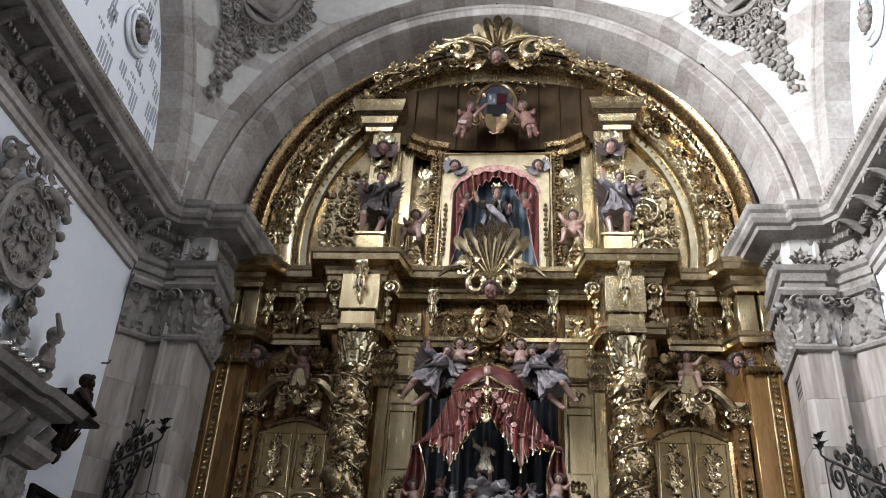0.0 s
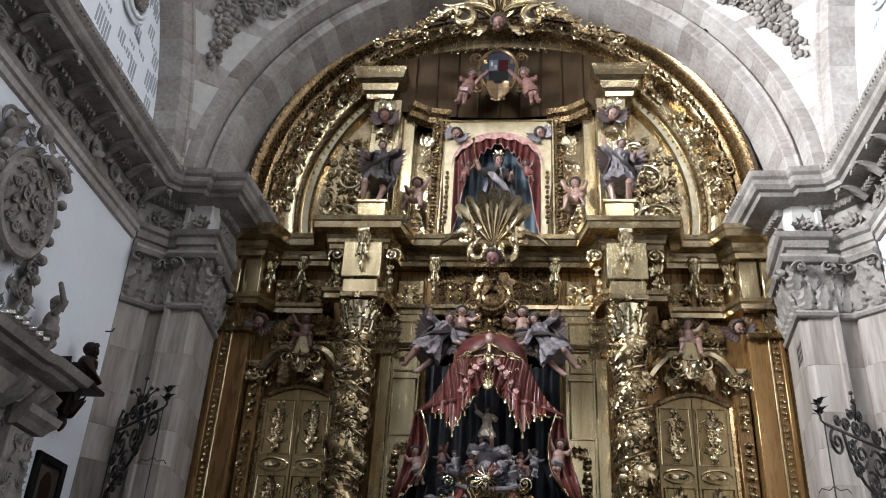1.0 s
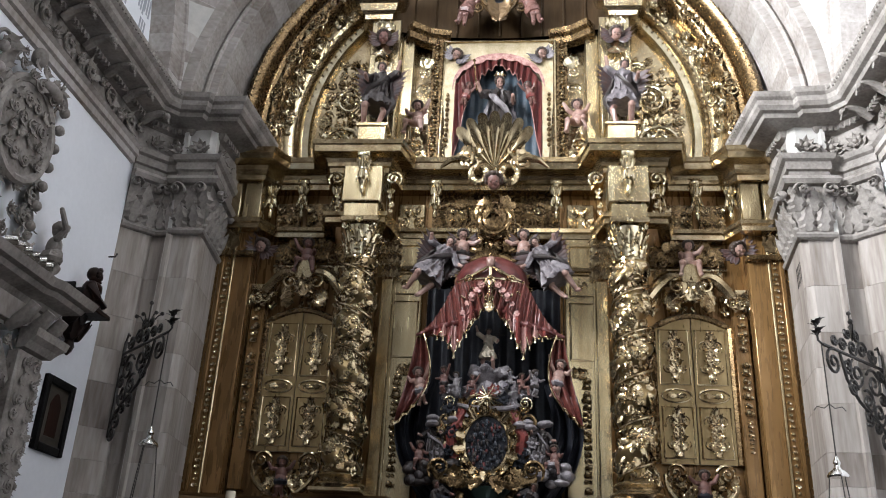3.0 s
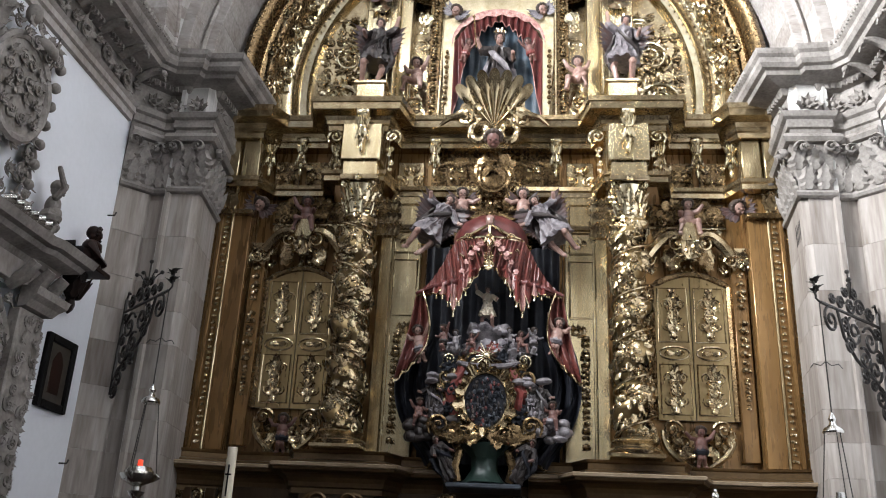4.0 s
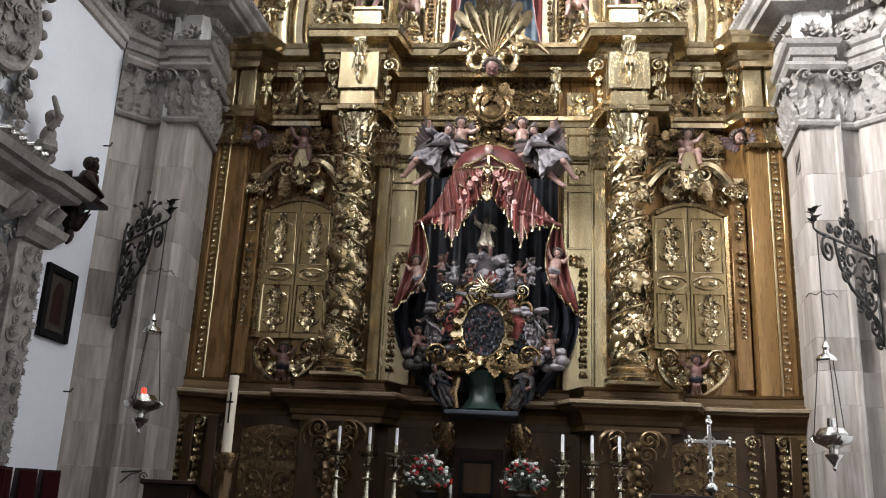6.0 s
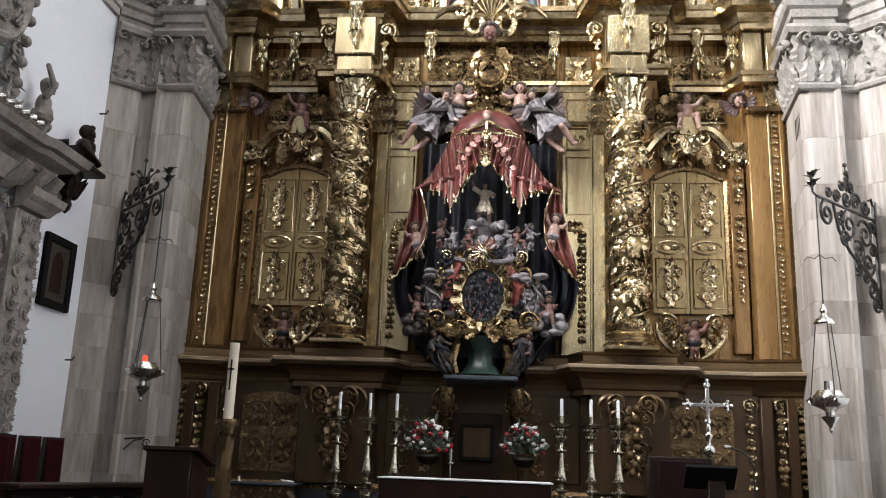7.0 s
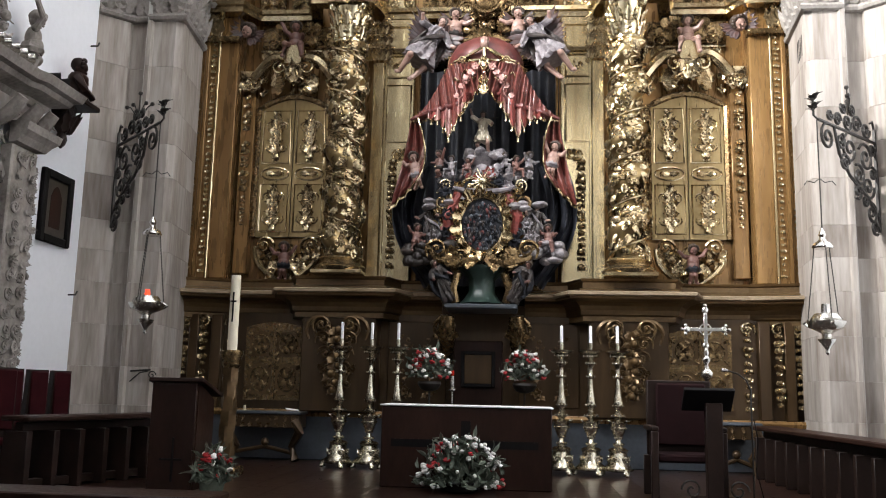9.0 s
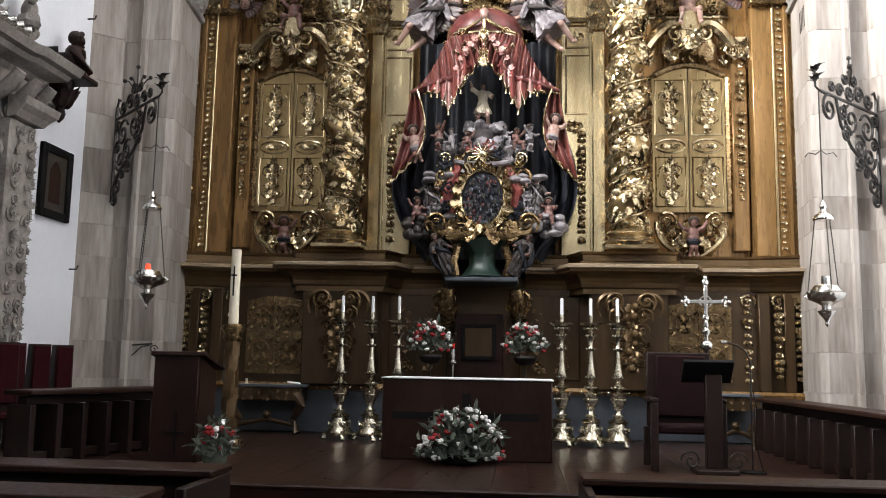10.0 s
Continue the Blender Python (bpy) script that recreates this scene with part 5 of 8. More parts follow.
    part("border_rib", Geo().add(tube([(sx * 4.17, 12.6, 3.2), (sx * 4.17, 12.6, 8.2)], 0.022, 8)), GOLD_FLAT, ALT)
    g = Geo()
    spray(g, sx * 4.28, 12.6, 7.05, 0.34, 0.0, 5, 0.8)
    motif(g, "scroll", flat(sx * 4.2, 12.55, 7.3, 0, 0.14, 0, sx))
    part("border_cap", Geo().add(box(*sorted((sx * 3.84, sx * 4.52)), 12.5, 12.7, 6.9, 6.98, 0.01)).add(box(*sorted((sx * 3.84, sx * 4.52)), 12.52, 12.7, 7.46, 7.54, 0.01)), GOLD_DARK, ALT)
    part("border_spray", g, GOLD, ALT)
    # half pilaster with hanging carving beside the door
    part("door_pilaster", Geo().add(box(*sorted((sx * 3.62, sx * 3.84)), 12.82, 13.0, 3.3, 6.1, 0.01)), WOOD_GILT, ALT)
    g = Geo()
    garland(g, sx * 3.73, 12.82, 4.6, 5.35, 0.16, 120)
    garland(g, sx * 3.73, 12.82, 5.6, 6.1, 0.16, 121)
    motif(g, "scroll", flat(sx * 3.73, 12.75, 6.25, 0, 0.14, 0, sx))
    spray(g, sx * 3.73, 12.8, 6.2, 0.3, 0, 4, 1.0)
    garland(g, sx * 3.73, 12.82, 4.05, 4.5, 0.08, 122)
    part("pilaster_carving", g, GOLD, ALT)
    part("impost", Geo().add(sweep([(0, 6.38), (0.08, 6.4), (0.1, 6.48), (0, 6.5)], [(sx * 3.73 - 0.15, 12.82), (sx * 3.73 + 0.15, 12.82)]), 0, None, False), GOLD, ALT)
    part("bay_panel", Geo().add(box(*sorted((sx * 2.45, sx * 3.6)), 12.95, 13.02, 6.95, 7.3, 0.012)), GOLD_DARK, ALT)
    part("bay_moulding", Geo().add(tube([(sx * 2.42, 12.98, 6.9), (sx * 3.62, 12.98, 6.9)], 0.03, 6)), GOLD, ALT)

# ---- middle bay ----
for sx in (-1, 1):
    xa, xb = sorted((sx * 1.12, sx * 1.62))
    part("inner_pilaster", Geo().add(box(xa, xb, 12.8, 13.3, 3.2, 7.34, 0.012)), GOLD_FLAT, ALT)
    part("edge_pilaster", Geo().add(box(*sorted((sx * 1.58, sx * 1.76)), 12.72, 13.1, 3.2, 6.6, 0.012)), GOLD_FLAT, ALT)
    for lo, hi in ((5.35, 6.25), (6.38, 6.72), (6.85, 7.2)):
        mo = [(xa + 0.07, lo), (xb - 0.05, lo), (xb - 0.05, hi), (xa + 0.07, hi), (xa + 0.07, lo)]
        part("panel_moulding", Geo().add(tube([(x, 12.795, z) for x, z in mo], 0.02, 5)), GOLD, ALT)
        if lo == 6.38:
            g = Geo()
            motif(g, "volute", flat(sx * 1.37, 12.79, 6.54, 0, 0.08, 0, sx))
            spray(g, sx * 1.37, 12.79, 6.54, 0.13, 0.6 * sx, 2, 0.4)
            part("panel_scroll", g, GOLD, ALT)
    part("string_course", Geo().add(sweep([(0, 6.76), (0.05, 6.77), (0.07, 6.82), (0, 6.84)], [(xa, 12.8), (xb, 12.8)]), 0, None, False), GOLD, ALT)
    g = Geo()
    garland(g, sx * 1.42, 12.8, 3.45, 5.05, 0.15, 130, 0, 0.7)
    for q in range(4):
        spray(g, sx * (1.42 - 0.09 * q), 12.8, 5.12, 0.16, sx * (1.2 - 0.2 * q), 3, 0.8)
    part("hanging_garland", g, GOLD, ALT)
    part("inner_rib", Geo().add(box(*sorted((sx * 1.54, sx * 1.575)), 12.77, 12.8, 3.2, 6.7, 0.006)), GOLD_FLAT, ALT)
    # inner half capital
    g = Geo()
    for k in range(5):
        for zz, s in ((6.62, 0.26), (6.82, 0.26), (7.05, 0.22)):
            motif(g, "curl", flat(sx * (1.56 + 0.06 * k), 12.7, zz, 0.1 * (k - 2), s))
    for s2 in (-1, 1):
        motif(g, "scroll", flat(sx * 1.68 + s2 * 0.12, 12.62, 7.2, 0, 0.08, 0, s2))
    part("inner_capital", g, GOLD, ALT)


def cloth(fn, nu, nv, thick=0.012):
    """A sheet of cloth with thickness; fn(u, v) gives its points."""
    P = [[Vector(fn(i / nu, j / nv)) for i in range(nu + 1)] for j in range(nv + 1)]
    v, f = [], []
    for d in (0, thick):
        for row in P:
            v.extend((p.x, p.y + d, p.z) for p in row)
    m = nu + 1
    o = m * (nv + 1)
    for j in range(nv):
        for i in range(nu):
            a = j * m + i
            f.append((a, a + 1, a + m + 1, a + m))
            f.append((a + o, a + m + o, a + m + 1 + o, a + 1 + o))
    rim = list(range(m)) + [j * m + nu for j in range(1, nv + 1)] + [nv * m + i for i in range(nu - 1, -1, -1)] + [j * m for j in range(nv - 1, 0, -1)]
    for i in range(len(rim)):
        a, b = rim[i], rim[(i + 1) % len(rim)]
        f.append((a, a + o, b + o, b))
    return v, f


def hem(fn, v, n, radius):
    """A gold fringe along a cloth's edge."""
    g = Geo()
    pts = [Vector(fn(i / n, v)) + Vector((0, -0.01, 0)) for i in range(n + 1)]
    g.add(tube(pts, radius, 5))
    for i, p in enumerate(pts):
        g.add(tube([p, p + Vector((0, 0, -radius * 3))], [radius * 0.8, radius * 0.4], 5))
    return g


# ---- the middle niche: canopy, curtains and the carved group ----
CAN = thing("carved_canopy", (0, 12.3, 6.0), "red carved wooden canopy with parted curtains and gold fringe", "canopy")
dome = [(0.54, 0.23), (0.565, 0.28), (0.55, 0.42), (0.46, 0.58), (0.30, 0.69), (0.12, 0.735), (0.02, 0.74)]
part("crown_cloth", Geo().add(lathe(dome, 40, 12, 0.012)), RED_DULL, CAN)
part("crown_band", Geo().add(tube([(0.57 * math.cos(TAU * i / 36), 0.55 * math.sin(TAU * i / 36), 0.24) for i in range(37)], 0.026, 7)).add(tube([(0.58 * math.cos(TAU * i / 36), 0.56 * math.sin(TAU * i / 36), 0.18) for i in range(37)], 0.013, 6)), GOLD_BRIGHT, CAN)
g = Geo()
for k in range(7):
    w = -math.pi * (k + 0.5) / 7
    g.add(FLOWER_A, 0, Matrix.Translation((0.59 * math.cos(w), 0.57 * math.sin(w), 0.24)) @ Euler((0, 0, w + math.pi / 2)).to_matrix().to_4x4() @ Matrix.Scale(0.05, 4))
for s2 in (-1, 1):
    g.add(tube([(s2 * 0.03, -0.61, 0.40), (s2 * 0.14, -0.59, 0.34), (s2 * 0.28, -0.55, 0.27), (s2 * 0.44, -0.45, 0.25)], [0.018, 0.028, 0.026, 0.016], 6))
    motif(g, "volute", flat(s2 * 0.30, -0.6, 0.22, 0, 0.06, 0, s2))
    motif(g, "curl", flat(0, -0.62, 0.2, math.pi + s2 * 0.5, 0.17))
    motif(g, "curl", flat(0, -0.66, -0.08, math.pi + s2 * 0.9, 0.12))
g.add(tube([(0, -0.60, 0.42), (0, -0.63, 0.25), (0, -0.66, 0.0), (0, -0.66, -0.2)], [0.022, 0.026, 0.024, 0.016], 7))
for zz, rr in ((0.2, 0.075), (0.06, 0.06), (-0.08, 0.085)):
    motif(g, "flower", flat(0, -0.66, zz, 0.3, rr))
motif(g, "leaf", flat(0, -0.66, -0.14, math.pi, 0.26))
part("crown_ornament", g, GOLD, CAN)
part("crown_head", Geo().add(ball((0, -0.6, 0.47), (0.06, 0.06, 0.085))).add(ball((0, -0.57, 0.52), (0.07, 0.06, 0.06))), SKIN, CAN)


def curve(pts, u):
    """A point on a broken line of (u, a, b), eased."""
    for (u0, *p), (u1, *q) in zip(pts[:-1], pts[1:]):
        if u <= u1:
            k = (u - u0) / (u1 - u0)
            return [a + (b - a) * k for a, b in zip(p, q)]
    return list(pts[-1][1:])


SW_TOP = [(0, 0.0, 0.2), (0.25, 0.25, 0.2), (0.5, 0.5, 0.2), (0.62, 0.60, 0.05), (0.75, 0.70, -0.14), (0.87, 0.86, -0.36), (1.0, 1.06, -0.50)]
SW_LOW = [(0, 0.01, -0.12), (0.2, 0.10, -0.26), (0.38, 0.24, -0.44), (0.5, 0.38, -0.62), (0.62, 0.52, -0.62), (0.75, 0.68, -0.58), (0.87, 0.86, -0.56), (1.0, 1.06, -0.55)]


def lace(u, v):
    w = -math.pi * (0.02 + 0.96 * u)
    r = 0.575 + 0.06 * v + 0.018 * math.sin(u * 80)
    z = 0.2 - v * (0.16 + 0.07 * abs(math.sin(u * math.pi * 11)) + 0.05 * math.sin(u * 37))
    return r * math.cos(w), r * math.sin(w) * 0.98, z


part("valance", Geo().add(cloth(lace, 110, 6)), BROCADE, CAN, "scalloped red valance")
part("valance_fringe", hem(lace, 1.0, 88, 0.009), GOLD, CAN)
for sx in (-1, 1):
    def swag(u, v, sx=sx):
        (x0, z0), (x1, z1) = curve(SW_TOP, u), curve(SW_LOW, u)
        e = v ** 0.85
        x = x0 + (x1 - x0) * e
        z = z0 + (z1 - z0) * v - 0.035 * abs(math.sin(u * 31)) * v * (1 - u)
        y = -0.60 + 0.42 * u ** 1.6 - 0.075 * v * (1 - 0.6 * u) - 0.055 * math.sin(u * 52 + v * 2.5) * (0.25 + v) * (1 - 0.55 * u) - 0.02 * math.sin(u * 117)
        return sx * x, y, z

    part("swag", Geo().add(cloth(swag, 130, 16)), BROCADE, CAN, "dark red carved curtain drawn aside")
    part("swag_fringe", hem(swag, 1.0, 70, 0.010), GOLD, CAN)
    # rolled edge that runs out to the tie
    roll = [Vector(swag(u, 0.62 + 0.3 * (1 - u))) + Vector((0, -0.045, 0)) for u in [0.3 + 0.7 * q / 16 for q in range(17)]]
    part("rolled_edge", Geo().add(tube(roll, [0.025 + 0.022 * math.sin(math.pi * q / 16) for q in range(17)], 8)), RED_DULL, CAN)
    # turned-back tabs with tassels below the roll
    rr = random.Random(77)
    for q in range(7):
        ua = 0.30 + 0.075 * q
        ln = (0.20, 0.32, 0.42, 0.46, 0.34, 0.2, 0.12)[q] * rr.uniform(0.9, 1.1)

        def tab(u, v, ua=ua, ln=ln, sx=sx):
            p = swag(ua + 0.085 * u, 0.70)
            return p[0], p[1] - 0.05 - 0.03 * math.sin(math.pi * u) - 0.02 * v, p[2] - v * ln * (0.72 + 0.28 * math.sin(math.pi * u))

        part("tab", Geo().add(cloth(tab, 8, 8)), PINK if q % 2 else RED, CAN, "rose tab with a gold tassel")
        tip = Vector(tab(0.5, 1.0))
        part("tassel", Geo().add(lathe([(0.004, -0.075), (0.02, -0.07), (0.014, -0.03), (0.02, -0.015), (0.006, 0.01)], 8), 0, Matrix.Translation(tip)).add(tube([Vector(tab(i / 8, 1.0)) + Vector((0, -0.008, 0)) for i in range(9)], 0.009, 5)), GOLD_BRIGHT, CAN)
    # silvered leaf crest along the curtain's head
    g = Geo()
    for q in range(5):
        p = swag(0.05 + 0.09 * q, 0.12 + 0.12 * q)
        motif(g, ("curl", "flower")[q % 2], flat(p[0], p[1] - 0.04, p[2], math.pi - sx * (0.5 + 0.3 * q), 0.085, 0, sx))
        motif(g, "curl", flat(p[0] + sx * 0.05, p[1] - 0.03, p[2] - 0.03, math.pi + sx * 0.4, 0.12, 0, sx))
    part("lace_leaf", g, PINK, CAN, "pale rose carved lace")

    def side(u, v, sx=sx):
        x = 1.07 + 0.25 * v ** 1.2 - u * (0.12 + 0.24 * math.sin(math.pi * min(1, v * 0.75)))
        z = -0.52 - 1.28 * v + 0.25 * u * v * v
        y = -0.14 - 0.05 * math.sin(u * 14 + v * 2) - 0.1 * u - 0.03 * math.sin(v * 9)
        return sx * x, y, z

    part("side_curtain", Geo().add(cloth(side, 16, 14)), BROCADE, CAN, "red side curtain with gold hem")
    part("side_fringe", hem(side, 1.0, 24, 0.014), GOLD, CAN)
    part("edge_fringe", Geo().add(tube([Vector(side(1.0, i / 14)) + Vector((0, -0.012, 0)) for i in range(15)], 0.014, 5)), GOLD, CAN)

    def dark(u, v, sx=sx):
        x = 1.2 + 0.16 * math.sin(math.pi * min(1, v * 1.1)) - 0.35 * v ** 3 - u * 0.42
        z = -1.15 - 1.8 * v + 0.2 * u * v
        return sx * x, 0.10 - 0.09 * math.sin(u * 16 + v * 4) - 0.03 * math.sin(u * 41), z

    part("dark_curtain", Geo().add(cloth(dark, 24, 14)), NAVY, CAN, "blue-black curtain hanging in folds")
    part("dark_fringe", hem(dark, 1.0, 20, 0.011), GOLD_DARK, CAN)
    single("cherub_statue", cherub(0.6, ((-0.25, -0.1, 0.7), (0.3, -0.1, 0.95))), [SKIN, HAIR, WING, ROBE], "painted cherub holding the side curtain open", "statue", "cherubs at the curtains", at=Matrix.Translation((sx * 0.92, 12.1, 4.45 if sx < 0 else 4.6)) @ Euler((0, sx * 0.2, 0)).to_matrix().to_4x4() @ Matrix.Diagonal((-sx, 1, 1, 1)))


def backdrop(u, v):
    return -1.1 + 2.2 * u, 13.0 + 0.05 * math.sin(u * 60) + 0.3 * math.sin(math.pi * u), 6.6 - 3.4 * v


part("back_curtain", Geo().add(cloth(lambda u, v: (lambda p: (p[0], p[1] - 12.3, p[2] - 6.0))(backdrop(u, v)), 90, 4)), NAVY, CAN, "dark pleated curtain behind the group")

# angels that carry the canopy
for sx in (-1, 1):
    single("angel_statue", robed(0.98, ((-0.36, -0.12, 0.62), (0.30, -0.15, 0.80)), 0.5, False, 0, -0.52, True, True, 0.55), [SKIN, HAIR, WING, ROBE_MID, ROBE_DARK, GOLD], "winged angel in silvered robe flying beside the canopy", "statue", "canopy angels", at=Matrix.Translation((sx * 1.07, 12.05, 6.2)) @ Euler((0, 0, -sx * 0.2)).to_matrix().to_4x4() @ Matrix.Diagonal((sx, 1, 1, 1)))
    single("cherub_statue", cherub(0.72, ((-0.15, -0.15, 0.62), (0.36, -0.1, 0.62)), False, 0, True), [SKIN, HAIR, WING, ROBE_DARK], "painted cherub leaning on the gilded cartouche", "statue", "cartouche cherubs", at=Matrix.Translation((sx * 0.47, 12.35, 6.62)) @ Matrix.Diagonal((-sx, 1, 1, 1)))
g = Geo()
g.add(prism([(0.3 * math.cos(TAU * i / 20) * (1 + 0.12 * math.cos(3 * TAU * i / 20)), 0.3 * math.sin(TAU * i / 20)) for i in range(20)], -0.1, 0.1), 0, Matrix.Translation((0, 12.5, 7.52)))
g.add(ball((0, 12.40, 7.5), (0.2, 0.035, 0.21), 14, 10))
g.add(tube([(0.24 * math.cos(TAU * i / 24) * (1 + 0.1 * math.cos(3 * TAU * i / 24)), 12.38, 7.5 + 0.26 * math.sin(TAU * i / 24)) for i in range(25)], 0.035, 7))
for s2 in (-1, 1):
    motif(g, "scroll", flat(s2 * 0.3, 12.38, 7.3, 0, 0.13, 0, s2))
    motif(g, "scroll", flat(s2 * 0.26, 12.38, 7.02, math.pi, 0.13, 0, -s2))
    spray(g, s2 * 0.3, 12.45, 7.68, 0.36, s2 * 1.4, 4, 0.5)
    spray(g, s2 * 0.35, 12.4, 7.1, 0.3, s2 * 1.9, 3, 0.5)
    for k in range(12):
        g.add(ball((s2 * (0.32 + 0.05 * k), 12.5, 7.76 + 0.03 * math.sin(k)), 0.04, 6, 4))
    g.add(tube([(s2 * 0.1, 12.4, 6.85), (s2 * 0.3, 12.38, 6.78), (s2 * 0.52, 12.4, 6.86)], [0.07, 0.05, 0.03], 7))
foliage_panel(g, -0.3, 0.3, 6.8, 7.3, 12.42, 0.16, 140)
single("gilded_cartouche", g, GOLD_DARK, "gilded shield cartouche with scrolls above the canopy", "cartouche")

# the great shell over the cartouche
g = Geo().add(shell(0.80, 7, 0.24, 0.95), 0, flat(0, 12.2, 8.28, 0, 1, 0.25))
for s2 in (-1, 1):
    g.add(tube([(s2 * u[0], 12.15 - u[2], u[1]) for u in [(0.2 + 0.2 * (1 - q / 30) * math.sin(q * 0.27), 8.12 + 0.24 * (1 - q / 34) * math.cos(q * 0.27), 0.05 + 0.004 * q) for q in range(26)]], [0.035 + 0.03 * math.sin(math.pi * q / 25) for q in range(26)], 8))
    motif(g, "scroll", flat(s2 * 0.42, 12.05, 8.32, 0.5 * s2, 0.16, 0, -s2))
    g.add(tube([(s2 * 0.28, 12.1, 8.3), (s2 * 0.5, 12.02, 8.4), (s2 * 0.7, 12.05, 8.36), (s2 * 0.85, 12.1, 8.25)], [0.06, 0.07, 0.05, 0.02], 7))
    spray(g, s2 * 0.55, 12.1, 8.38, 0.34, s2 * 1.25, 4, 0.5)
    spray(g, s2 * 0.4, 12.1, 8.45, 0.34, s2 * 0.7, 3, 0.5)
single("gilded_shell", g, GOLD, "large gilded scallop shell with scrolled acanthus at its foot", "shell")
single("cherub_head_relief", head_only(0.135, (0, 0, 0)), [SKIN_RED, HAIR], "dark painted cherub head below the shell", "statue", at=Matrix.Translation((0, 12.0, 7.96)))

# the group inside the niche
MON = thing("sacrament_pedestal", (0, 12.1, 2.72), "painted and gilded carved pedestal with an oval relief", "pedestal")
part("slab", Geo().add(box(-0.5, 0.5, -0.3, 0.5, 0.0, 0.07, 0.02)), BLUEGREY, MON, "blue-grey marbled slab")
part("foot", Geo().add(lathe([(0.3, 0.09), (0.25, 0.14), (0.18, 0.25), (0.18, 0.42), (0.3, 0.55), (0.32, 0.6)], 24, 8, 0.06)), GREEN, MON, "green marbled foot")
for s2 in (-1, 1):
    g = Geo()
    g.add(tube([(s2 * 0.34, -0.2, 0.09), (s2 * 0.4, -0.22, 0.28), (s2 * 0.32, -0.2, 0.48), (s2 * 0.42, -0.15, 0.62)], [0.06, 0.07, 0.06, 0.05], 8))
    motif(g, "scroll", flat(s2 * 0.62, -0.25, 0.82, 0, 0.15, 0, s2))
    motif(g, "scroll", flat(s2 * 0.3, -0.3, 0.7, 0, 0.12, 0, -s2))
    spray(g, s2 * 0.5, -0.25, 0.72, 0.3, s2 * 1.7, 4, 0.7)
    spray(g, s2 * 0.2, -0.3, 0.68, 0.24, s2 * 2.4, 3, 0.6)
    g.add(tube([(s2 * 0.1, -0.3, 0.66), (s2 * 0.35, -0.28, 0.62), (s2 * 0.62, -0.2, 0.7), (s2 * 0.8, -0.15, 0.9)], [0.05, 0.07, 0.06, 0.03], 8))
    part("scroll_foot", g, GOLD_DARK, MON)
    g = Geo().add(tube([(s2 * 0.42, -0.1, 0.95), (s2 * 0.5, -0.12, 1.3), (s2 * 0.36, -0.12, 1.6), (s2 * 0.32, -0.1, 1.78)], [0.07, 0.08, 0.07, 0.06], 8))
    part("scroll_side", g, RED, MON, "red marbled scroll")
oval = [(0.36 * math.cos(TAU * i / 28), 0.45 * math.sin(TAU * i / 28)) for i in range(28)]
part("body", Geo().add(prism([(x * 1.35, z * 1.2) for x, z in oval], -0.1, 0.3), 0, Matrix.Translation((0, 0, 1.22)), False), GOLD_DARK, MON, "tarnished gold body")
g = Geo()
for i in range(15):
    w = TAU * i / 15
    g.add(leaf(0.12 + 0.05 * (i % 3), 0.09, 0.4, 2, 6, 0.06), 0, Matrix.Translation((0.30 * math.cos(w), -0.2, 1.18 + 0.38 * math.sin(w))) @ Euler((0, math.pi / 2 - w, 0)).to_matrix().to_4x4())
g.add(tube([(0.31 * math.cos(TAU * i / 28), -0.2, 1.18 + 0.39 * math.sin(TAU * i / 28)) for i in range(29)], 0.03, 6))
part("relief_frame", g, GOLD, MON, "scalloped gold frame")
part("relief_ground", Geo().add(prism([(x * 0.84, z * 0.84) for x, z in oval], -0.19, -0.05), 0, Matrix.Translation((0, 0, 1.18)), False), NAVY, MON)
r = random.Random(150)
g = Geo()
for k in range(170):
    a, q = r.uniform(0, TAU), math.sqrt(r.random())
    g.add(ball((0.26 * q * math.cos(a), -0.2, 1.16 + 0.33 * q * math.sin(a)), (r.uniform(0.012, 0.03), 0.03, r.uniform(0.015, 0.045)), 7, 5), r.choice((0, 0, 1, 2, 3, 4, 5, 5)))
part("relief_scene", g, [BLUEGREY, RED_DULL, ROBE_DARK, ROBE_DARK, NAVY, NAVY], MON, "crowded painted relief")
r2 = random.Random(151)
for k in range(26):
    a = TAU * k / 26
    for q in range(2):
        rr = 0.5 + 0.16 * q + r2.uniform(-0.05, 0.05)
        hx, hz = rr * math.cos(a), 1.2 + rr * 1.05 * math.sin(a)
        if hz < 0.75 or abs(hx) > 0.75:
            continue
        sg = Geo()
        motif(sg, r2.choice(("scroll", "curl", "volute", "flower")), flat(hx, -0.12, hz, r2.uniform(0, TAU), r2.uniform(0.1, 0.17), 0, r2.choice((-1, 1))))
        part("carved_leaf", sg, r2.choice((GOLD_DARK, GOLD, ROBE, NAVY, RED)), MON)
part("crest_arch", Geo().add(tube([(-0.46, -0.15, 1.72), (-0.25, -0.2, 1.66), (0, -0.22, 1.64), (0.25, -0.2, 1.66), (0.46, -0.15, 1.72)], [0.03, 0.04, 0.045, 0.04, 0.03], 8)), ROBE_MID, MON)
g = Geo()
for i in range(16):
    w = TAU * i / 16
    ln = 0.2 if i % 2 else 0.14
    g.add(tube([(0.05 * math.cos(w), -0.28, 1.78 + 0.05 * math.sin(w)), (ln * math.cos(w) * 1.1, -0.28, 1.78 + ln * math.sin(w))], [0.014, 0.004], 5))
g.add(ball((0, -0.28, 1.78), 0.06))
for s2 in (-1, 1):
    motif(g, "scroll", flat(s2 * 0.52, -0.18, 1.74, 0, 0.09, 0, s2))
part("sunburst", g, GOLD_BRIGHT, MON, "gold sunburst")
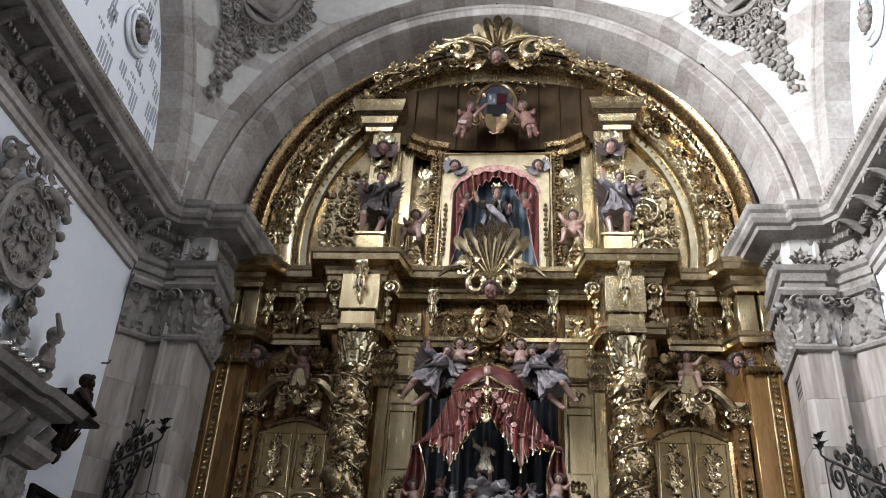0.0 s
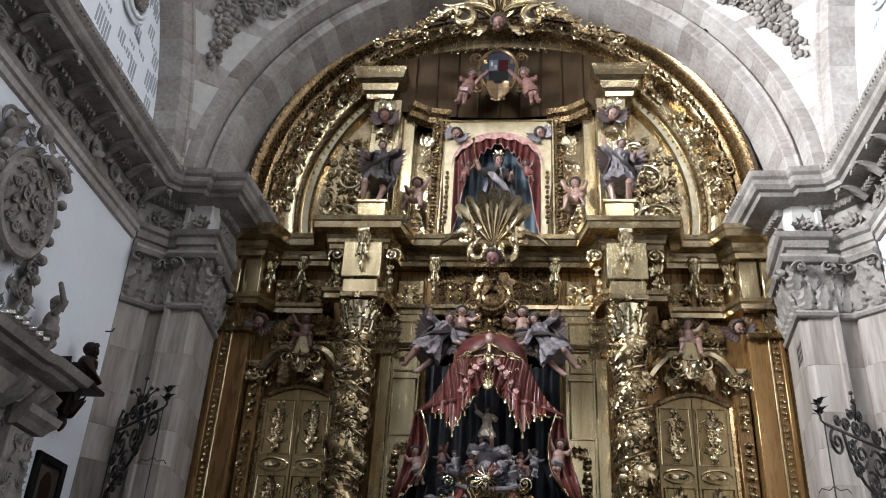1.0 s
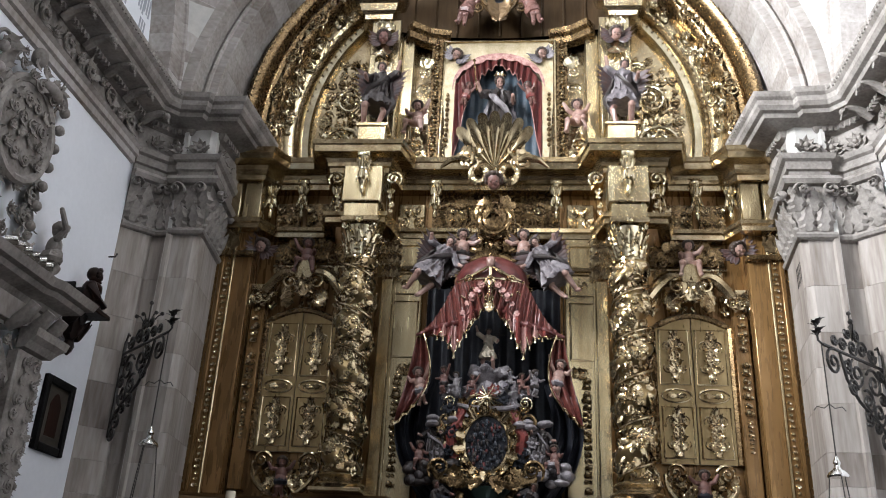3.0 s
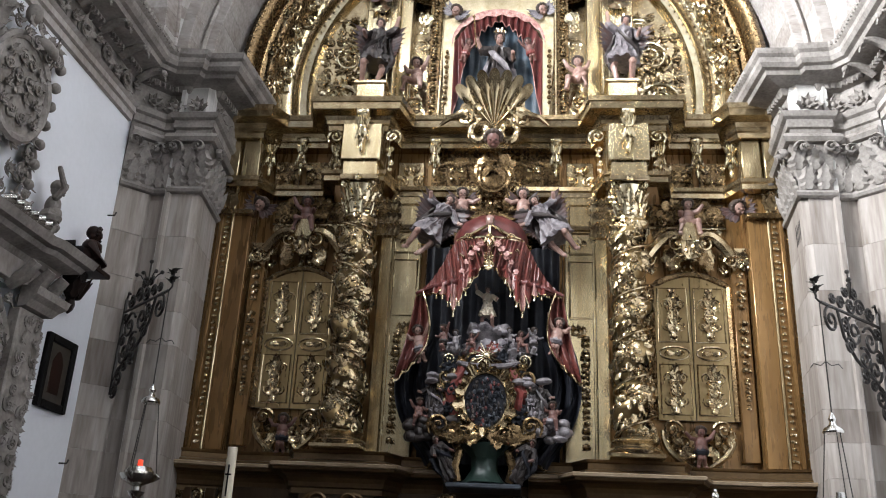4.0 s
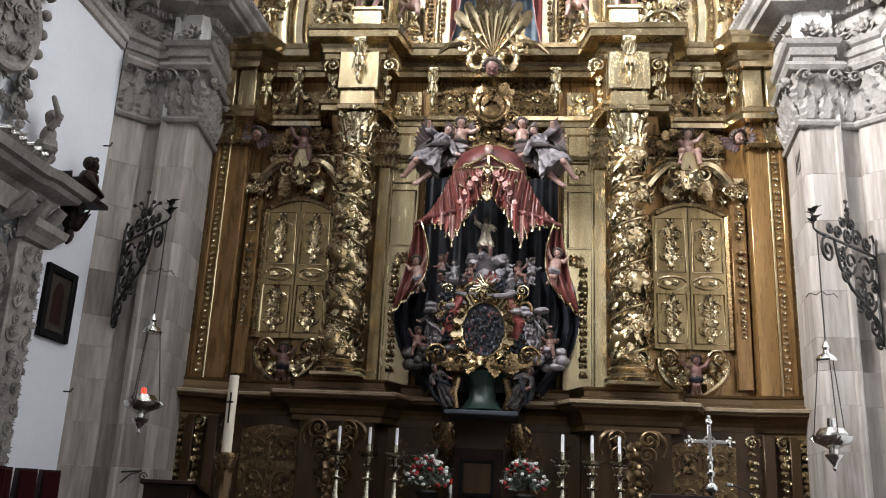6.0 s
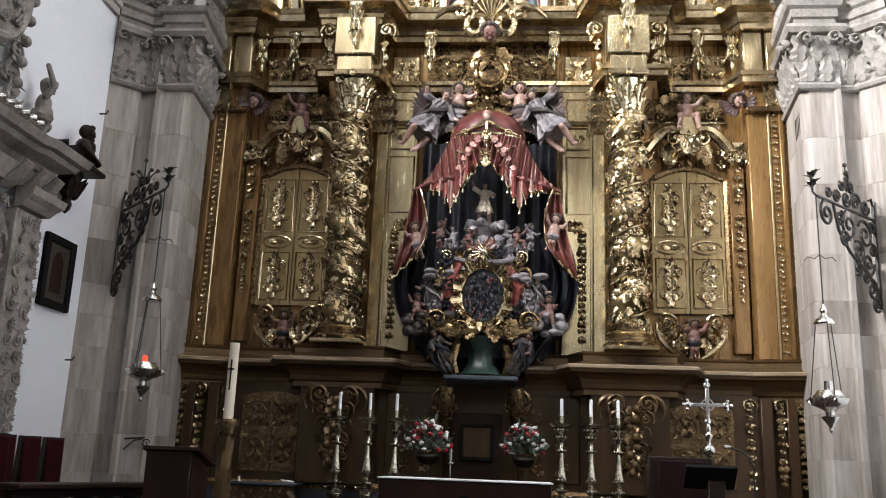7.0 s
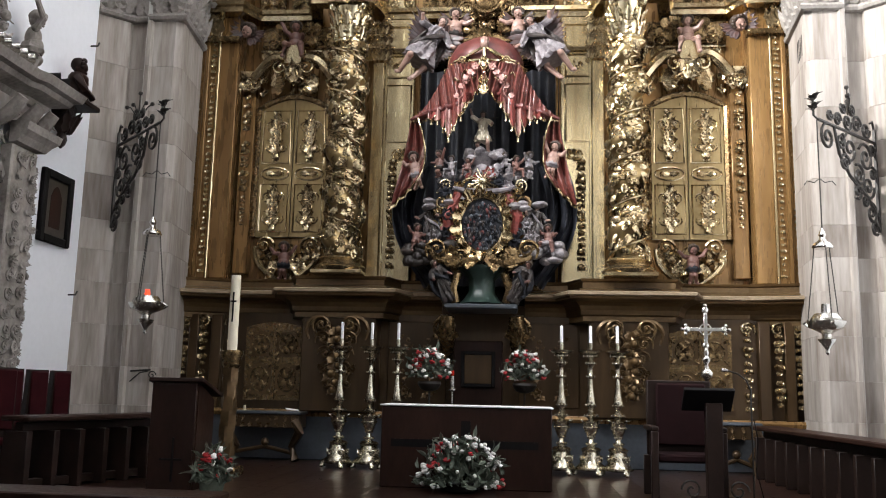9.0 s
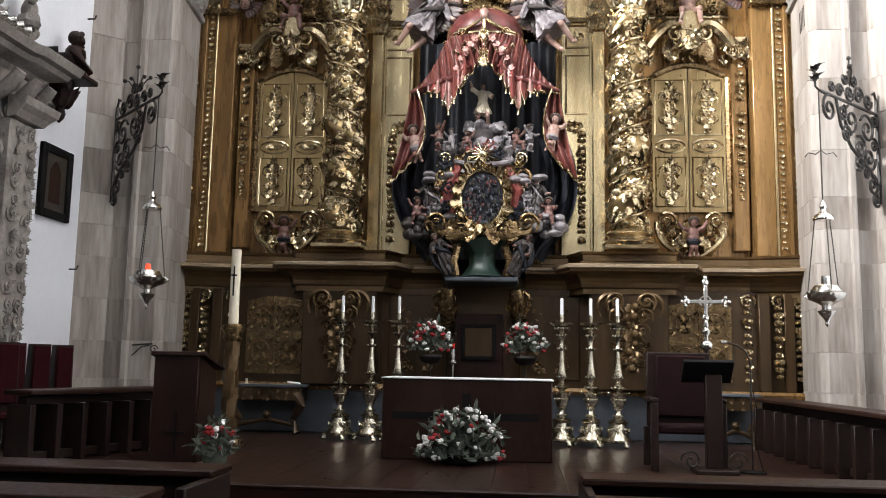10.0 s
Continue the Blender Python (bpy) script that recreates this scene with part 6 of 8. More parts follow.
g = Geo()
for k in range(40):
    x = r.uniform(-0.62, 0.62)
    g.add(ball((x, r.uniform(-0.15, 0.15), 1.86 + r.uniform(0, 0.2) * (1 - abs(x))), (r.uniform(0.05, 0.1), 0.07, r.uniform(0.04, 0.08)), 8, 6))
for k in range(18):
    g.add(ball((r.uniform(-0.24, 0.24), r.uniform(-0.15, 0.1), 2.14 + r.uniform(0, 0.12)), (0.09, 0.08, 0.06), 8, 6))
g.add(lathe([(0.2, 1.9), (0.12, 2.05), (0.2, 2.15)], 14))
rumple(g, (0,), 0.04, 14.0, 3.0)
part("clouds", g, ROBE, MON, "silvered carved clouds")
single("risen_figure_statue", robed(0.58, ((-0.30, -0.1, 1.02), (0.24, -0.14, 0.66)), 0, False, 0, 0, False, True, 0.2), [SKIN, HAIR, WING, ROBE_WHITE, ROBE_WHITE, GOLD], "small pale carved figure standing on clouds", "statue", at=Matrix.Translation((-0.02, 12.05, 5.0)))
single("thin_cross", Geo().add(tube([(0, 0, 0), (0, 0, 0.6)], 0.008, 6)).add(tube([(-0.07, 0, 0.5), (0.07, 0, 0.5)], 0.008, 6)), IRON, "thin dark staff cross beside the figure", "cross", at=Matrix.Translation((0.14, 12.1, 5.0)))
for k, (x, z, s, sit) in enumerate(((-0.62, 4.6, 0.42, False), (-0.45, 4.58, 0.36, True), (-0.22, 4.6, 0.3, True), (0.3, 4.66, 0.32, True), (0.46, 4.58, 0.36, True), (0.64, 4.58, 0.42, False))):
    single("cherub_statue", cherub(s, ((-0.3, -0.1, 0.8), (0.3, -0.15, 0.6)) if k % 2 else ((-0.2, -0.2, 0.5), (0.35, -0.1, 0.9)), sit, 0.3 * (k - 2.5)), [ROBE if k % 2 else SKIN_RED, HAIR, WING, ROBE_DARK], "small painted cherub on the silvered clouds", "statue", "cherubs on the clouds", at=Matrix.Translation((x, 12.0, z)))
for sx in (-1, 1):
    single("evangelist_statue", robed(0.62, ((-0.3, -0.15, 0.7), (0.26, -0.2, 0.62)), 0.0, False, sx * 0.4, sx * 0.15), [SKIN, HAIR, WING, ROBE_DARK, ROBE, GOLD], "carved robed figure seated beside the oval relief", "statue", "figures beside the relief", at=Matrix.Translation((sx * 0.68, 12.0, 3.62)))
    single("cherub_statue", cherub(0.46, ((-0.3, -0.1, 0.8), (0.3, -0.15, 0.6)), True, -sx * 0.4), [SKIN_RED, HAIR, WING, ROBE_DARK], "painted cherub on the cloud beside the relief", "statue", "cherubs beside the relief", at=Matrix.Translation((sx * 0.92, 11.98, 3.5)))
    g = Geo()
    for k in range(34):
        g.add(ball((r.uniform(-0.34, 0.36), r.uniform(-0.12, 0.15), r.uniform(-0.14, 0.14)), (r.uniform(0.06, 0.12), 0.09, r.uniform(0.05, 0.09)), 8, 6), 0)
    single("carved_cloud", g, ROBE_DARK if sx < 0 else ROBE, "silvered carved cloud beside the oval relief", "cloud", "clouds beside the relief", at=Matrix.Translation((sx * 0.74, 12.05, 3.52)))
    g = Geo()
    for k in range(12):
        g.add(ball((r.uniform(-0.2, 0.2), r.uniform(-0.1, 0.12), r.uniform(-0.06, 0.06)), (0.09, 0.08, 0.05), 8, 6), 0)
    single("carved_cloud", g, ROBE, "silvered carved cloud beside the oval relief", "cloud", "clouds beside the relief", at=Matrix.Translation((sx * 0.62, 12.0, 4.18)))
    single("crouching_figure_statue", robed(0.62, ((-0.2, -0.15, 0.6), (0.2, -0.2, 0.55)), 0, False, -sx * 0.5, sx * 0.5), [SKIN_RED, HAIR, WING, ROBE_DARK, NAVY, GOLD], "dark carved figure crouching beside the green foot", "statue", "figures at the foot", at=Matrix.Translation((sx * 0.42, 11.9, 2.83)))

# ---- upper storey ----
UPP = thing("altarpiece_attic", (0, 0, 0), "gilded arched upper storey of the altarpiece with carved rings", "altarpiece")
CZ = 9.42
part("ground", Geo().add(ring([(0.0, 0), (4.3, 0), (4.3, -0.3), (0.0, -0.3)], 0, CZ, 13.1, -0.2, math.pi + 0.2), 0, None, False), GOLD, UPP)
part("ground_foot", Geo().add(box(-4.2, 4.2, 13.088, 13.4, 8.6, 9.45)), GOLD, UPP)
A0, A1 = -0.19, math.pi + 0.19
for r0, r1, y0, dd, mat in ((4.16, 4.42, 12.6, 0.16, GOLD_DARK), (4.02, 4.16, 12.72, 0.05, GOLD_DARK), (3.86, 4.02, 12.78, 0.10, GOLD_DARK), (3.56, 3.86, 12.95, 0.02, GOLD_FLAT), (3.42, 3.56, 12.92, 0.10, GOLD)):
    pr = [(r0, -0.5), (r0, 0.0), (r0 + 0.03, dd * 0.6), ((r0 + r1) / 2, dd), (r1 - 0.03, dd * 0.6), (r1, 0.0), (r1, -0.5)]
    part("arch_ring", Geo().add(ring(pr, 0, CZ, y0, A0, A1, 72)), mat, UPP)
part("inner_ring", Geo().add(ring([(3.26, 0.0), (3.3, 0.05), (3.42, 0.05), (3.42, -0.2), (3.26, -0.2)], 0, CZ, 13.0, A0, A1, 72), 0, None, False), GOLD_BRIGHT, UPP)


def ring_carving(radius, y, size, step, kinds, mat, seed):
    g = Geo()
    r = random.Random(seed)
    n = int((A1 - A0) * radius / step)
    for i in range(n):
        w = A0 + (A1 - A0) * (i + 0.5) / n
        s2 = 1 if i % 2 else -1
        k = kinds[i // 2 % len(kinds)]
        motif(g, k, flat(radius * math.cos(w), y, CZ + radius * math.sin(w), math.pi / 2 - w + s2 * 1.15 + r.uniform(-0.12, 0.12), size * r.uniform(0.92, 1.08), 0, s2))
    part("ring_carving", g, mat, UPP)


ring_carving(4.29, 12.46, 0.075, 0.07, ("curl",), GOLD, 160)
ring_carving(3.94, 12.70, 0.15, 0.13, ("curl", "curl", "scroll"), GOLD, 161)
ring_carving(3.49, 12.82, 0.075, 0.075, ("curl",), GOLD, 162)
for w in (0.12, 0.42, 0.78, math.pi - 0.12, math.pi - 0.42, math.pi - 0.78):
    g = Geo()
    for q in range(9):
        ww = w + (q - 4) * 0.034
        rr = 3.71 + 0.05 * math.sin(q * 2.1)
        motif(g, ("curl", "scroll", "leaf", "flower")[q % 4], flat(rr * math.cos(ww), 12.9, CZ + rr * math.sin(ww), math.pi / 2 - ww + q, 0.14 if q % 4 else 0.18, 0, 1 if q % 2 else -1))
    part("leaf_ornament", g, GOLD_BRIGHT, UPP)

for sx in (-1, 1):
    # scrollwork field beside the pilaster
    g = Geo()
    for x, z, s in ((2.74, 9.2, 0.42), (2.6, 10.08, 0.34), (3.14, 8.82, 0.14), (2.42, 10.68, 0.2), (3.1, 9.68, 0.12)):
        rinceau(g, sx * x, 13.04, z, s, sx * 3.6, sx)
    part("scrollwork", g, GOLD_BRIGHT, UPP)
    g = Geo()
    foliage_panel(g, *sorted((sx * 2.3, sx * 3.35)), 8.72, 11.0, 13.08, 0.2, 170, False, lambda x, z: math.hypot(x, z - CZ) < 3.2)
    part("scrollwork_leaves", g, GOLD, UPP)
    # pilaster with its broken cornice
    a, b = sorted((sx * 1.72, sx * 2.24))
    pil = part("upper_pilaster", Geo().add(box(a, b, 12.45, 13.1, 8.65, 11.42, 0.015)), GOLD_FLAT, UPP)
    part("pilaster_field", Geo().add(box(a + 0.1, b - 0.1, 12.42, 12.46, 8.9, 11.3, 0.01)), GOLD_BRIGHT, pil)
    ca, cb = (a - 0.08, b - 0.22) if sx < 0 else (a + 0.22, b + 0.08)
    cp = [(ca, 13.1), (ca, 12.45), (cb, 12.45), (cb, 13.1)]
    part("pilaster_cornice", Geo().add(sweep([(-0.1, 11.40), (0.05, 11.41), (0.06, 11.5), (0.12, 11.55), (0.15, 11.68), (0.24, 11.74), (0.27, 11.84), (0.30, 11.95), (-0.1, 11.97)], cp), 0, None, False), GOLD, pil)
    a2, b2 = sorted((sx * 1.5, sx * 1.72))
    part("side_pilaster", Geo().add(box(a2, b2, 12.75, 13.1, 8.65, 11.3, 0.012)), GOLD_FLAT, UPP)
    part("side_cornice", Geo().add(sweep([(-0.1, 11.15), (0.06, 11.17), (0.08, 11.28), (0.16, 11.32), (0.18, 11.42), (-0.1, 11.44)], [(sx * 1.62, 12.62), (sx * 1.3, 12.85), (sx * 0.9, 12.95)] if sx < 0 else [(0.9, 12.95), (1.3, 12.85), (1.62, 12.62)]), 0, None, False), GOLD_DARK, UPP)
    single("statue_pedestal", Geo().add(box(-0.23, 0.23, -0.2, 0.3, 0, 0.3, 0.015)).add(box(-0.26, 0.26, -0.23, 0.3, 0.27, 0.33, 0.01)), GOLD_FLAT, "plain gilded pedestal on the cornice", "pedestal", "angel pedestals", at=Matrix.Translation((sx * 1.98, 12.15, 8.66)))
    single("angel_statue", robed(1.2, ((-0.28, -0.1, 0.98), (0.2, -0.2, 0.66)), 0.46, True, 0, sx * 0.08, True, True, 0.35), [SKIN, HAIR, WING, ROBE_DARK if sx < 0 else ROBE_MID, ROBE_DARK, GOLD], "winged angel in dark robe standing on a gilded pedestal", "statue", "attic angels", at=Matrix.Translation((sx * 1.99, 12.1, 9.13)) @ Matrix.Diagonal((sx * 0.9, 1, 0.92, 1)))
    # darker flesh on the left head only
    single("cherub_head_relief", cherub_head(0.5), [SKIN_RED if sx < 0 else SKIN, HAIR, WING], "winged cherub head at the top of the pilaster", "statue", "winged cherub heads", at=Matrix.Translation((sx * 1.99, 12.4, 10.95)))
    g = Geo()
    spray(g, sx * 1.99, 12.4, 11.15, 0.24, 0, 5, 1.0)
    spray(g, sx * 1.99, 12.4, 10.72, 0.26, math.pi, 5, 0.9)
    part("pilaster_spray", g, GOLD_BRIGHT, pil)
    # carved strip, rosette and cherub beside the picture
    part("strip_ground", Geo().add(box(*sorted((sx * 1.0, sx * 1.2)), 12.85, 13.1, 8.66, 11.4, 0.01)), GOLD_DARK, UPP)
    g = Geo()
    garland(g, sx * 1.1, 12.85, 8.72, 11.3, 0.11, 180, 0, 0.75)
    part("strip_carving", g, GOLD, UPP)
    g = Geo()
    motif(g, "scroll", flat(sx * 1.37, 12.75, 8.98, 0, 0.17, 0, sx))
    for q in range(9):
        w = TAU * q / 9
        motif(g, "curl", flat(sx * 1.37 + 0.12 * math.sin(w), 12.8, 8.98 + 0.15 * math.cos(w), w, 0.17))
    motif(g, "flower", flat(sx * 1.37, 12.7, 8.98, 0, 0.12))
    single("carved_rosette", g, GOLD, "gilded carved rosette scroll beside the upper picture", "rosette", "attic rosettes")
    single("cherub_statue", cherub(0.78, ((-0.26, -0.1, 0.72), (0.3, -0.1, 0.85)), True, 0.3 * sx), [SKIN, HAIR, WING, ROBE], "painted cherub sitting on a gilded rosette", "statue", "attic cherubs", at=Matrix.Translation((sx * 1.36, 12.72, 9.16)) @ Matrix.Diagonal((-sx, 1, 1, 1)))
    g = Geo()
    motif(g, "scroll", flat(sx * 1.28, 12.78, 10.15, 0, 0.13, 0, sx))
    motif(g, "scroll", flat(sx * 1.28, 12.78, 10.5, math.pi, 0.1, 0, -sx))
    spray(g, sx * 1.3, 12.8, 10.6, 0.3, 0.3 * sx, 3, 0.5)
    part("strip_volute", g, GOLD_BRIGHT, UPP)

# picture niche with the crowned figure
NIC = thing("picture_niche", (0, 12.9, 8.5), "white-gold framed arched niche with red curtains and a crowned figure", "niche")
# frame slab with the arched opening cut out of it, as a ring of quads
inner_pts = [(-0.76, 0.12), (0.76, 0.12), (0.76, 1.75)] + [(0.76 * math.cos(math.pi * i / 16), 1.75 + 0.62 * math.sin(math.pi * i / 16)) for i in range(1, 16)] + [(-0.76, 1.75)]


def to_rect(p):
    x, z = p
    cx, cz = 0.0, 1.25
    dx, dz = x - cx, z - cz
    s = min(0.98 / max(abs(dx), 1e-6), (1.43 if dz > 0 else 1.25) / max(abs(dz), 1e-6))
    return cx + dx * s, cz + dz * s


outer_pts = [to_rect(p) for p in inner_pts]
k = len(inner_pts)
v = [(x, -0.1, z) for x, z in inner_pts] + [(x, -0.1, z) for x, z in outer_pts] + [(x, 0.16, z) for x, z in inner_pts] + [(x, 0.1, z) for x, z in outer_pts]
f = []
for i in range(k):
    j = (i + 1) % k
    f += [(i, k + i, k + j, j), (2 * k + i, i, j, 2 * k + j), (k + i, 3 * k + i, 3 * k + j, k + j)]
PALE = material("pale_gilding", (0.70, 0.60, 0.42), 0.35, 0.6, other=(0.42, 0.33, 0.18), scale=6, fine=40, bump=0.25)
part("frame", Geo().add((v, f), 0, None, False), PALE, NIC, "pale gilded frame")
part("frame_edge", Geo().add(tube([(x, -0.11, z) for x, z in [(-0.97, 0.0), (-0.97, 2.67), (0.97, 2.67), (0.97, 0.0)]], 0.035, 6)), GOLD, NIC)
part("backboard", Geo().add(cloth(lambda u, v: (-0.8 + 1.6 * u, 0.17 + 0.015 * math.sin(u * 60), 2.45 - 2.4 * v), 60, 4)), BLUE, NIC, "blue painted pleated backcloth")
for s2 in (-1, 1):
    def drape(u, v, s2=s2):
        top = 2.36 - 0.6 * u ** 2.2
        ln = 0.18 + 0.34 * u + 1.0 * max(0, u - 0.72) / 0.28
        xx = 0.02 + 0.74 * u ** 0.85
        return s2 * (xx - 0.1 * v * u * (1 - max(0, u - 0.7) * 3)), -0.08 - 0.05 * math.sin(u * 40) * (0.4 + v), top - ln * v - 0.03 * abs(math.sin(u * 24)) * v

    part("curtain", Geo().add(cloth(drape, 44, 8)), RED_DULL, NIC, "red carved curtain of the niche")
    part("curtain_fringe", hem(drape, 1.0, 44, 0.009), PINK, NIC)
    single("cherub_head_relief", cherub_head(0.42), [SKIN, HAIR, ROBE], "grey-winged cherub head in the frame's corner", "statue", "spandrel cherubs", at=Matrix.Translation((s2 * 0.74, 12.8, 10.86)) @ Euler((0, s2 * -0.5, 0)).to_matrix().to_4x4())
    single("cherub_statue", cherub(0.5, ((-0.25, -0.1, 0.8), (0.3, -0.1, 0.9))), [SKIN_RED, HAIR, WING, RED], "small cherub holding the niche curtain", "statue", "niche cherubs", at=Matrix.Translation((s2 * 0.6, 12.78, 9.85)) @ Euler((0, -s2 * 0.25, 0)).to_matrix().to_4x4() @ Matrix.Diagonal((-s2, 1, 1, 1)))
    g = Geo()
    for q in range(11):
        g.add(ball((s2 * 0.87, -0.13, 0.55 + 0.1 * q), (0.03 + 0.014 * (q % 2), 0.03, 0.04), 6, 5))
    part("bead_drop", g, GOLD_DARK, NIC)
part("lambrequin", Geo().add(cloth(lambda u, v: (0.8 * math.cos(math.pi * (1 - u)), -0.12, 1.76 + 0.66 * math.sin(math.pi * u) - v * (0.1 + 0.05 * abs(math.sin(u * 30)))), 60, 4)), PINK, NIC, "rose lambrequin with a scalloped edge")
single("crowned_figure_statue", robed(1.5, ((-0.3, -0.15, 0.82), (0.2, -0.2, 0.62)), 0, True, 0, 0), [SKIN, HAIR, WING, ROBE_DARK, ROBE, GOLD_BRIGHT], "crowned carved figure in armour and a pale cloak", "statue", at=Matrix.Translation((0.02, 12.8, 8.92)) @ Matrix.Diagonal((0.8, 1, 1, 1)))
single("sceptre", Geo().add(tube([(0, 0, 0), (-0.06, 0, 0.62)], 0.014, 6)).add(ball((-0.06, 0, 0.63), 0.03)), GOLD_DARK, "thin tarnished gold sceptre in the figure's hand", "sceptre", at=Matrix.Translation((-0.36, 12.62, 10.03)))

# arms above the niche and the concave hood
g = Geo().add(cloth(lambda u, v: (-1.9 + 3.8 * u, 12.5 + 0.36 * math.sin(math.pi * u) ** 0.5, 11.3 + v * (CZ + math.sqrt(3.55 ** 2 - (3.8 * u - 1.9) ** 2) - 11.3)), 36, 6))
part("hood", g, HOODWOOD, UPP, "brown concave wooden hood, darkened like a shaded recess")
for q in range(-4, 5):
    uu = 0.5 + 0.1 * q
    xx = -1.9 + 3.8 * uu
    yy = 12.485 + 0.36 * math.sin(math.pi * uu) ** 0.5
    part("hood_rib", Geo().add(tube([(xx, yy, 11.32), (xx, yy, CZ + math.sqrt(3.5 ** 2 - xx ** 2))], 0.022, 6)), HOODWOOD, UPP)
ARM = thing("coat_of_arms", (0, 12.35, 11.92), "carved shield of arms with quartered field in a scrolled frame", "shield")
sh = [(0.32 * math.cos(TAU * i / 24) * (1 if math.sin(TAU * i / 24) > 0 else 0.92), 0.44 * math.sin(TAU * i / 24)) for i in range(24)]
part("field", Geo().add(prism(sh, -0.05, 0.05), 0, None, False), NAVY, ARM)
part("quarter", Geo().add(box(-0.17, -0.006, -0.065, -0.04, 0.0, 0.25, 0.008)), BLUEGREY, ARM, "grey heraldic quarter")
part("quarter", Geo().add(box(0.006, 0.17, -0.065, -0.04, 0.0, 0.25, 0.008)), VELVET, ARM, "red heraldic quarter")
part("quarter", Geo().add(box(-0.17, 0.17, -0.065, -0.04, -0.26, -0.012, 0.008)), BLACK, ARM, "dark heraldic quarter")
for x, z in ((-0.12, 0.14), (-0.05, 0.06)):
    part("charge", Geo().add(box(x - 0.02, x + 0.02, -0.075, -0.06, z - 0.04, z + 0.06, 0.006)), ROBE, ARM)
g = Geo().add(tube([(x * 1.1, -0.04, z * 1.1) for x, z in sh + sh[:1]], 0.045, 7))
for s2 in (-1, 1):
    motif(g, "scroll", flat(s2 * 0.4, 0, 0.34, 0, 0.12, 0, s2))
    motif(g, "scroll", flat(s2 * 0.36, 0, -0.34, math.pi, 0.12, 0, -s2))
    for q in range(4):
        motif(g, "leaf", flat(s2 * 0.12, -0.02, -0.55, s2 * (1.0 + 0.3 * q), 0.5 - 0.06 * q))
    motif(g, "leaf", flat(s2 * 0.36, 0, 0.1, s2 * 0.8, 0.26))
part("shield_frame", g, LEDGE, ARM)
for sx in (-1, 1):
    single("cherub_statue", cherub(0.85, ((-0.2, -0.1, 0.6), (0.28, -0.05, 0.95)), False, 0, False), [SKIN_RED, HAIR, WING, SKIN_RED], "painted cherub supporting the shield of arms", "statue", "shield cherubs", at=Matrix.Translation((sx * 0.66, 12.35, 11.22)) @ Euler((0, -sx * 0.3, 0)).to_matrix().to_4x4() @ Matrix.Diagonal((-sx, 1, 1, 1)))

# crest of the arch: shell, volutes and leaf swags
CR = thing("arch_crest", (0, 12.2, 12.55), "gilded crest of shell, volutes and leaf swags under the arch", "crest")
part("shell", Geo().add(shell(0.64, 7, 0.26, 1.25), 0, Matrix.Translation((0, -0.05, 0.40)) @ Euler((0.55, 0, 0)).to_matrix().to_4x4()), GOLD, CR)
part("cherub_face", head_only(0.14, (0, -0.42, 0.02)), [SKIN_RED, HAIR], CR, "dark painted cherub face")
for sx in (-1, 1):
    g = Geo()
    # C-scroll with an acanthus skin
    cs = [(sx * (0.66 + (0.29 - 0.009 * q) * math.sin(0.9 - 0.26 * q)), -0.36 - 0.006 * q, 0.16 + (0.33 - 0.011 * q) * math.cos(0.9 - 0.26 * q)) for q in range(25)]
    g.add(tube(cs, [0.03 + 0.062 * math.sin(math.pi * min(1, q / 22)) for q in range(25)], 10))
    g.add(ball(cs[-1], 0.085, 8, 6))
    g.add(tube([(sx * x, -0.36, z) for x, z in ((0.08, 0.36), (0.2, 0.46), (0.36, 0.52), (0.56, 0.55), (0.84, 0.5), (1.02, 0.56))], [0.05, 0.07, 0.075, 0.08, 0.06, 0.02], 9))
    motif(g, "leaf", flat(sx * 0.48, -0.36, -0.12, sx * 1.75, 0.42, 0.15))
    motif(g, "leaf", flat(sx * 0.62, -0.34, -0.06, sx * 2.0, 0.32, 0.15))
    part("volute", g, GOLD, CR)
    g = Geo()
    stem = [Vector((sx * (0.92 + 1.2 * u), -0.38 - 0.05 * math.sin(8 * u), 0.20 - 0.66 * u ** 1.25 + 0.05 * math.sin(9 * u))) for u in [q / 30 for q in range(31)]]
    g.add(tube(stem, [0.085 - 0.05 * q / 30 for q in range(31)], 8))
    for q in range(0, 28, 3):
        p, d = stem[q], stem[q + 2] - stem[q]
        a = math.atan2(d.x, d.z)
        for s2, k in ((1, 0.32), (-1, 0.28)):
            g.add(LEAF_LOW, 0, flat(p.x, p.y - 0.06, p.z, a + s2 * 0.42, k - 0.005 * q, 0.15, s2))
        if q % 6 == 0:
            g.add(SCROLL_B, 0, flat(p.x, p.y - 0.08, p.z + 0.07, a, 0.11, 0.15, sx))
    g.add(scroll(1, 1.3, 0.22, 20, 7, 0.3, 0.3), 0, flat(stem[-1].x, stem[-1].y, stem[-1].z, 1.0 * sx, 0.13, 0.2, sx))
    part("leaf_swag", g, GOLD, CR)


# ---- the side wall: carved doorway, shelf, arms, picture ----
def on_left(y, z, out=0.0):
    """A pose on the left wall: local x runs along the wall, local -y points into the room."""
    return Matrix.Translation((-WALL_X + out, y, z)) @ Euler((0, 0, math.pi / 2)).to_matrix().to_4x4()


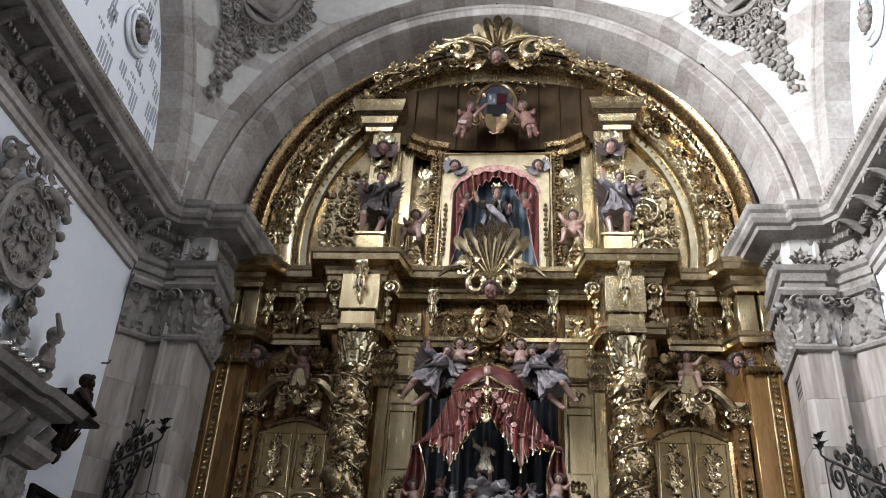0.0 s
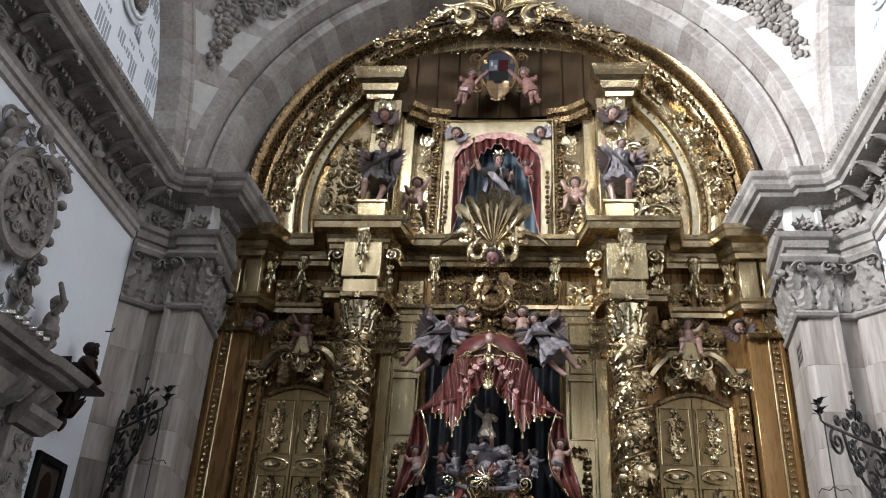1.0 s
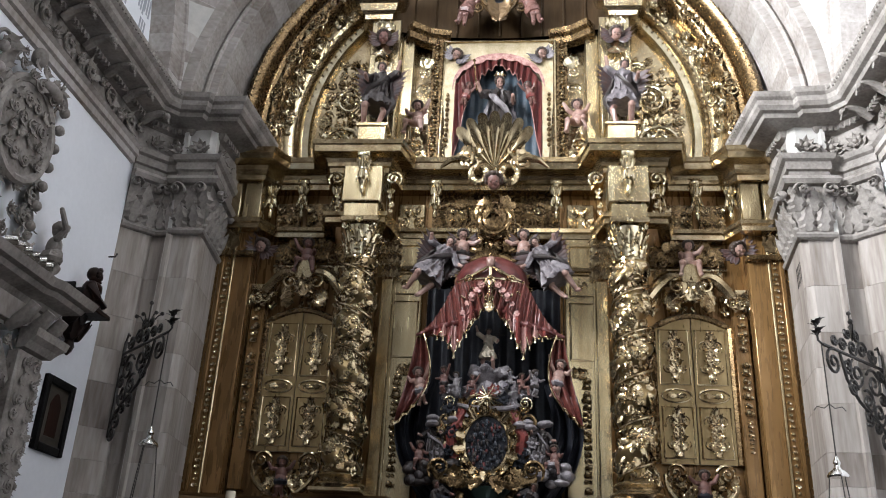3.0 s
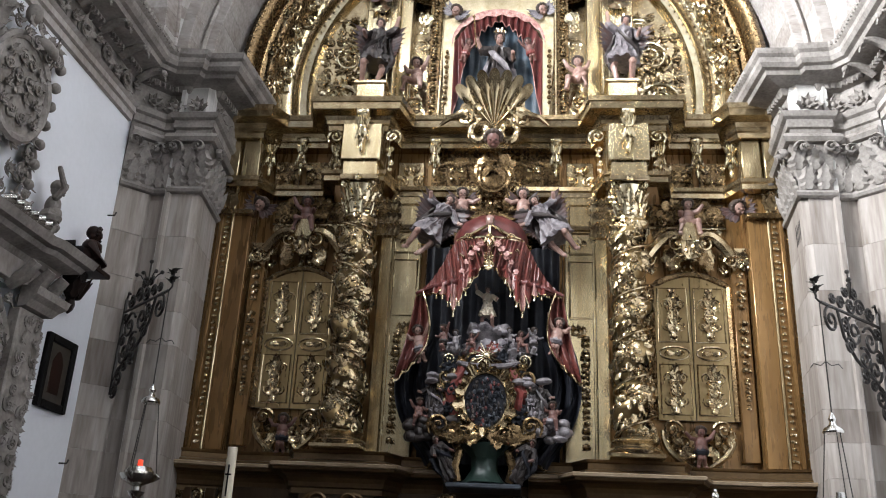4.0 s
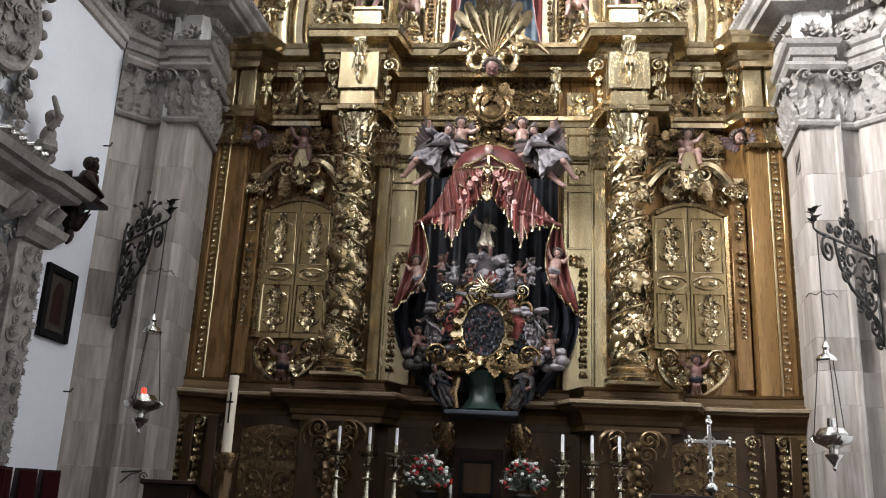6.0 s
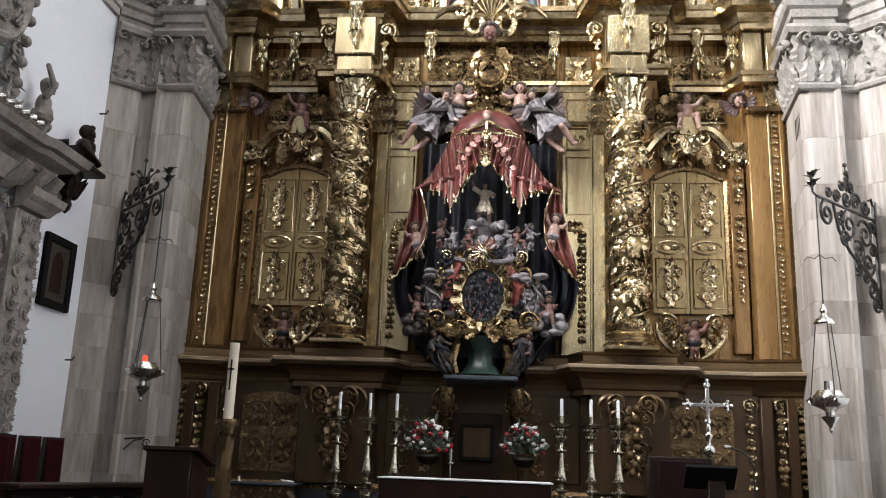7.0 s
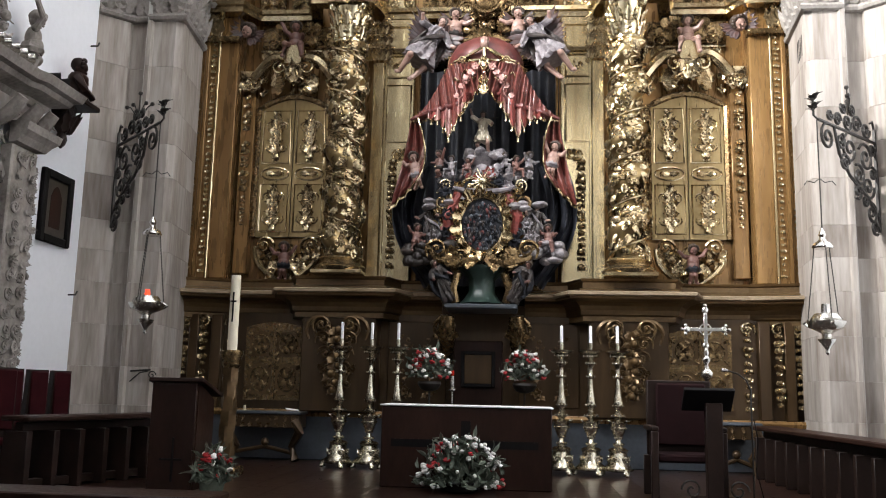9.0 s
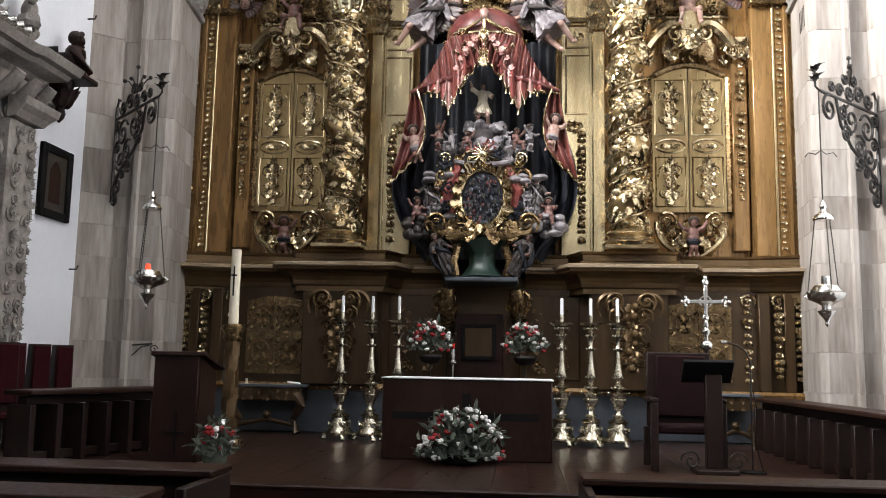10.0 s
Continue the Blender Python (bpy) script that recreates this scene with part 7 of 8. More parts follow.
DW = thing("carved_doorway", on_left(7.6, FLOOR_Z), "carved stone doorway with an arched head and projecting shelf", "doorway")
part("arch_band", Geo().add(ring([(1.5, -0.3), (1.5, 0.06), (1.58, 0.12), (1.66, 0.05), (1.8, 0.05), (1.86, 0.1), (1.92, 0.04), (1.92, -0.3)], 0, 2.35, 0, 0, math.pi, 40)), STONE_CARVED, DW)
part("jamb", Geo().add(box(1.5, 1.92, -0.06, 0.3, 0, 2.35, 0.02)), STONE_CARVED, DW)
part("pilaster", Geo().add(box(1.58, 2.1, -0.16, 0.0, 0, 3.7, 0.02)), STONE_CARVED, DW)
part("pilaster_capital", Geo().add(sweep([(-0.05, 3.7), (0.05, 3.72), (0.1, 3.8), (0.16, 3.86), (0.18, 3.95), (-0.05, 3.96)], [(1.56, -0.16), (2.12, -0.16), (2.12, 0.02)]), 0, None, False), STONE_CARVED, DW)
g = Geo()
foliage_panel(g, 1.62, 2.12, 0.5, 3.65, -0.16, 0.2, 200, False)
garland(g, 2.12, -0.08, 1.2, 3.6, 0.13, 201, 0, 0.5)
foliage_panel(g, 1.3, 1.95, 3.2, 4.1, -0.05, 0.22, 202, False)
for q in range(22):
    w = 0.1 + q * 0.085
    motif(g, "curl", flat(1.72 * math.cos(w), -0.06, 2.35 + 1.72 * math.sin(w), math.pi / 2 - w, 0.16))
part("doorway_carving", g, STONE_CARVED, DW)
part("shelf", Geo().add(sweep([(-0.1, 4.22), (0.1, 4.23), (0.14, 4.3), (0.3, 4.36), (0.33, 4.42), (0.4, 4.44), (0.44, 4.54), (-0.1, 4.55)], [(-2.5, 0), (1.6, 0), (1.75, -0.06), (2.06, -0.06), (2.06, 0.1)]), 0, None, False), STONE_CARVED, DW)
part("shelf_fascia", Geo().add(box(-2.5, 2.1, -0.1, 0.05, 3.96, 4.24, 0.01)), STONE, DW)
g = Geo()
for q, x in enumerate((1.75, 2.05, 1.4)):
    g.add(tube([(x, -0.05, 3.9), (x, -0.22, 4.02), (x, -0.34, 4.18)], [0.07, 0.09, 0.07], 8))
    spray(g, x, -0.25, 4.1, 0.14, math.pi, 3, 0.6)
part("shelf_bracket", g, STONE_CARVED, DW)
structure("passage_behind_doorway", Geo().add(box(-8.4, -8.2, 5.4, 9.9, 0, 5)).add(box(-8.2, -5.9, 5.4, 5.6, 0, 5)).add(box(-8.2, -5.9, 9.6, 9.9, 0, 5)).add(box(-8.2, -5.9, 5.4, 9.9, 4.8, 5)).add(box(-8.2, -5.4, 5.4, 9.9, 0.3, 0.5)), STONE, "dim stone passage behind the side doorway", "wall")

STONEFIG = [STONE_CARVED] * 6
SHELF = FLOOR_Z + 4.55
single("stone_cherub_statue", cherub(0.82, ((-0.28, 0.05, 1.02), (0.3, -0.15, 0.5)), False, 0, False), STONEFIG, "grey stone cherub with a raised arm on the shelf", "statue", at=on_left(9.22, SHELF, 0.24) @ Euler((0, 0, 0.7)).to_matrix().to_4x4())
single("stone_cherub_statue", cherub(0.42, ((-0.3, -0.1, 0.6), (0.3, -0.1, 0.7)), False), STONEFIG, "small grey stone cherub at the shield's foot", "statue", at=on_left(8.68, SHELF, 0.2))
g = Geo()
g.add(ball((0, 0, 0.14), (0.16, 0.13, 0.2), 12, 9)).add(ball((0, -0.02, 0.27), (0.19, 0.13, 0.1), 12, 8)).add(tube([(0.16, 0, 0.28), (0.2, -0.12, 0.1), (0.08, -0.2, 0.08)], [0.06, 0.055, 0.04], 8)).add(tube([(-0.16, 0, 0.28), (-0.2, -0.1, 0.1), (-0.05, -0.2, 0.06)], [0.06, 0.055, 0.04], 8))
g.add(lathe([(0.17, -0.04), (0.19, 0.02), (0.15, 0.1)], 14, 5, 0.08))
head(g, (0, -0.03, 0.45), 0.1, 0.1)
rumple(g, (0,), 0.02, 14.0, 2.0)
WBR = thing("wall_bracket", on_left(10.22, SHELF), "dark carved wooden wall bracket under a bust", "bracket")
part("board", Geo().add(box(-0.14, 0.3, -0.46, 0.0, -0.07, -0.004, 0.012)), DARK_WOOD, WBR)
wb = Geo().add(lathe([(0.01, -0.62), (0.05, -0.57), (0.07, -0.5), (0.05, -0.42), (0.09, -0.36), (0.13, -0.2), (0.15, -0.07)], 14, 6, 0.08), 0, Matrix.Translation((0.02, -0.12, 0)))
for w in (-2.4, -1.57, -0.7):
    wb.add(leaf(0.3, 0.1, 0.3, 2, 6, 0.06), 0, Matrix.Translation((0.02 + 0.07 * math.cos(w), -0.12 + 0.07 * math.sin(w), -0.42)) @ Euler((0, 0, w + math.pi / 2)).to_matrix().to_4x4())
part("console", wb, DARK_WOOD, WBR)
single("bust_statue", g, [MID_WOOD, DARK_WOOD], "dark wooden half figure at the shelf's end", "statue", at=on_left(10.22, SHELF, 0.26) @ Euler((0, 0, 0.6)).to_matrix().to_4x4())
for k in range(6):
    sp = thing("spotlight", on_left(8.25 + 0.155 * k, SHELF, 0.33) @ Euler((0, 0, 0.5)).to_matrix().to_4x4(), "small silver spotlight standing on the stone shelf", "spotlight", "spotlights on the shelf")
    part("housing", Geo().add(tube([(0, 0.06, 0.09), (0, -0.07, 0.11)], 0.055, 12)), SILVER, sp)
    part("stand", Geo().add(box(-0.02, 0.02, -0.01, 0.02, 0, 0.07, 0.004)), BLACK, sp)
for k in range(2):
    sp = thing("spotlight", on_left(9.58 + 0.2 * k, SHELF, 0.33) @ Euler((0, 0, 0.5)).to_matrix().to_4x4(), "small black spotlight standing on the stone shelf", "spotlight", "spotlights on the shelf")
    part("housing", Geo().add(tube([(0, 0.08, 0.06), (0, -0.08, 0.08)], [0.05, 0.065], 12)), BLACK, sp)
    part("stand", Geo().add(box(-0.02, 0.02, -0.01, 0.02, 0, 0.05, 0.004)), BLACK, sp)

RA = thing("relief_arms", on_left(8.25, 6.3), "carved grey stone coat of arms on the white wall", "relief")
shp = [(0.52 * math.cos(TAU * i / 20), 0.62 * math.sin(TAU * i / 20) + 0.35) for i in range(20)]
part("shield", Geo().add(prism(shp, -0.14, 0.0), 0, None, False), STONE_CARVED, RA)
g = Geo().add(tube([(x * 1.05, -0.13, z) for x, z in shp + shp[:1]], 0.06, 7))
foliage_panel(g, -0.42, 0.42, -0.1, 0.8, -0.15, 0.2, 210)
part("shield_carving", g, STONE_CARVED, RA)
g = Geo()
for s2 in (-1, 1):
    for q in range(8):
        z = 1.1 - 0.27 * q
        x = s2 * (0.62 - 0.02 * q)
        motif(g, ("scroll", "curl", "volute")[q % 3], flat(x, -0.06, z, q, 0.17, 0, s2))
        spray(g, x, -0.05, z, 0.27, s2 * 1.3 + 0.3 * q, 3, 0.7)
        g.add(ball((x + s2 * 0.08, -0.12, z - 0.1), 0.07))
foliage_panel(g, -0.62, 0.62, -0.95, -0.2, -0.08, 0.26, 211)
foliage_panel(g, -0.4, 0.5, 0.95, 1.3, -0.12, 0.22, 212)
g.add(ball((0.22, -0.18, 1.0), (0.24, 0.12, 0.1), 12, 8)).add(ball((-0.1, -0.16, 1.26), (0.1, 0.1, 0.13), 10, 8))
foliage_panel(g, -0.3, 0.55, 0.85, 1.25, -0.2, 0.18, 213)
part("mantling", g, STONE_CARVED, RA)

PIC = thing("wall_picture", on_left(10.42, 3.33, 0.0), "dark oil picture in a black wooden frame", "picture")
part("canvas", Geo().add(box(-0.27, 0.27, -0.03, -0.006, 0.08, 0.83)), PAINTING, PIC)
g = Geo()
for a in (box(-0.36, -0.26, -0.07, 0, 0, 0.92, 0.012), box(0.26, 0.36, -0.07, 0, 0, 0.92, 0.012), box(-0.26, 0.26, -0.07, 0, 0, 0.1, 0.012), box(-0.26, 0.26, -0.07, 0, 0.82, 0.92, 0.012)):
    g.add(a)
part("frame", g, BLACK, PIC)
part("painted_shape", Geo().add(prism(arch_outline(-0.13, 0.13, 0.2, 0.6, 0.14), -0.034, -0.03), 0, None, False), MID_WOOD, PIC, "dim arched shape in the picture")
for yy, zz in ((10.98, 2.75), (10.98, 6.2)):
    single("wall_hook", Geo().add(tube([(0, 0, 0), (0, -0.1, 0), (0, -0.12, 0.05)], 0.012, 6)), IRON, "small iron hook on the white wall", "hook", "wall hooks", at=on_left(yy, zz))


# ---- wrought-iron brackets and sanctuary lamps ----
def spiral(cx, cz, r, turns, start, flip, n=26):
    return [(cx + flip * r * (1 - 0.85 * i / n) * math.cos(start + TAU * turns * i / n), 0, cz + r * (1 - 0.85 * i / n) * math.sin(start + TAU * turns * i / n)) for i in range(n + 1)]


def bracket(sx):
    """Local x runs out along the arm, z up from the foot of the bar."""
    m = Matrix.Translation((sx * 5.1, 11.40, 3.72)) @ Euler((0, 0, -math.pi / 4 if sx < 0 else math.pi + math.pi / 4)).to_matrix().to_4x4()
    br = thing("iron_bracket", m, "openwork wrought-iron wall bracket with scrolls and a flower finial", "bracket", "lamp brackets")
    part("wall_bar", Geo().add(box(0.0, 0.03, -0.02, 0.02, 0, 1.36, 0.004)).add(tube([(0.015, 0, 1.36), (0.06, 0, 1.46), (0.12, 0, 1.42)], 0.016, 6)), IRON, br)
    part("arm", Geo().add(box(0.0, 1.5, -0.016, 0.016, 1.16, 1.19, 0.004)).add(tube([(1.5, 0, 1.17), (1.6, 0, 1.2), (1.6, 0, 1.42)], 0.014, 6)), IRON, br)
    part("stay", Geo().add(tube([(0.03, 0, 0.2), (0.3, 0, 0.42), (0.75, 0, 0.62), (1.0, 0, 0.85), (1.1, 0, 1.16)], 0.02, 6)), IRON, br)
    for cx, cz, r, st, fl in ((0.3, 0.92, 0.2, 0.5, 1), (0.72, 0.96, 0.19, 2.0, -1), (0.5, 0.66, 0.15, 1.0, 1), (0.26, 0.55, 0.16, 3.0, 1), (0.86, 0.76, 0.12, 0.0, -1), (0.2, 0.22, 0.14, 1.5, 1), (0.12, 0.05, 0.1, 4.0, 1), (1.28, 1.0, 0.17, 1.5, -1), (0.25, 1.3, 0.11, 3.0, 1), (0.5, 1.32, 0.12, 0.0, -1), (0.75, 1.3, 0.11, 3.0, 1), (1.0, 1.28, 0.09, 0.0, -1), (0.95, 1.02, 0.11, 2.0, 1), (0.12, 0.75, 0.09, 1.0, 1), (0.55, 0.45, 0.1, 4.0, -1), (0.1, 1.05, 0.08, 0.0, 1), (0.36, 0.36, 0.08, 2.0, 1), (1.2, 1.3, 0.07, 3.0, 1), (0.62, 1.47, 0.08, 0.5, 1), (0.84, 1.46, 0.07, 2.5, -1)):
        part("scroll", Geo().add(tube(spiral(cx, cz, r, 1.6, st, fl), 0.019, 6)), IRON, br)
    for q in range(1, 6):
        a = -0.9 + 0.3 * q
        g = Geo().add(tube([(0.72, 0, 1.4), (0.72 + 0.18 * math.sin(a), 0.04 * (q - 3), 1.4 + 0.2 * math.cos(a)), (0.72 + 0.34 * math.sin(a), 0.05 * (q - 3), 1.42 + (0.34 if q == 3 else 0.2) * math.cos(a))], 0.009, 5))
        g.add(ball((0.72 + 0.34 * math.sin(a), 0.05 * (q - 3), 1.42 + (0.34 if q == 3 else 0.2) * math.cos(a)), 0.03, 6, 4))
        part("finial_stem", g, IRON, br)
    g = Geo()
    for q in range(10):
        g.add(LEAF_B, 0, Matrix.Translation((1.58, 0, 1.25 + 0.02 * q)) @ Euler((0.5, 0, q * 1.1)).to_matrix().to_4x4() @ Matrix.Scale(0.11, 4))
    part("tip_flower", g, IRON, br)
    return br


def lamp(sx):
    lp = thing("sanctuary_lamp", (sx * 4.0, 10.26, 2.2 if sx < 0 else 2.1), "silver hanging sanctuary lamp on three chains", "lamp", "sanctuary lamps")
    part("rod", Geo().add(tube([(0, 0, 1.36), (0, 0, 2.66 if sx < 0 else 2.76)], 0.008, 6)), IRON, lp)
    for s2 in (-1, 1):
        part("rod_hook", Geo().add(tube([(0, 0, 2.05), (s2 * 0.06, 0, 2.0), (s2 * 0.14, 0, 2.02), (s2 * 0.18, 0, 1.97)], 0.006, 5)), IRON, lp)
    part("canopy_cap", Geo().add(lathe([(0.11, 1.22), (0.12, 1.24), (0.1, 1.28), (0.05, 1.31), (0.03, 1.35), (0.045, 1.38), (0.03, 1.42), (0.008, 1.46)], 16)), SILVER, lp)
    for k in range(3):
        w = TAU * k / 3 + 0.5
        g = Geo()
        n = 22
        for i in range(n):
            u = (i + 0.5) / n
            p = Vector((0.1 * math.cos(w), 0.1 * math.sin(w), 1.22)).lerp(Vector((0.2 * math.cos(w), 0.2 * math.sin(w), 0.38)), u)
            g.add(ball(p, (0.008, 0.008, 0.022), 5, 4))
        part("chain", g, IRON, lp)
    part("bowl", Geo().add(lathe([(0.004, 0.0), (0.025, 0.03), (0.02, 0.06), (0.045, 0.1), (0.085, 0.15), (0.1, 0.18), (0.05, 0.2), (0.05, 0.24), (0.1, 0.27), (0.19, 0.31), (0.21, 0.35), (0.22, 0.38), (0.17, 0.38)], 24)), SILVER, lp)
    part("bowl_crown", Geo().add(lathe([(0.15, 0.37), (0.17, 0.41), (0.14, 0.45), (0.125, 0.47), (0.11, 0.45), (0.12, 0.39)], 24, 8, 0.05)), SILVER, lp)
    for k in range(3):
        w = TAU * k / 3 + 0.5
        part("chain_ear", Geo().add(tube([(0.19 * math.cos(w), 0.19 * math.sin(w), 0.33), (0.245 * math.cos(w), 0.245 * math.sin(w), 0.36), (0.2 * math.cos(w), 0.2 * math.sin(w), 0.40)], [0.02, 0.016, 0.012], 6)), SILVER, lp)
    part("collar", Geo().add(lathe([(0.05, 0.38), (0.07, 0.42), (0.06, 0.46), (0.05, 0.46)], 12)), SILVER, lp)
    if sx < 0:
        part("glass", Geo().add(lathe([(0.024, 0.43), (0.032, 0.49), (0.028, 0.55)], 14)), FLAME, lp, "glowing red glass cup")
    else:
        part("glass", Geo().add(lathe([(0.04, 0.42), (0.05, 0.5), (0.045, 0.58)], 14)), SILVER, lp)


for sx in (-1, 1):
    bracket(sx)
    lamp(sx)
single("small_wall_bracket", Geo().add(tube([(0, 0, 0), (0.3, -0.05, 0.02)], 0.012, 6)).add(tube([(0, 0, -0.14), (0.14, -0.02, -0.02), (0.26, -0.05, 0.0)], 0.009, 6)).add(tube([(p[0] + 0.3, p[1], p[2] - 0.05) for p in spiral(0, 0, 0.06, 1.3, 0, 1)], 0.008, 5)), IRON, "small iron bracket on the stone pier", "bracket", at=Matrix.Translation((-4.66, 11.4, 1.78)))

# ---- the sanctuary ----
AL = thing("altar", (-0.02, 9.75, FLOOR_Z), "dark wooden altar block with a cross cut and linen top", "altar")
part("body", Geo().add(box(-0.9, 0.9, -0.4, 0.4, 0, 0.84, 0.012)), MID_WOOD, AL)
part("cloth", Geo().add(box(-0.915, 0.915, -0.415, 0.415, 0.842, 0.857, 0.004)), LINEN, AL, "thin white linen cloth")
part("cross_bar", Geo().add(box(-0.79, 0.76, -0.405, -0.39, 0.42, 0.50)), BLACK, AL, "black inlaid horizontal bar")
part("cross_bar", Geo().add(box(-0.05, 0.05, -0.4055, -0.39, 0.5, 0.70)).add(box(-0.05, 0.05, -0.4055, -0.39, 0.05, 0.42)), BLACK, AL, "black inlaid upright bar")


def bouquet(g, radius, height, n, seed, reds=0.35, leaves=90):
    """Flowers over a mass of leaves, with an uneven outline."""
    r = random.Random(seed)
    for k in range(leaves):
        a, e = r.uniform(0, TAU), r.uniform(-0.2, 1.4)
        d = r.uniform(0.3, 1.12)
        p = Vector((radius * d * math.cos(a) * math.cos(e), radius * d * math.sin(a) * math.cos(e) * 0.8, height * (0.15 + 0.85 * d * math.sin(max(0, e)))))
        m = Matrix.Translation(p) @ Euler((r.uniform(-1.2, 1.2), r.uniform(-1.5, 1.5), r.uniform(0, TAU))).to_matrix().to_4x4()
        g.add(leaf(r.uniform(0.08, 0.16), 0.025, 0.4, 0, 4, 0.01), 0, m)
    for k in range(n):
        a, e = r.uniform(0, TAU), r.uniform(-0.1, 1.45)
        d = r.uniform(0.85, 1.08)
        p = Vector((radius * d * math.cos(a) * math.cos(e), radius * d * math.sin(a) * math.cos(e) * 0.8, height * (0.15 + 0.85 * d * math.sin(max(0, e)))))
        s = r.uniform(0.024, 0.042)
        mat = 2 if r.random() < reds else 1
        for q in range(6):
            g.add(ball(p + Vector((r.uniform(-1, 1), r.uniform(-1, 1), r.uniform(-0.6, 1))) * s * 0.5, (s * 0.6, s * 0.6, s * 0.45), 6, 4), mat)


FL = [LEAFG, PETAL_W, PETAL_R]
g = Geo()
bouquet(g, 0.42, 0.52, 120, 230, 0.22, 520)
fa = thing("altar_flowers", (-0.05, 9.05, FLOOR_Z), "low arrangement of red and white flowers before the altar", "flowers")
part("flower_mass", g, FL, fa)
part("bowl", Geo().add(lathe([(0.12, 0), (0.2, 0.03), (0.22, 0.1), (0.18, 0.11)], 18)), BLACK, fa)
for sx in (-1, 1):
    fs = thing("flower_stand", (sx * 0.63 - 0.03, 11.7, FLOOR_Z), "red and white flowers on a slim iron stand", "flowers", "flower stands")
    g = Geo()
    bouquet(g, 0.29, 0.42, 70, 231 + sx, 0.45, 130)
    part("flower_mass", g, FL, fs, at=Matrix.Translation((0, 0, 1.12)))
    part("vase", Geo().add(lathe([(0.05, 1.0), (0.12, 1.03), (0.16, 1.1), (0.15, 1.13)], 16)), IRON, fs)
    part("pole", Geo().add(tube([(0, 0, 0.02), (0, 0, 1.02)], 0.014, 8)), IRON, fs)
    for k in range(3):
        part("foot", Geo().add(tube([(0, 0, 0.12), (0.16 * math.cos(k * TAU / 3), 0.16 * math.sin(k * TAU / 3), 0.01)], 0.01, 6)), IRON, fs)
vl = thing("votive_light", (-0.37, 11.9, FLOOR_Z), "tall red votive light on a slim stand", "candle")
part("pole", Geo().add(lathe([(0.1, 0), (0.1, 0.02), (0.015, 0.05), (0.012, 1.0), (0.06, 1.02), (0.06, 1.04), (0.03, 1.06), (0.034, 1.12), (0.03, 1.21), (0.018, 1.22)], 14)), SILVER, vl)
part("glass", Geo().add(lathe([(0.018, 1.22), (0.026, 1.25), (0.022, 1.285)], 12)), RUBY, vl, "red glass cup")
part("flame", Geo().add(ball((0, -0.01, 1.255), (0.01, 0.01, 0.018), 6, 5)), FLAME, vl)
fp = thing("pot_flowers", (-2.32, 8.2, FLOOR_Z), "loose red and white bunch in grey-green leaves", "flowers")
g = Geo()
bouquet(g, 0.2, 0.34, 26, 240, 0.55, 190)
part("flower_mass", g, FL, fp, at=Matrix.Translation((0, 0, 0.06)))
part("vase", Geo().add(lathe([(0.08, 0), (0.11, 0.05), (0.12, 0.14), (0.1, 0.15)], 14)), LEAFG, fp)


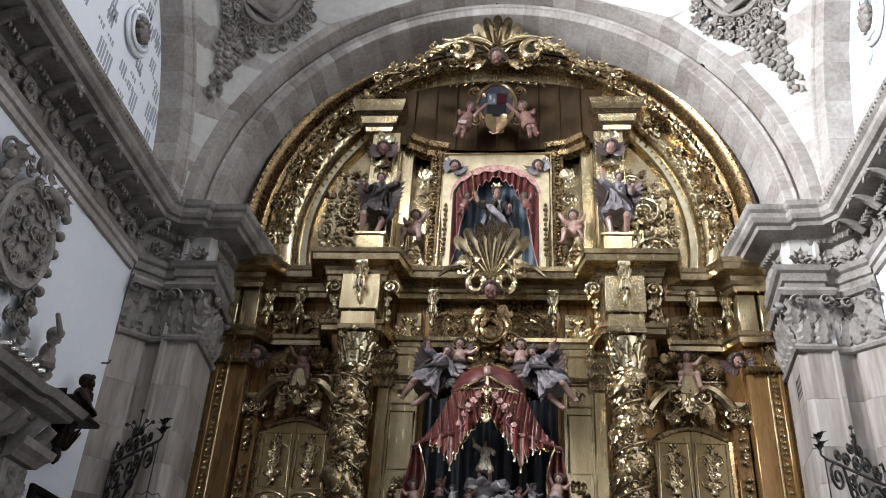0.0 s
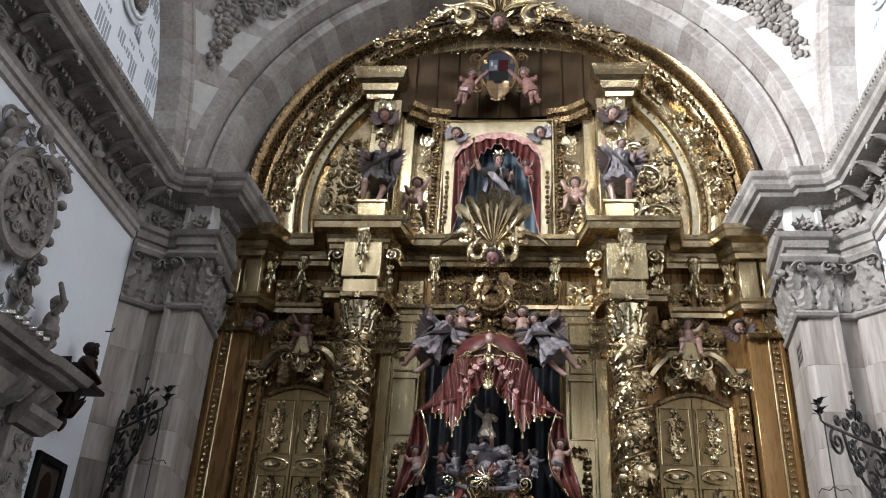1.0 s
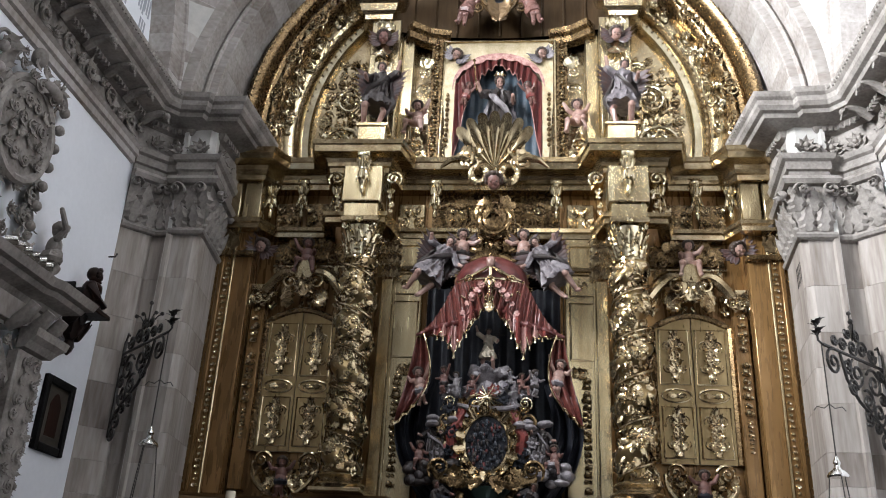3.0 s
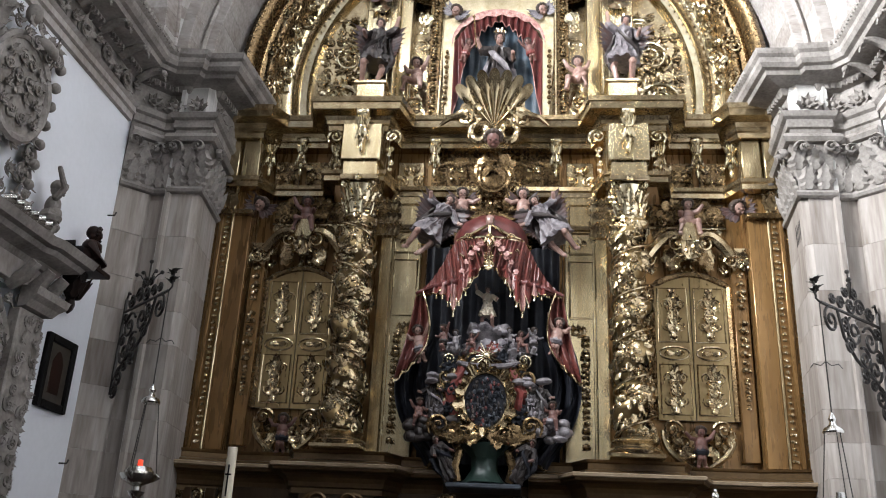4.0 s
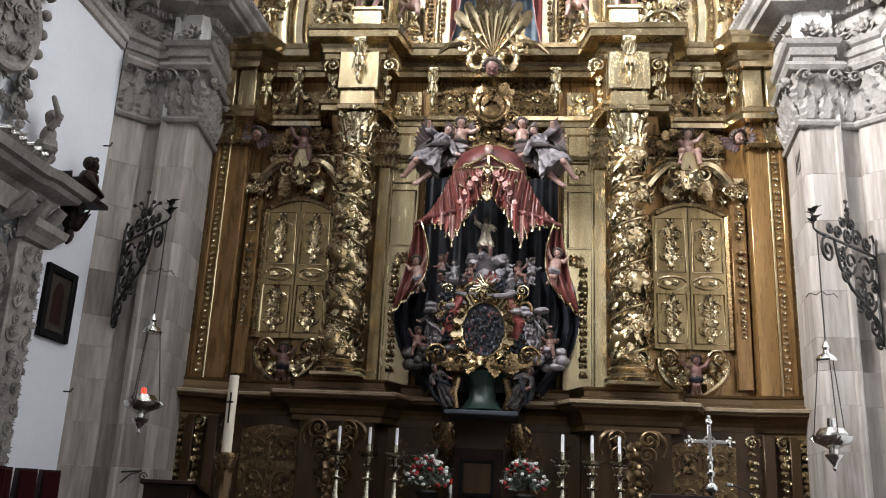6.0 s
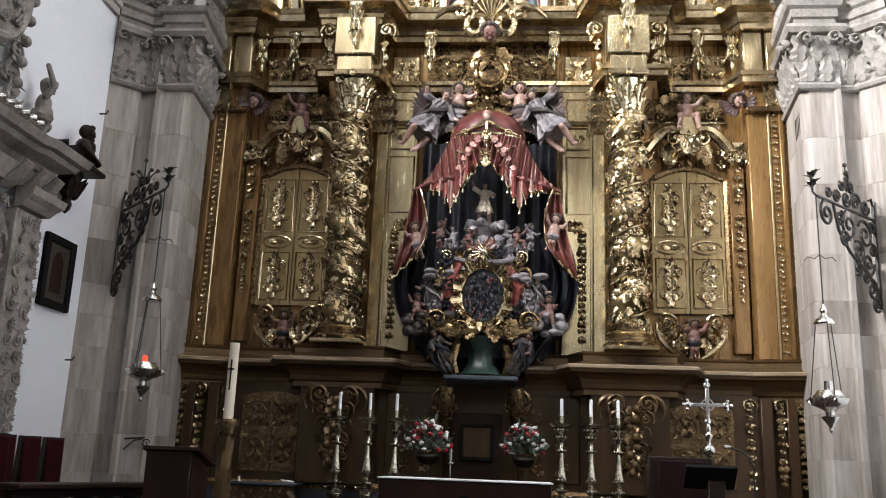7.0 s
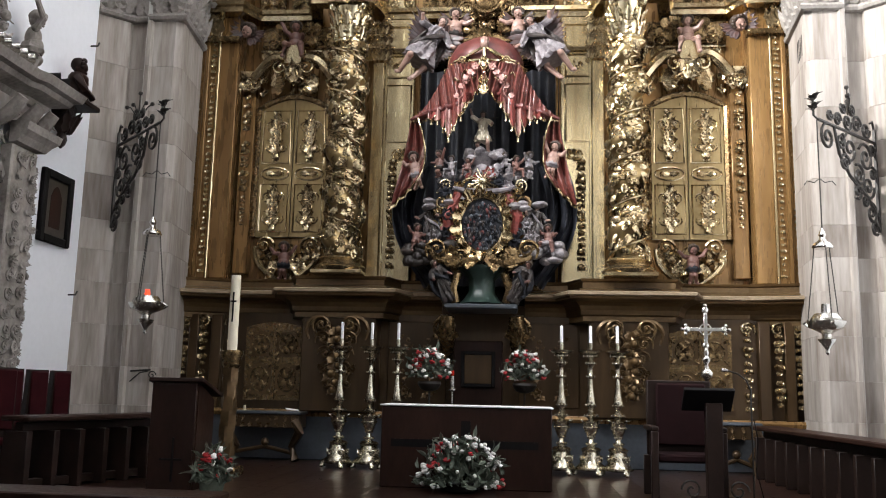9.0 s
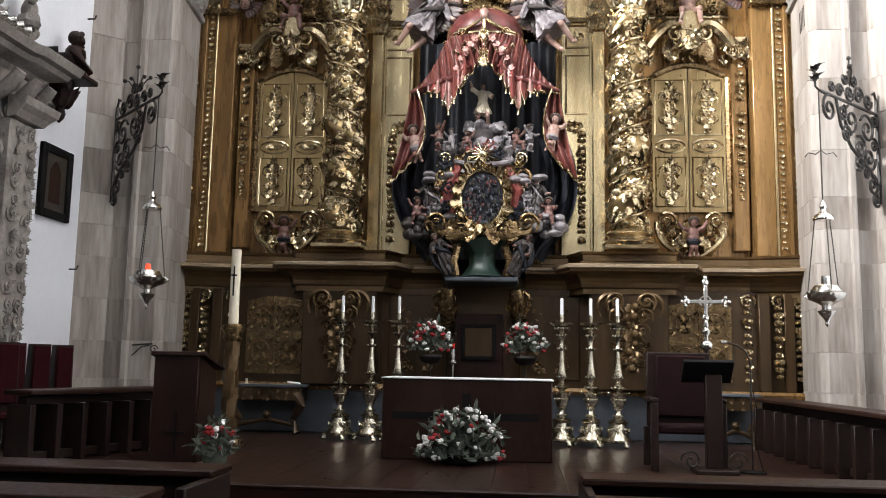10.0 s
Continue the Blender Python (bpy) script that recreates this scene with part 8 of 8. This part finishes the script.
def candlestick(x, y):
    cs = thing("candlestick", (x, y, FLOOR_Z), "tall silver-gilt candlestick with a white candle", "candlestick", "altar candlesticks")
    base = Geo()
    base.add(lathe([(0.16, 0.06), (0.19, 0.07), (0.19, 0.09), (0.165, 0.1), (0.155, 0.13), (0.135, 0.15), (0.125, 0.2), (0.105, 0.29), (0.12, 0.305), (0.125, 0.32), (0.09, 0.345)], 24, 3, 0.12))
    for k in range(6):
        w = TAU * k / 6
        base.add(SCROLL_B, 0, Matrix.Translation((0.125 * math.cos(w), 0.125 * math.sin(w), 0.2)) @ Euler((0, 0, w + math.pi / 2)).to_matrix().to_4x4() @ Matrix.Scale(0.05, 4))
    part("base", base, SILVER_GILT, cs)
    for k in range(3):
        w = TAU * k / 3 - math.pi / 2 + 0.4
        g = Geo().add(tube([(0.13 * math.cos(w), 0.13 * math.sin(w), 0.11), (0.19 * math.cos(w), 0.19 * math.sin(w), 0.07), (0.2 * math.cos(w), 0.2 * math.sin(w), 0.02)], [0.035, 0.03, 0.04], 8))
        g.add(ball((0.215 * math.cos(w), 0.215 * math.sin(w), 0.025), 0.028, 7, 5))
        part("foot", g, SILVER_GILT, cs)
    prof = [(0.075, 0.34), (0.04, 0.36), (0.055, 0.39), (0.03, 0.42), (0.026, 0.46), (0.05, 0.49), (0.07, 0.54), (0.082, 0.59), (0.075, 0.63), (0.045, 0.66), (0.026, 0.69), (0.06, 0.73), (0.075, 0.755), (0.045, 0.78), (0.024, 0.81), (0.05, 0.86), (0.058, 0.89), (0.048, 0.95), (0.034, 1.04), (0.026, 1.14), (0.022, 1.2), (0.05, 1.23), (0.028, 1.26), (0.022, 1.33), (0.05, 1.38), (0.055, 1.41), (0.026, 1.44), (0.05, 1.48), (0.085, 1.5)]
    rings = Geo()
    for zz, rr in ((0.39, 0.06), (0.47, 0.04), (0.59, 0.092), (0.74, 0.082), (0.87, 0.062), (1.23, 0.055), (1.4, 0.06), (1.49, 0.09)):
        rings.add(tube([(rr * math.cos(TAU * i / 18), rr * math.sin(TAU * i / 18), zz) for i in range(19)], 0.012, 6))
        for k in range(9):
            rings.add(ball((rr * math.cos(TAU * k / 9), rr * math.sin(TAU * k / 9), zz), 0.017, 5, 4))
    part("beaded_ring", rings, SILVER_GILT, cs)
    part("stem", Geo().add(lathe([(r * 1.15, z) for r, z in prof], 18)), SILVER_GILT, cs)
    g = Geo()
    for k in range(10):
        w = TAU * k / 10
        g.add(LEAF_B, 0, Matrix.Translation((0.085 * math.cos(w), 0.085 * math.sin(w), 0.6)) @ Euler((0, 0, w + math.pi / 2)).to_matrix().to_4x4() @ Matrix.Scale(0.1, 4))
        g.add(LEAF_A, 0, Matrix.Translation((0.1 * math.cos(w), 0.1 * math.sin(w), 0.14)) @ Euler((0, 0, w + math.pi / 2)).to_matrix().to_4x4() @ Matrix.Scale(0.12, 4))
    part("chased_leaf", g, SILVER_GILT, cs)
    part("drip_pan", Geo().add(lathe([(0.06, 1.5), (0.15, 1.535), (0.165, 1.56), (0.15, 1.555), (0.04, 1.53)], 20, 10, 0.03)), SILVER_GILT, cs)
    part("socket", Geo().add(lathe([(0.025, 1.55), (0.032, 1.6), (0.028, 1.66)], 10)), SILVER_GILT, cs)
    part("candle", Geo().add(lathe([(0.021, 1.64), (0.021, 1.87), (0.005, 1.88)], 12)), LINEN, cs, "white candle")


for x in (-1.80, -1.40, -1.05, 1.07, 1.44, 1.78):
    candlestick(x, 11.4)

PC = thing("paschal_candle", (-2.81, 10.0, FLOOR_Z), "thick ivory candle on a gilded twisted column stand", "candle")
part("base", Geo().add(box(-0.17, 0.17, -0.17, 0.17, 0, 0.1, 0.015)), GOLD_DARK, PC)
v, f = [], []
for i in range(61):
    s = i / 60
    for k in range(16):
        a = TAU * k / 16
        rr = 0.085 * (1 + 0.12 * math.cos(5 * a - 14 * s))
        v.append((rr * math.cos(a), rr * math.sin(a), 0.1 + 1.12 * s))
for i in range(60):
    for k in range(16):
        f.append((i * 16 + k, i * 16 + (k + 1) % 16, (i + 1) * 16 + (k + 1) % 16, (i + 1) * 16 + k))
part("column", Geo().add((v, f)), LEDGE, PC)
part("capital", Geo().add(lathe([(0.09, 1.22), (0.11, 1.26), (0.1, 1.3), (0.14, 1.38), (0.13, 1.42)], 16)), GOLD_DARK, PC)
part("candle", Geo().add(lathe([(0.058, 1.42), (0.056, 2.3), (0.02, 2.305)], 18)), WAX, PC, "ivory wax candle")
part("candle_mark", Geo().add(box(-0.009, 0.009, -0.062, -0.05, 1.75, 2.1)).add(box(-0.034, 0.034, -0.06, -0.045, 1.98, 2.0)), BLACK, PC, "dark cross on the candle")

AM = thing("ambo", (-2.82, 8.65, FLOOR_Z), "dark wooden reading desk with a thin cross", "lectern")
part("front_panel", Geo().add(box(-0.25, 0.2, -0.2, -0.16, 0, 1.04, 0.006)), MID_WOOD, AM)
part("side_panel", Geo().add(box(-0.25, -0.21, -0.158, 0.25, 0, 1.02, 0.006)), MID_WOOD, AM)
part("side_panel", Geo().add(prism([(-0.158, 0), (0.3, 0), (0.3, 0.86), (-0.158, 1.04)], 0.17, 0.21), 0, Matrix.Translation((0.19, 0.0, 0)) @ Euler((0, 0, math.pi / 2)).to_matrix().to_4x4() @ Matrix.Translation((0, -0.19, 0)), False), MID_WOOD, AM)
part("desk_top", Geo().add(box(-0.28, 0.28, -0.24, 0.36, -0.02, 0.02, 0.006), 0, Matrix.Translation((0, 0, 1.0)) @ Euler((-0.25, 0, 0)).to_matrix().to_4x4()), MID_WOOD, AM)
part("cross", Geo().add(box(-0.01, 0.01, -0.212, -0.2, 0.08, 0.5)).add(box(-0.13, 0.1, -0.211, -0.2, 0.28, 0.3)), BLACK, AM, "thin black cross")


def rail(name, p0, p1, z_top, n, label):
    """A low wooden barrier of upright boards between p0 and p1."""
    a, b = Vector(p0), Vector(p1)
    L = (b - a).length
    ang = math.atan2(b.y - a.y, b.x - a.x)
    rl = thing(name, Matrix.Translation((a.x, a.y, FLOOR_Z)) @ Euler((0, 0, ang)).to_matrix().to_4x4(), label, "rail", "choir rails")
    part("top_rail", Geo().add(box(-0.06, L + 0.06, -0.18, 0.18, z_top - 0.05, z_top, 0.012)), MID_WOOD, rl)
    part("under_rail", Geo().add(box(0, L, -0.05, 0.05, z_top - 0.14, z_top - 0.062, 0.006)), DARK_WOOD, rl)
    part("foot_rail", Geo().add(box(0, L, -0.05, 0.05, 0.02, 0.1, 0.006)), DARK_WOOD, rl)
    for k in range(n):
        x = L * k / (n - 1)
        part("upright", Geo().add(box(x - 0.035, x + 0.035, -0.15, 0.15, 0, z_top - 0.142, 0.006)), DARK_WOOD, rl)


rail("choir_rail", (-4.12, 7.95), (-3.55, 9.85), 0.69, 7, "dark wooden choir desk rail of upright boards")
rail("choir_rail", (3.66, 11.6), (3.72, 7.6), 0.66, 11, "dark wooden choir desk rail of upright boards")


def stall(m):
    st = thing("choir_chair", m, "dark wooden chair with a tall narrow red velvet back", "chair", "choir chairs")
    part("back", Geo().add(prism([(-0.13, 0.4), (0.13, 0.4), (0.11, 1.15), (-0.11, 1.15)], 0.14, 0.26), 0, None, False), DARK_WOOD, st)
    part("back_pad", Geo().add(box(-0.1, 0.1, 0.1, 0.138, 0.5, 1.13, 0.015)), VELVET, st, "dark red velvet back pad")
    part("seat", Geo().add(box(-0.2, 0.2, -0.25, 0.2, 0.36, 0.42, 0.015)), VELVET, st)
    for a in (-1, 1):
        for b in (-1, 1):
            part("leg", Geo().add(box(a * 0.16 - 0.025, a * 0.16 + 0.025, b * 0.17 - 0.025, b * 0.17 + 0.025, 0, 0.358, 0.004)), DARK_WOOD, st)


for k in range(4):
    stall(Matrix.Translation((-5.02 if k else -4.78, 8.85 + 0.53 * k, FLOOR_Z)) @ Euler((0, 0, radians(52))).to_matrix().to_4x4())

CH = thing("presider_chair", (2.2, 9.25, FLOOR_Z), "high-backed dark wooden armchair with red velvet", "chair")
part("back", Geo().add(box(-0.33, 0.33, 0.22, 0.28, 0.4, 1.17, 0.012)), DARK_WOOD, CH)
part("back_pad", Geo().add(box(-0.24, 0.27, 0.17, 0.218, 0.5, 1.14, 0.02)), MAROON, CH, "dark red velvet back pad")
part("seat", Geo().add(box(-0.3, 0.3, -0.3, 0.22, 0.36, 0.44, 0.02)), MAROON, CH)
for a in (-1, 1):
    part("arm", Geo().add(box(a * 0.33 - 0.04, a * 0.33 + 0.04, -0.32, 0.22, 0.66, 0.71, 0.012)), DARK_WOOD, CH)
    for yy in (-0.3, 0.25):
        part("leg", Geo().add(box(a * 0.33 - 0.035, a * 0.33 + 0.035, yy - 0.03, yy + 0.03, 0, 0.66 if yy < 0 else 0.4, 0.008)), DARK_WOOD, CH)
BS = thing("book_stand", (2.42, 8.85, FLOOR_Z), "dark wooden standing book rest", "lectern")
part("post", Geo().add(box(-0.08, 0.08, -0.05, 0.05, 0.05, 0.95, 0.008)), DARK_WOOD, BS)
part("base", Geo().add(box(-0.2, 0.2, -0.18, 0.18, 0, 0.05, 0.01)), DARK_WOOD, BS)
part("book_rest", Geo().add(box(-0.24, 0.24, -0.02, 0.02, -0.14, 0.14, 0.006), 0, Matrix.Translation((-0.05, 0, 0.98)) @ Euler((0.75, 0, 0)).to_matrix().to_4x4()), BLACK, BS)
for s2 in (-1, 1):
    part("foot_scroll", Geo().add(tube(spiral(s2 * 0.22, 0.12, 0.1, 1.4, 0, s2), 0.01, 5)), IRON, BS)

PX = thing("processional_cross", (2.52, 9.6, FLOOR_Z), "silver processional cross on a tall staff", "cross")
part("staff", Geo().add(tube([(0, 0, 0), (0, 0, 1.28)], 0.016, 8)), SILVER, PX)
part("knop", Geo().add(lathe([(0.016, 1.12), (0.03, 1.14), (0.018, 1.17), (0.035, 1.2), (0.06, 1.225), (0.066, 1.26), (0.05, 1.29), (0.025, 1.31), (0.02, 1.35), (0.04, 1.38), (0.045, 1.41), (0.022, 1.44), (0.03, 1.47), (0.018, 1.52)], 18, 8, 0.05)), SILVER, PX)
g = Geo().add(box(-0.02, 0.02, -0.012, 0.012, 1.5, 1.9, 0.005)).add(box(-0.2, 0.2, -0.0125, 0.0125, 1.7, 1.74, 0.005))
part("cross_body", g, SILVER, PX)
for x, z in ((-0.21, 1.72), (0.21, 1.72), (0, 1.93), (0, 1.55)):
    part("bud", Geo().add(ball((x * 0.92, 0, z), (0.036, 0.02, 0.036))).add(FLOWER_A, 0, Matrix.Translation((x * 0.92, -0.01, z)) @ Matrix.Scale(0.032, 4)).add(ball((x * 1.18, 0, z + (0.05 if z > 1.8 else 0)), 0.022)).add(ball((x, 0, z + 0.045), 0.02)).add(ball((x, 0, z - 0.045), 0.02)), SILVER, PX)
part("halo", Geo().add(tube([(0.06 * math.cos(TAU * i / 20), 0, 1.72 + 0.06 * math.sin(TAU * i / 20)) for i in range(21)], 0.01, 6)), SILVER, PX)

MC = thing("microphone_stand", (2.82, 9.0, FLOOR_Z), "slim microphone stand with a bent arm", "microphone")
part("foot", Geo().add(lathe([(0.13, 0), (0.13, 0.015), (0.02, 0.03)], 18)), BLACK, MC)
part("pole", Geo().add(tube([(0, 0, 0.02), (0, 0, 0.95), (0.0, 0, 1.08), (-0.04, 0, 1.18), (-0.12, 0, 1.24), (-0.22, 0, 1.27)], 0.009, 7)), IRON, MC)
part("capsule", Geo().add(tube([(-0.22, 0, 1.27), (-0.28, 0, 1.275)], [0.016, 0.02], 8)), SILVER, MC)
part("cable", Geo().add(tube([(0.02, 0, 0.8), (0.05, -0.02, 0.6), (0.03, 0, 0.3), (0.09, -0.03, 0.02)], 0.006, 5)), BLACK, MC)


def console_table(x0, x1):
    w = (x1 - x0) / 2
    ct = thing("console_table", ((x0 + x1) / 2, 12.25, FLOOR_Z), "gilded carved console table with a marble top", "table", "console tables")
    part("top", Geo().add(box(-w, w, -0.25, 0.25, 0.64, 0.68, 0.01)), BLUEGREY, ct)
    g = Geo()
    foliage_panel(g, -w + 0.04, w - 0.04, 0.44, 0.63, -0.22, 0.12, 250)
    part("apron", Geo().add(box(-w + 0.03, w - 0.03, -0.21, 0.2, 0.46, 0.638, 0.008)), DADO, ct)
    part("apron_carving", g, LEDGE, ct)
    for a in (-1, 1):
        part("leg", Geo().add(tube([(a * (w - 0.08), -0.18, 0.56), (a * (w - 0.02), -0.22, 0.4), (a * (w - 0.14), -0.15, 0.2), (a * (w - 0.06), -0.2, 0.02)], [0.075, 0.07, 0.045, 0.06], 8)), DADO, ct)
    part("stretcher", Geo().add(tube([(-w + 0.12, -0.15, 0.12), (0, -0.12, 0.2), (w - 0.12, -0.15, 0.12)], 0.03, 7)).add(ball((0, -0.12, 0.26), 0.06)), DADO, ct)


console_table(-3.5, -2.46)
console_table(3.08, 3.72)
single("folded_paper", Geo().add(box(-0.09, 0.09, -0.06, 0.06, 0, 0.012, 0.003), 0, Euler((0.12, 0.1, 0.4)).to_matrix().to_4x4()), LINEN, "white folded paper on the console table", "paper", at=Matrix.Translation((-2.62, 12.15, FLOOR_Z + 0.70)))
single("small_candle", Geo().add(lathe([(0.03, 0), (0.03, 0.01), (0.018, 0.015), (0.018, 0.07)], 10)), WAX, "short candle on the console table", "candle", at=Matrix.Translation((-3.3, 12.15, FLOOR_Z + 0.68)))


# ---- pews ----
def pew(x0, x1, y_front, depth, z):
    L = x1 - x0
    pw = thing("pew", (x0, y_front, 0), "dark varnished wooden pew with a flat book ledge", "pew", "pews")
    part("ledge", Geo().add(box(0, L, 0, depth, z - 0.045, z, 0.01)), MID_WOOD, pw)
    part("back_panel", Geo().add(box(0.04, L - 0.04, depth * 0.35, depth * 0.35 + 0.04, 0.05, z - 0.047, 0.006)), DARK_WOOD, pw)
    part("seat", Geo().add(box(0.04, L - 0.04, -0.35, depth * 0.35, 0.42, 0.46, 0.01)), DARK_WOOD, pw)
    for x in (0.0, L - 0.06):
        part("end_panel", Geo().add(box(x, x + 0.06, -0.4, depth - 0.02, 0, z - 0.047, 0.01)), DARK_WOOD, pw)
    return pw


pew(-4.6, -1.27, 5.16, 0.38, 0.95)
pew(-4.6, -1.27, 4.10, 0.38, 0.95)
pew(0.93, 4.6, 5.56, 0.38, 0.92)
pew(0.94, 4.6, 4.50, 0.38, 0.92)

# sanctuary floor boards
for i in range(34):
    x = -5.36 + i * 0.315
    for j in range(3):
        y0 = 7.2 + j * 1.85 + (0.0 if j == 0 else (i % 2) * 0.5)
        y1 = 7.2 + (j + 1) * 1.85 + (((i % 2) * 0.5) if j < 2 else 0.5)
        part("plank", Geo().add(box(x, x + 0.312, y0 + 0.002, min(13.0, y1) - 0.002, FLOOR_Z - 0.03, FLOOR_Z)), FLOORWOOD, platform)
part("step_nosing", Geo().add(tube([(-5.4, 7.2, FLOOR_Z - 0.02), (5.4, 7.2, FLOOR_Z - 0.02)], 0.02, 6)), MID_WOOD, platform)
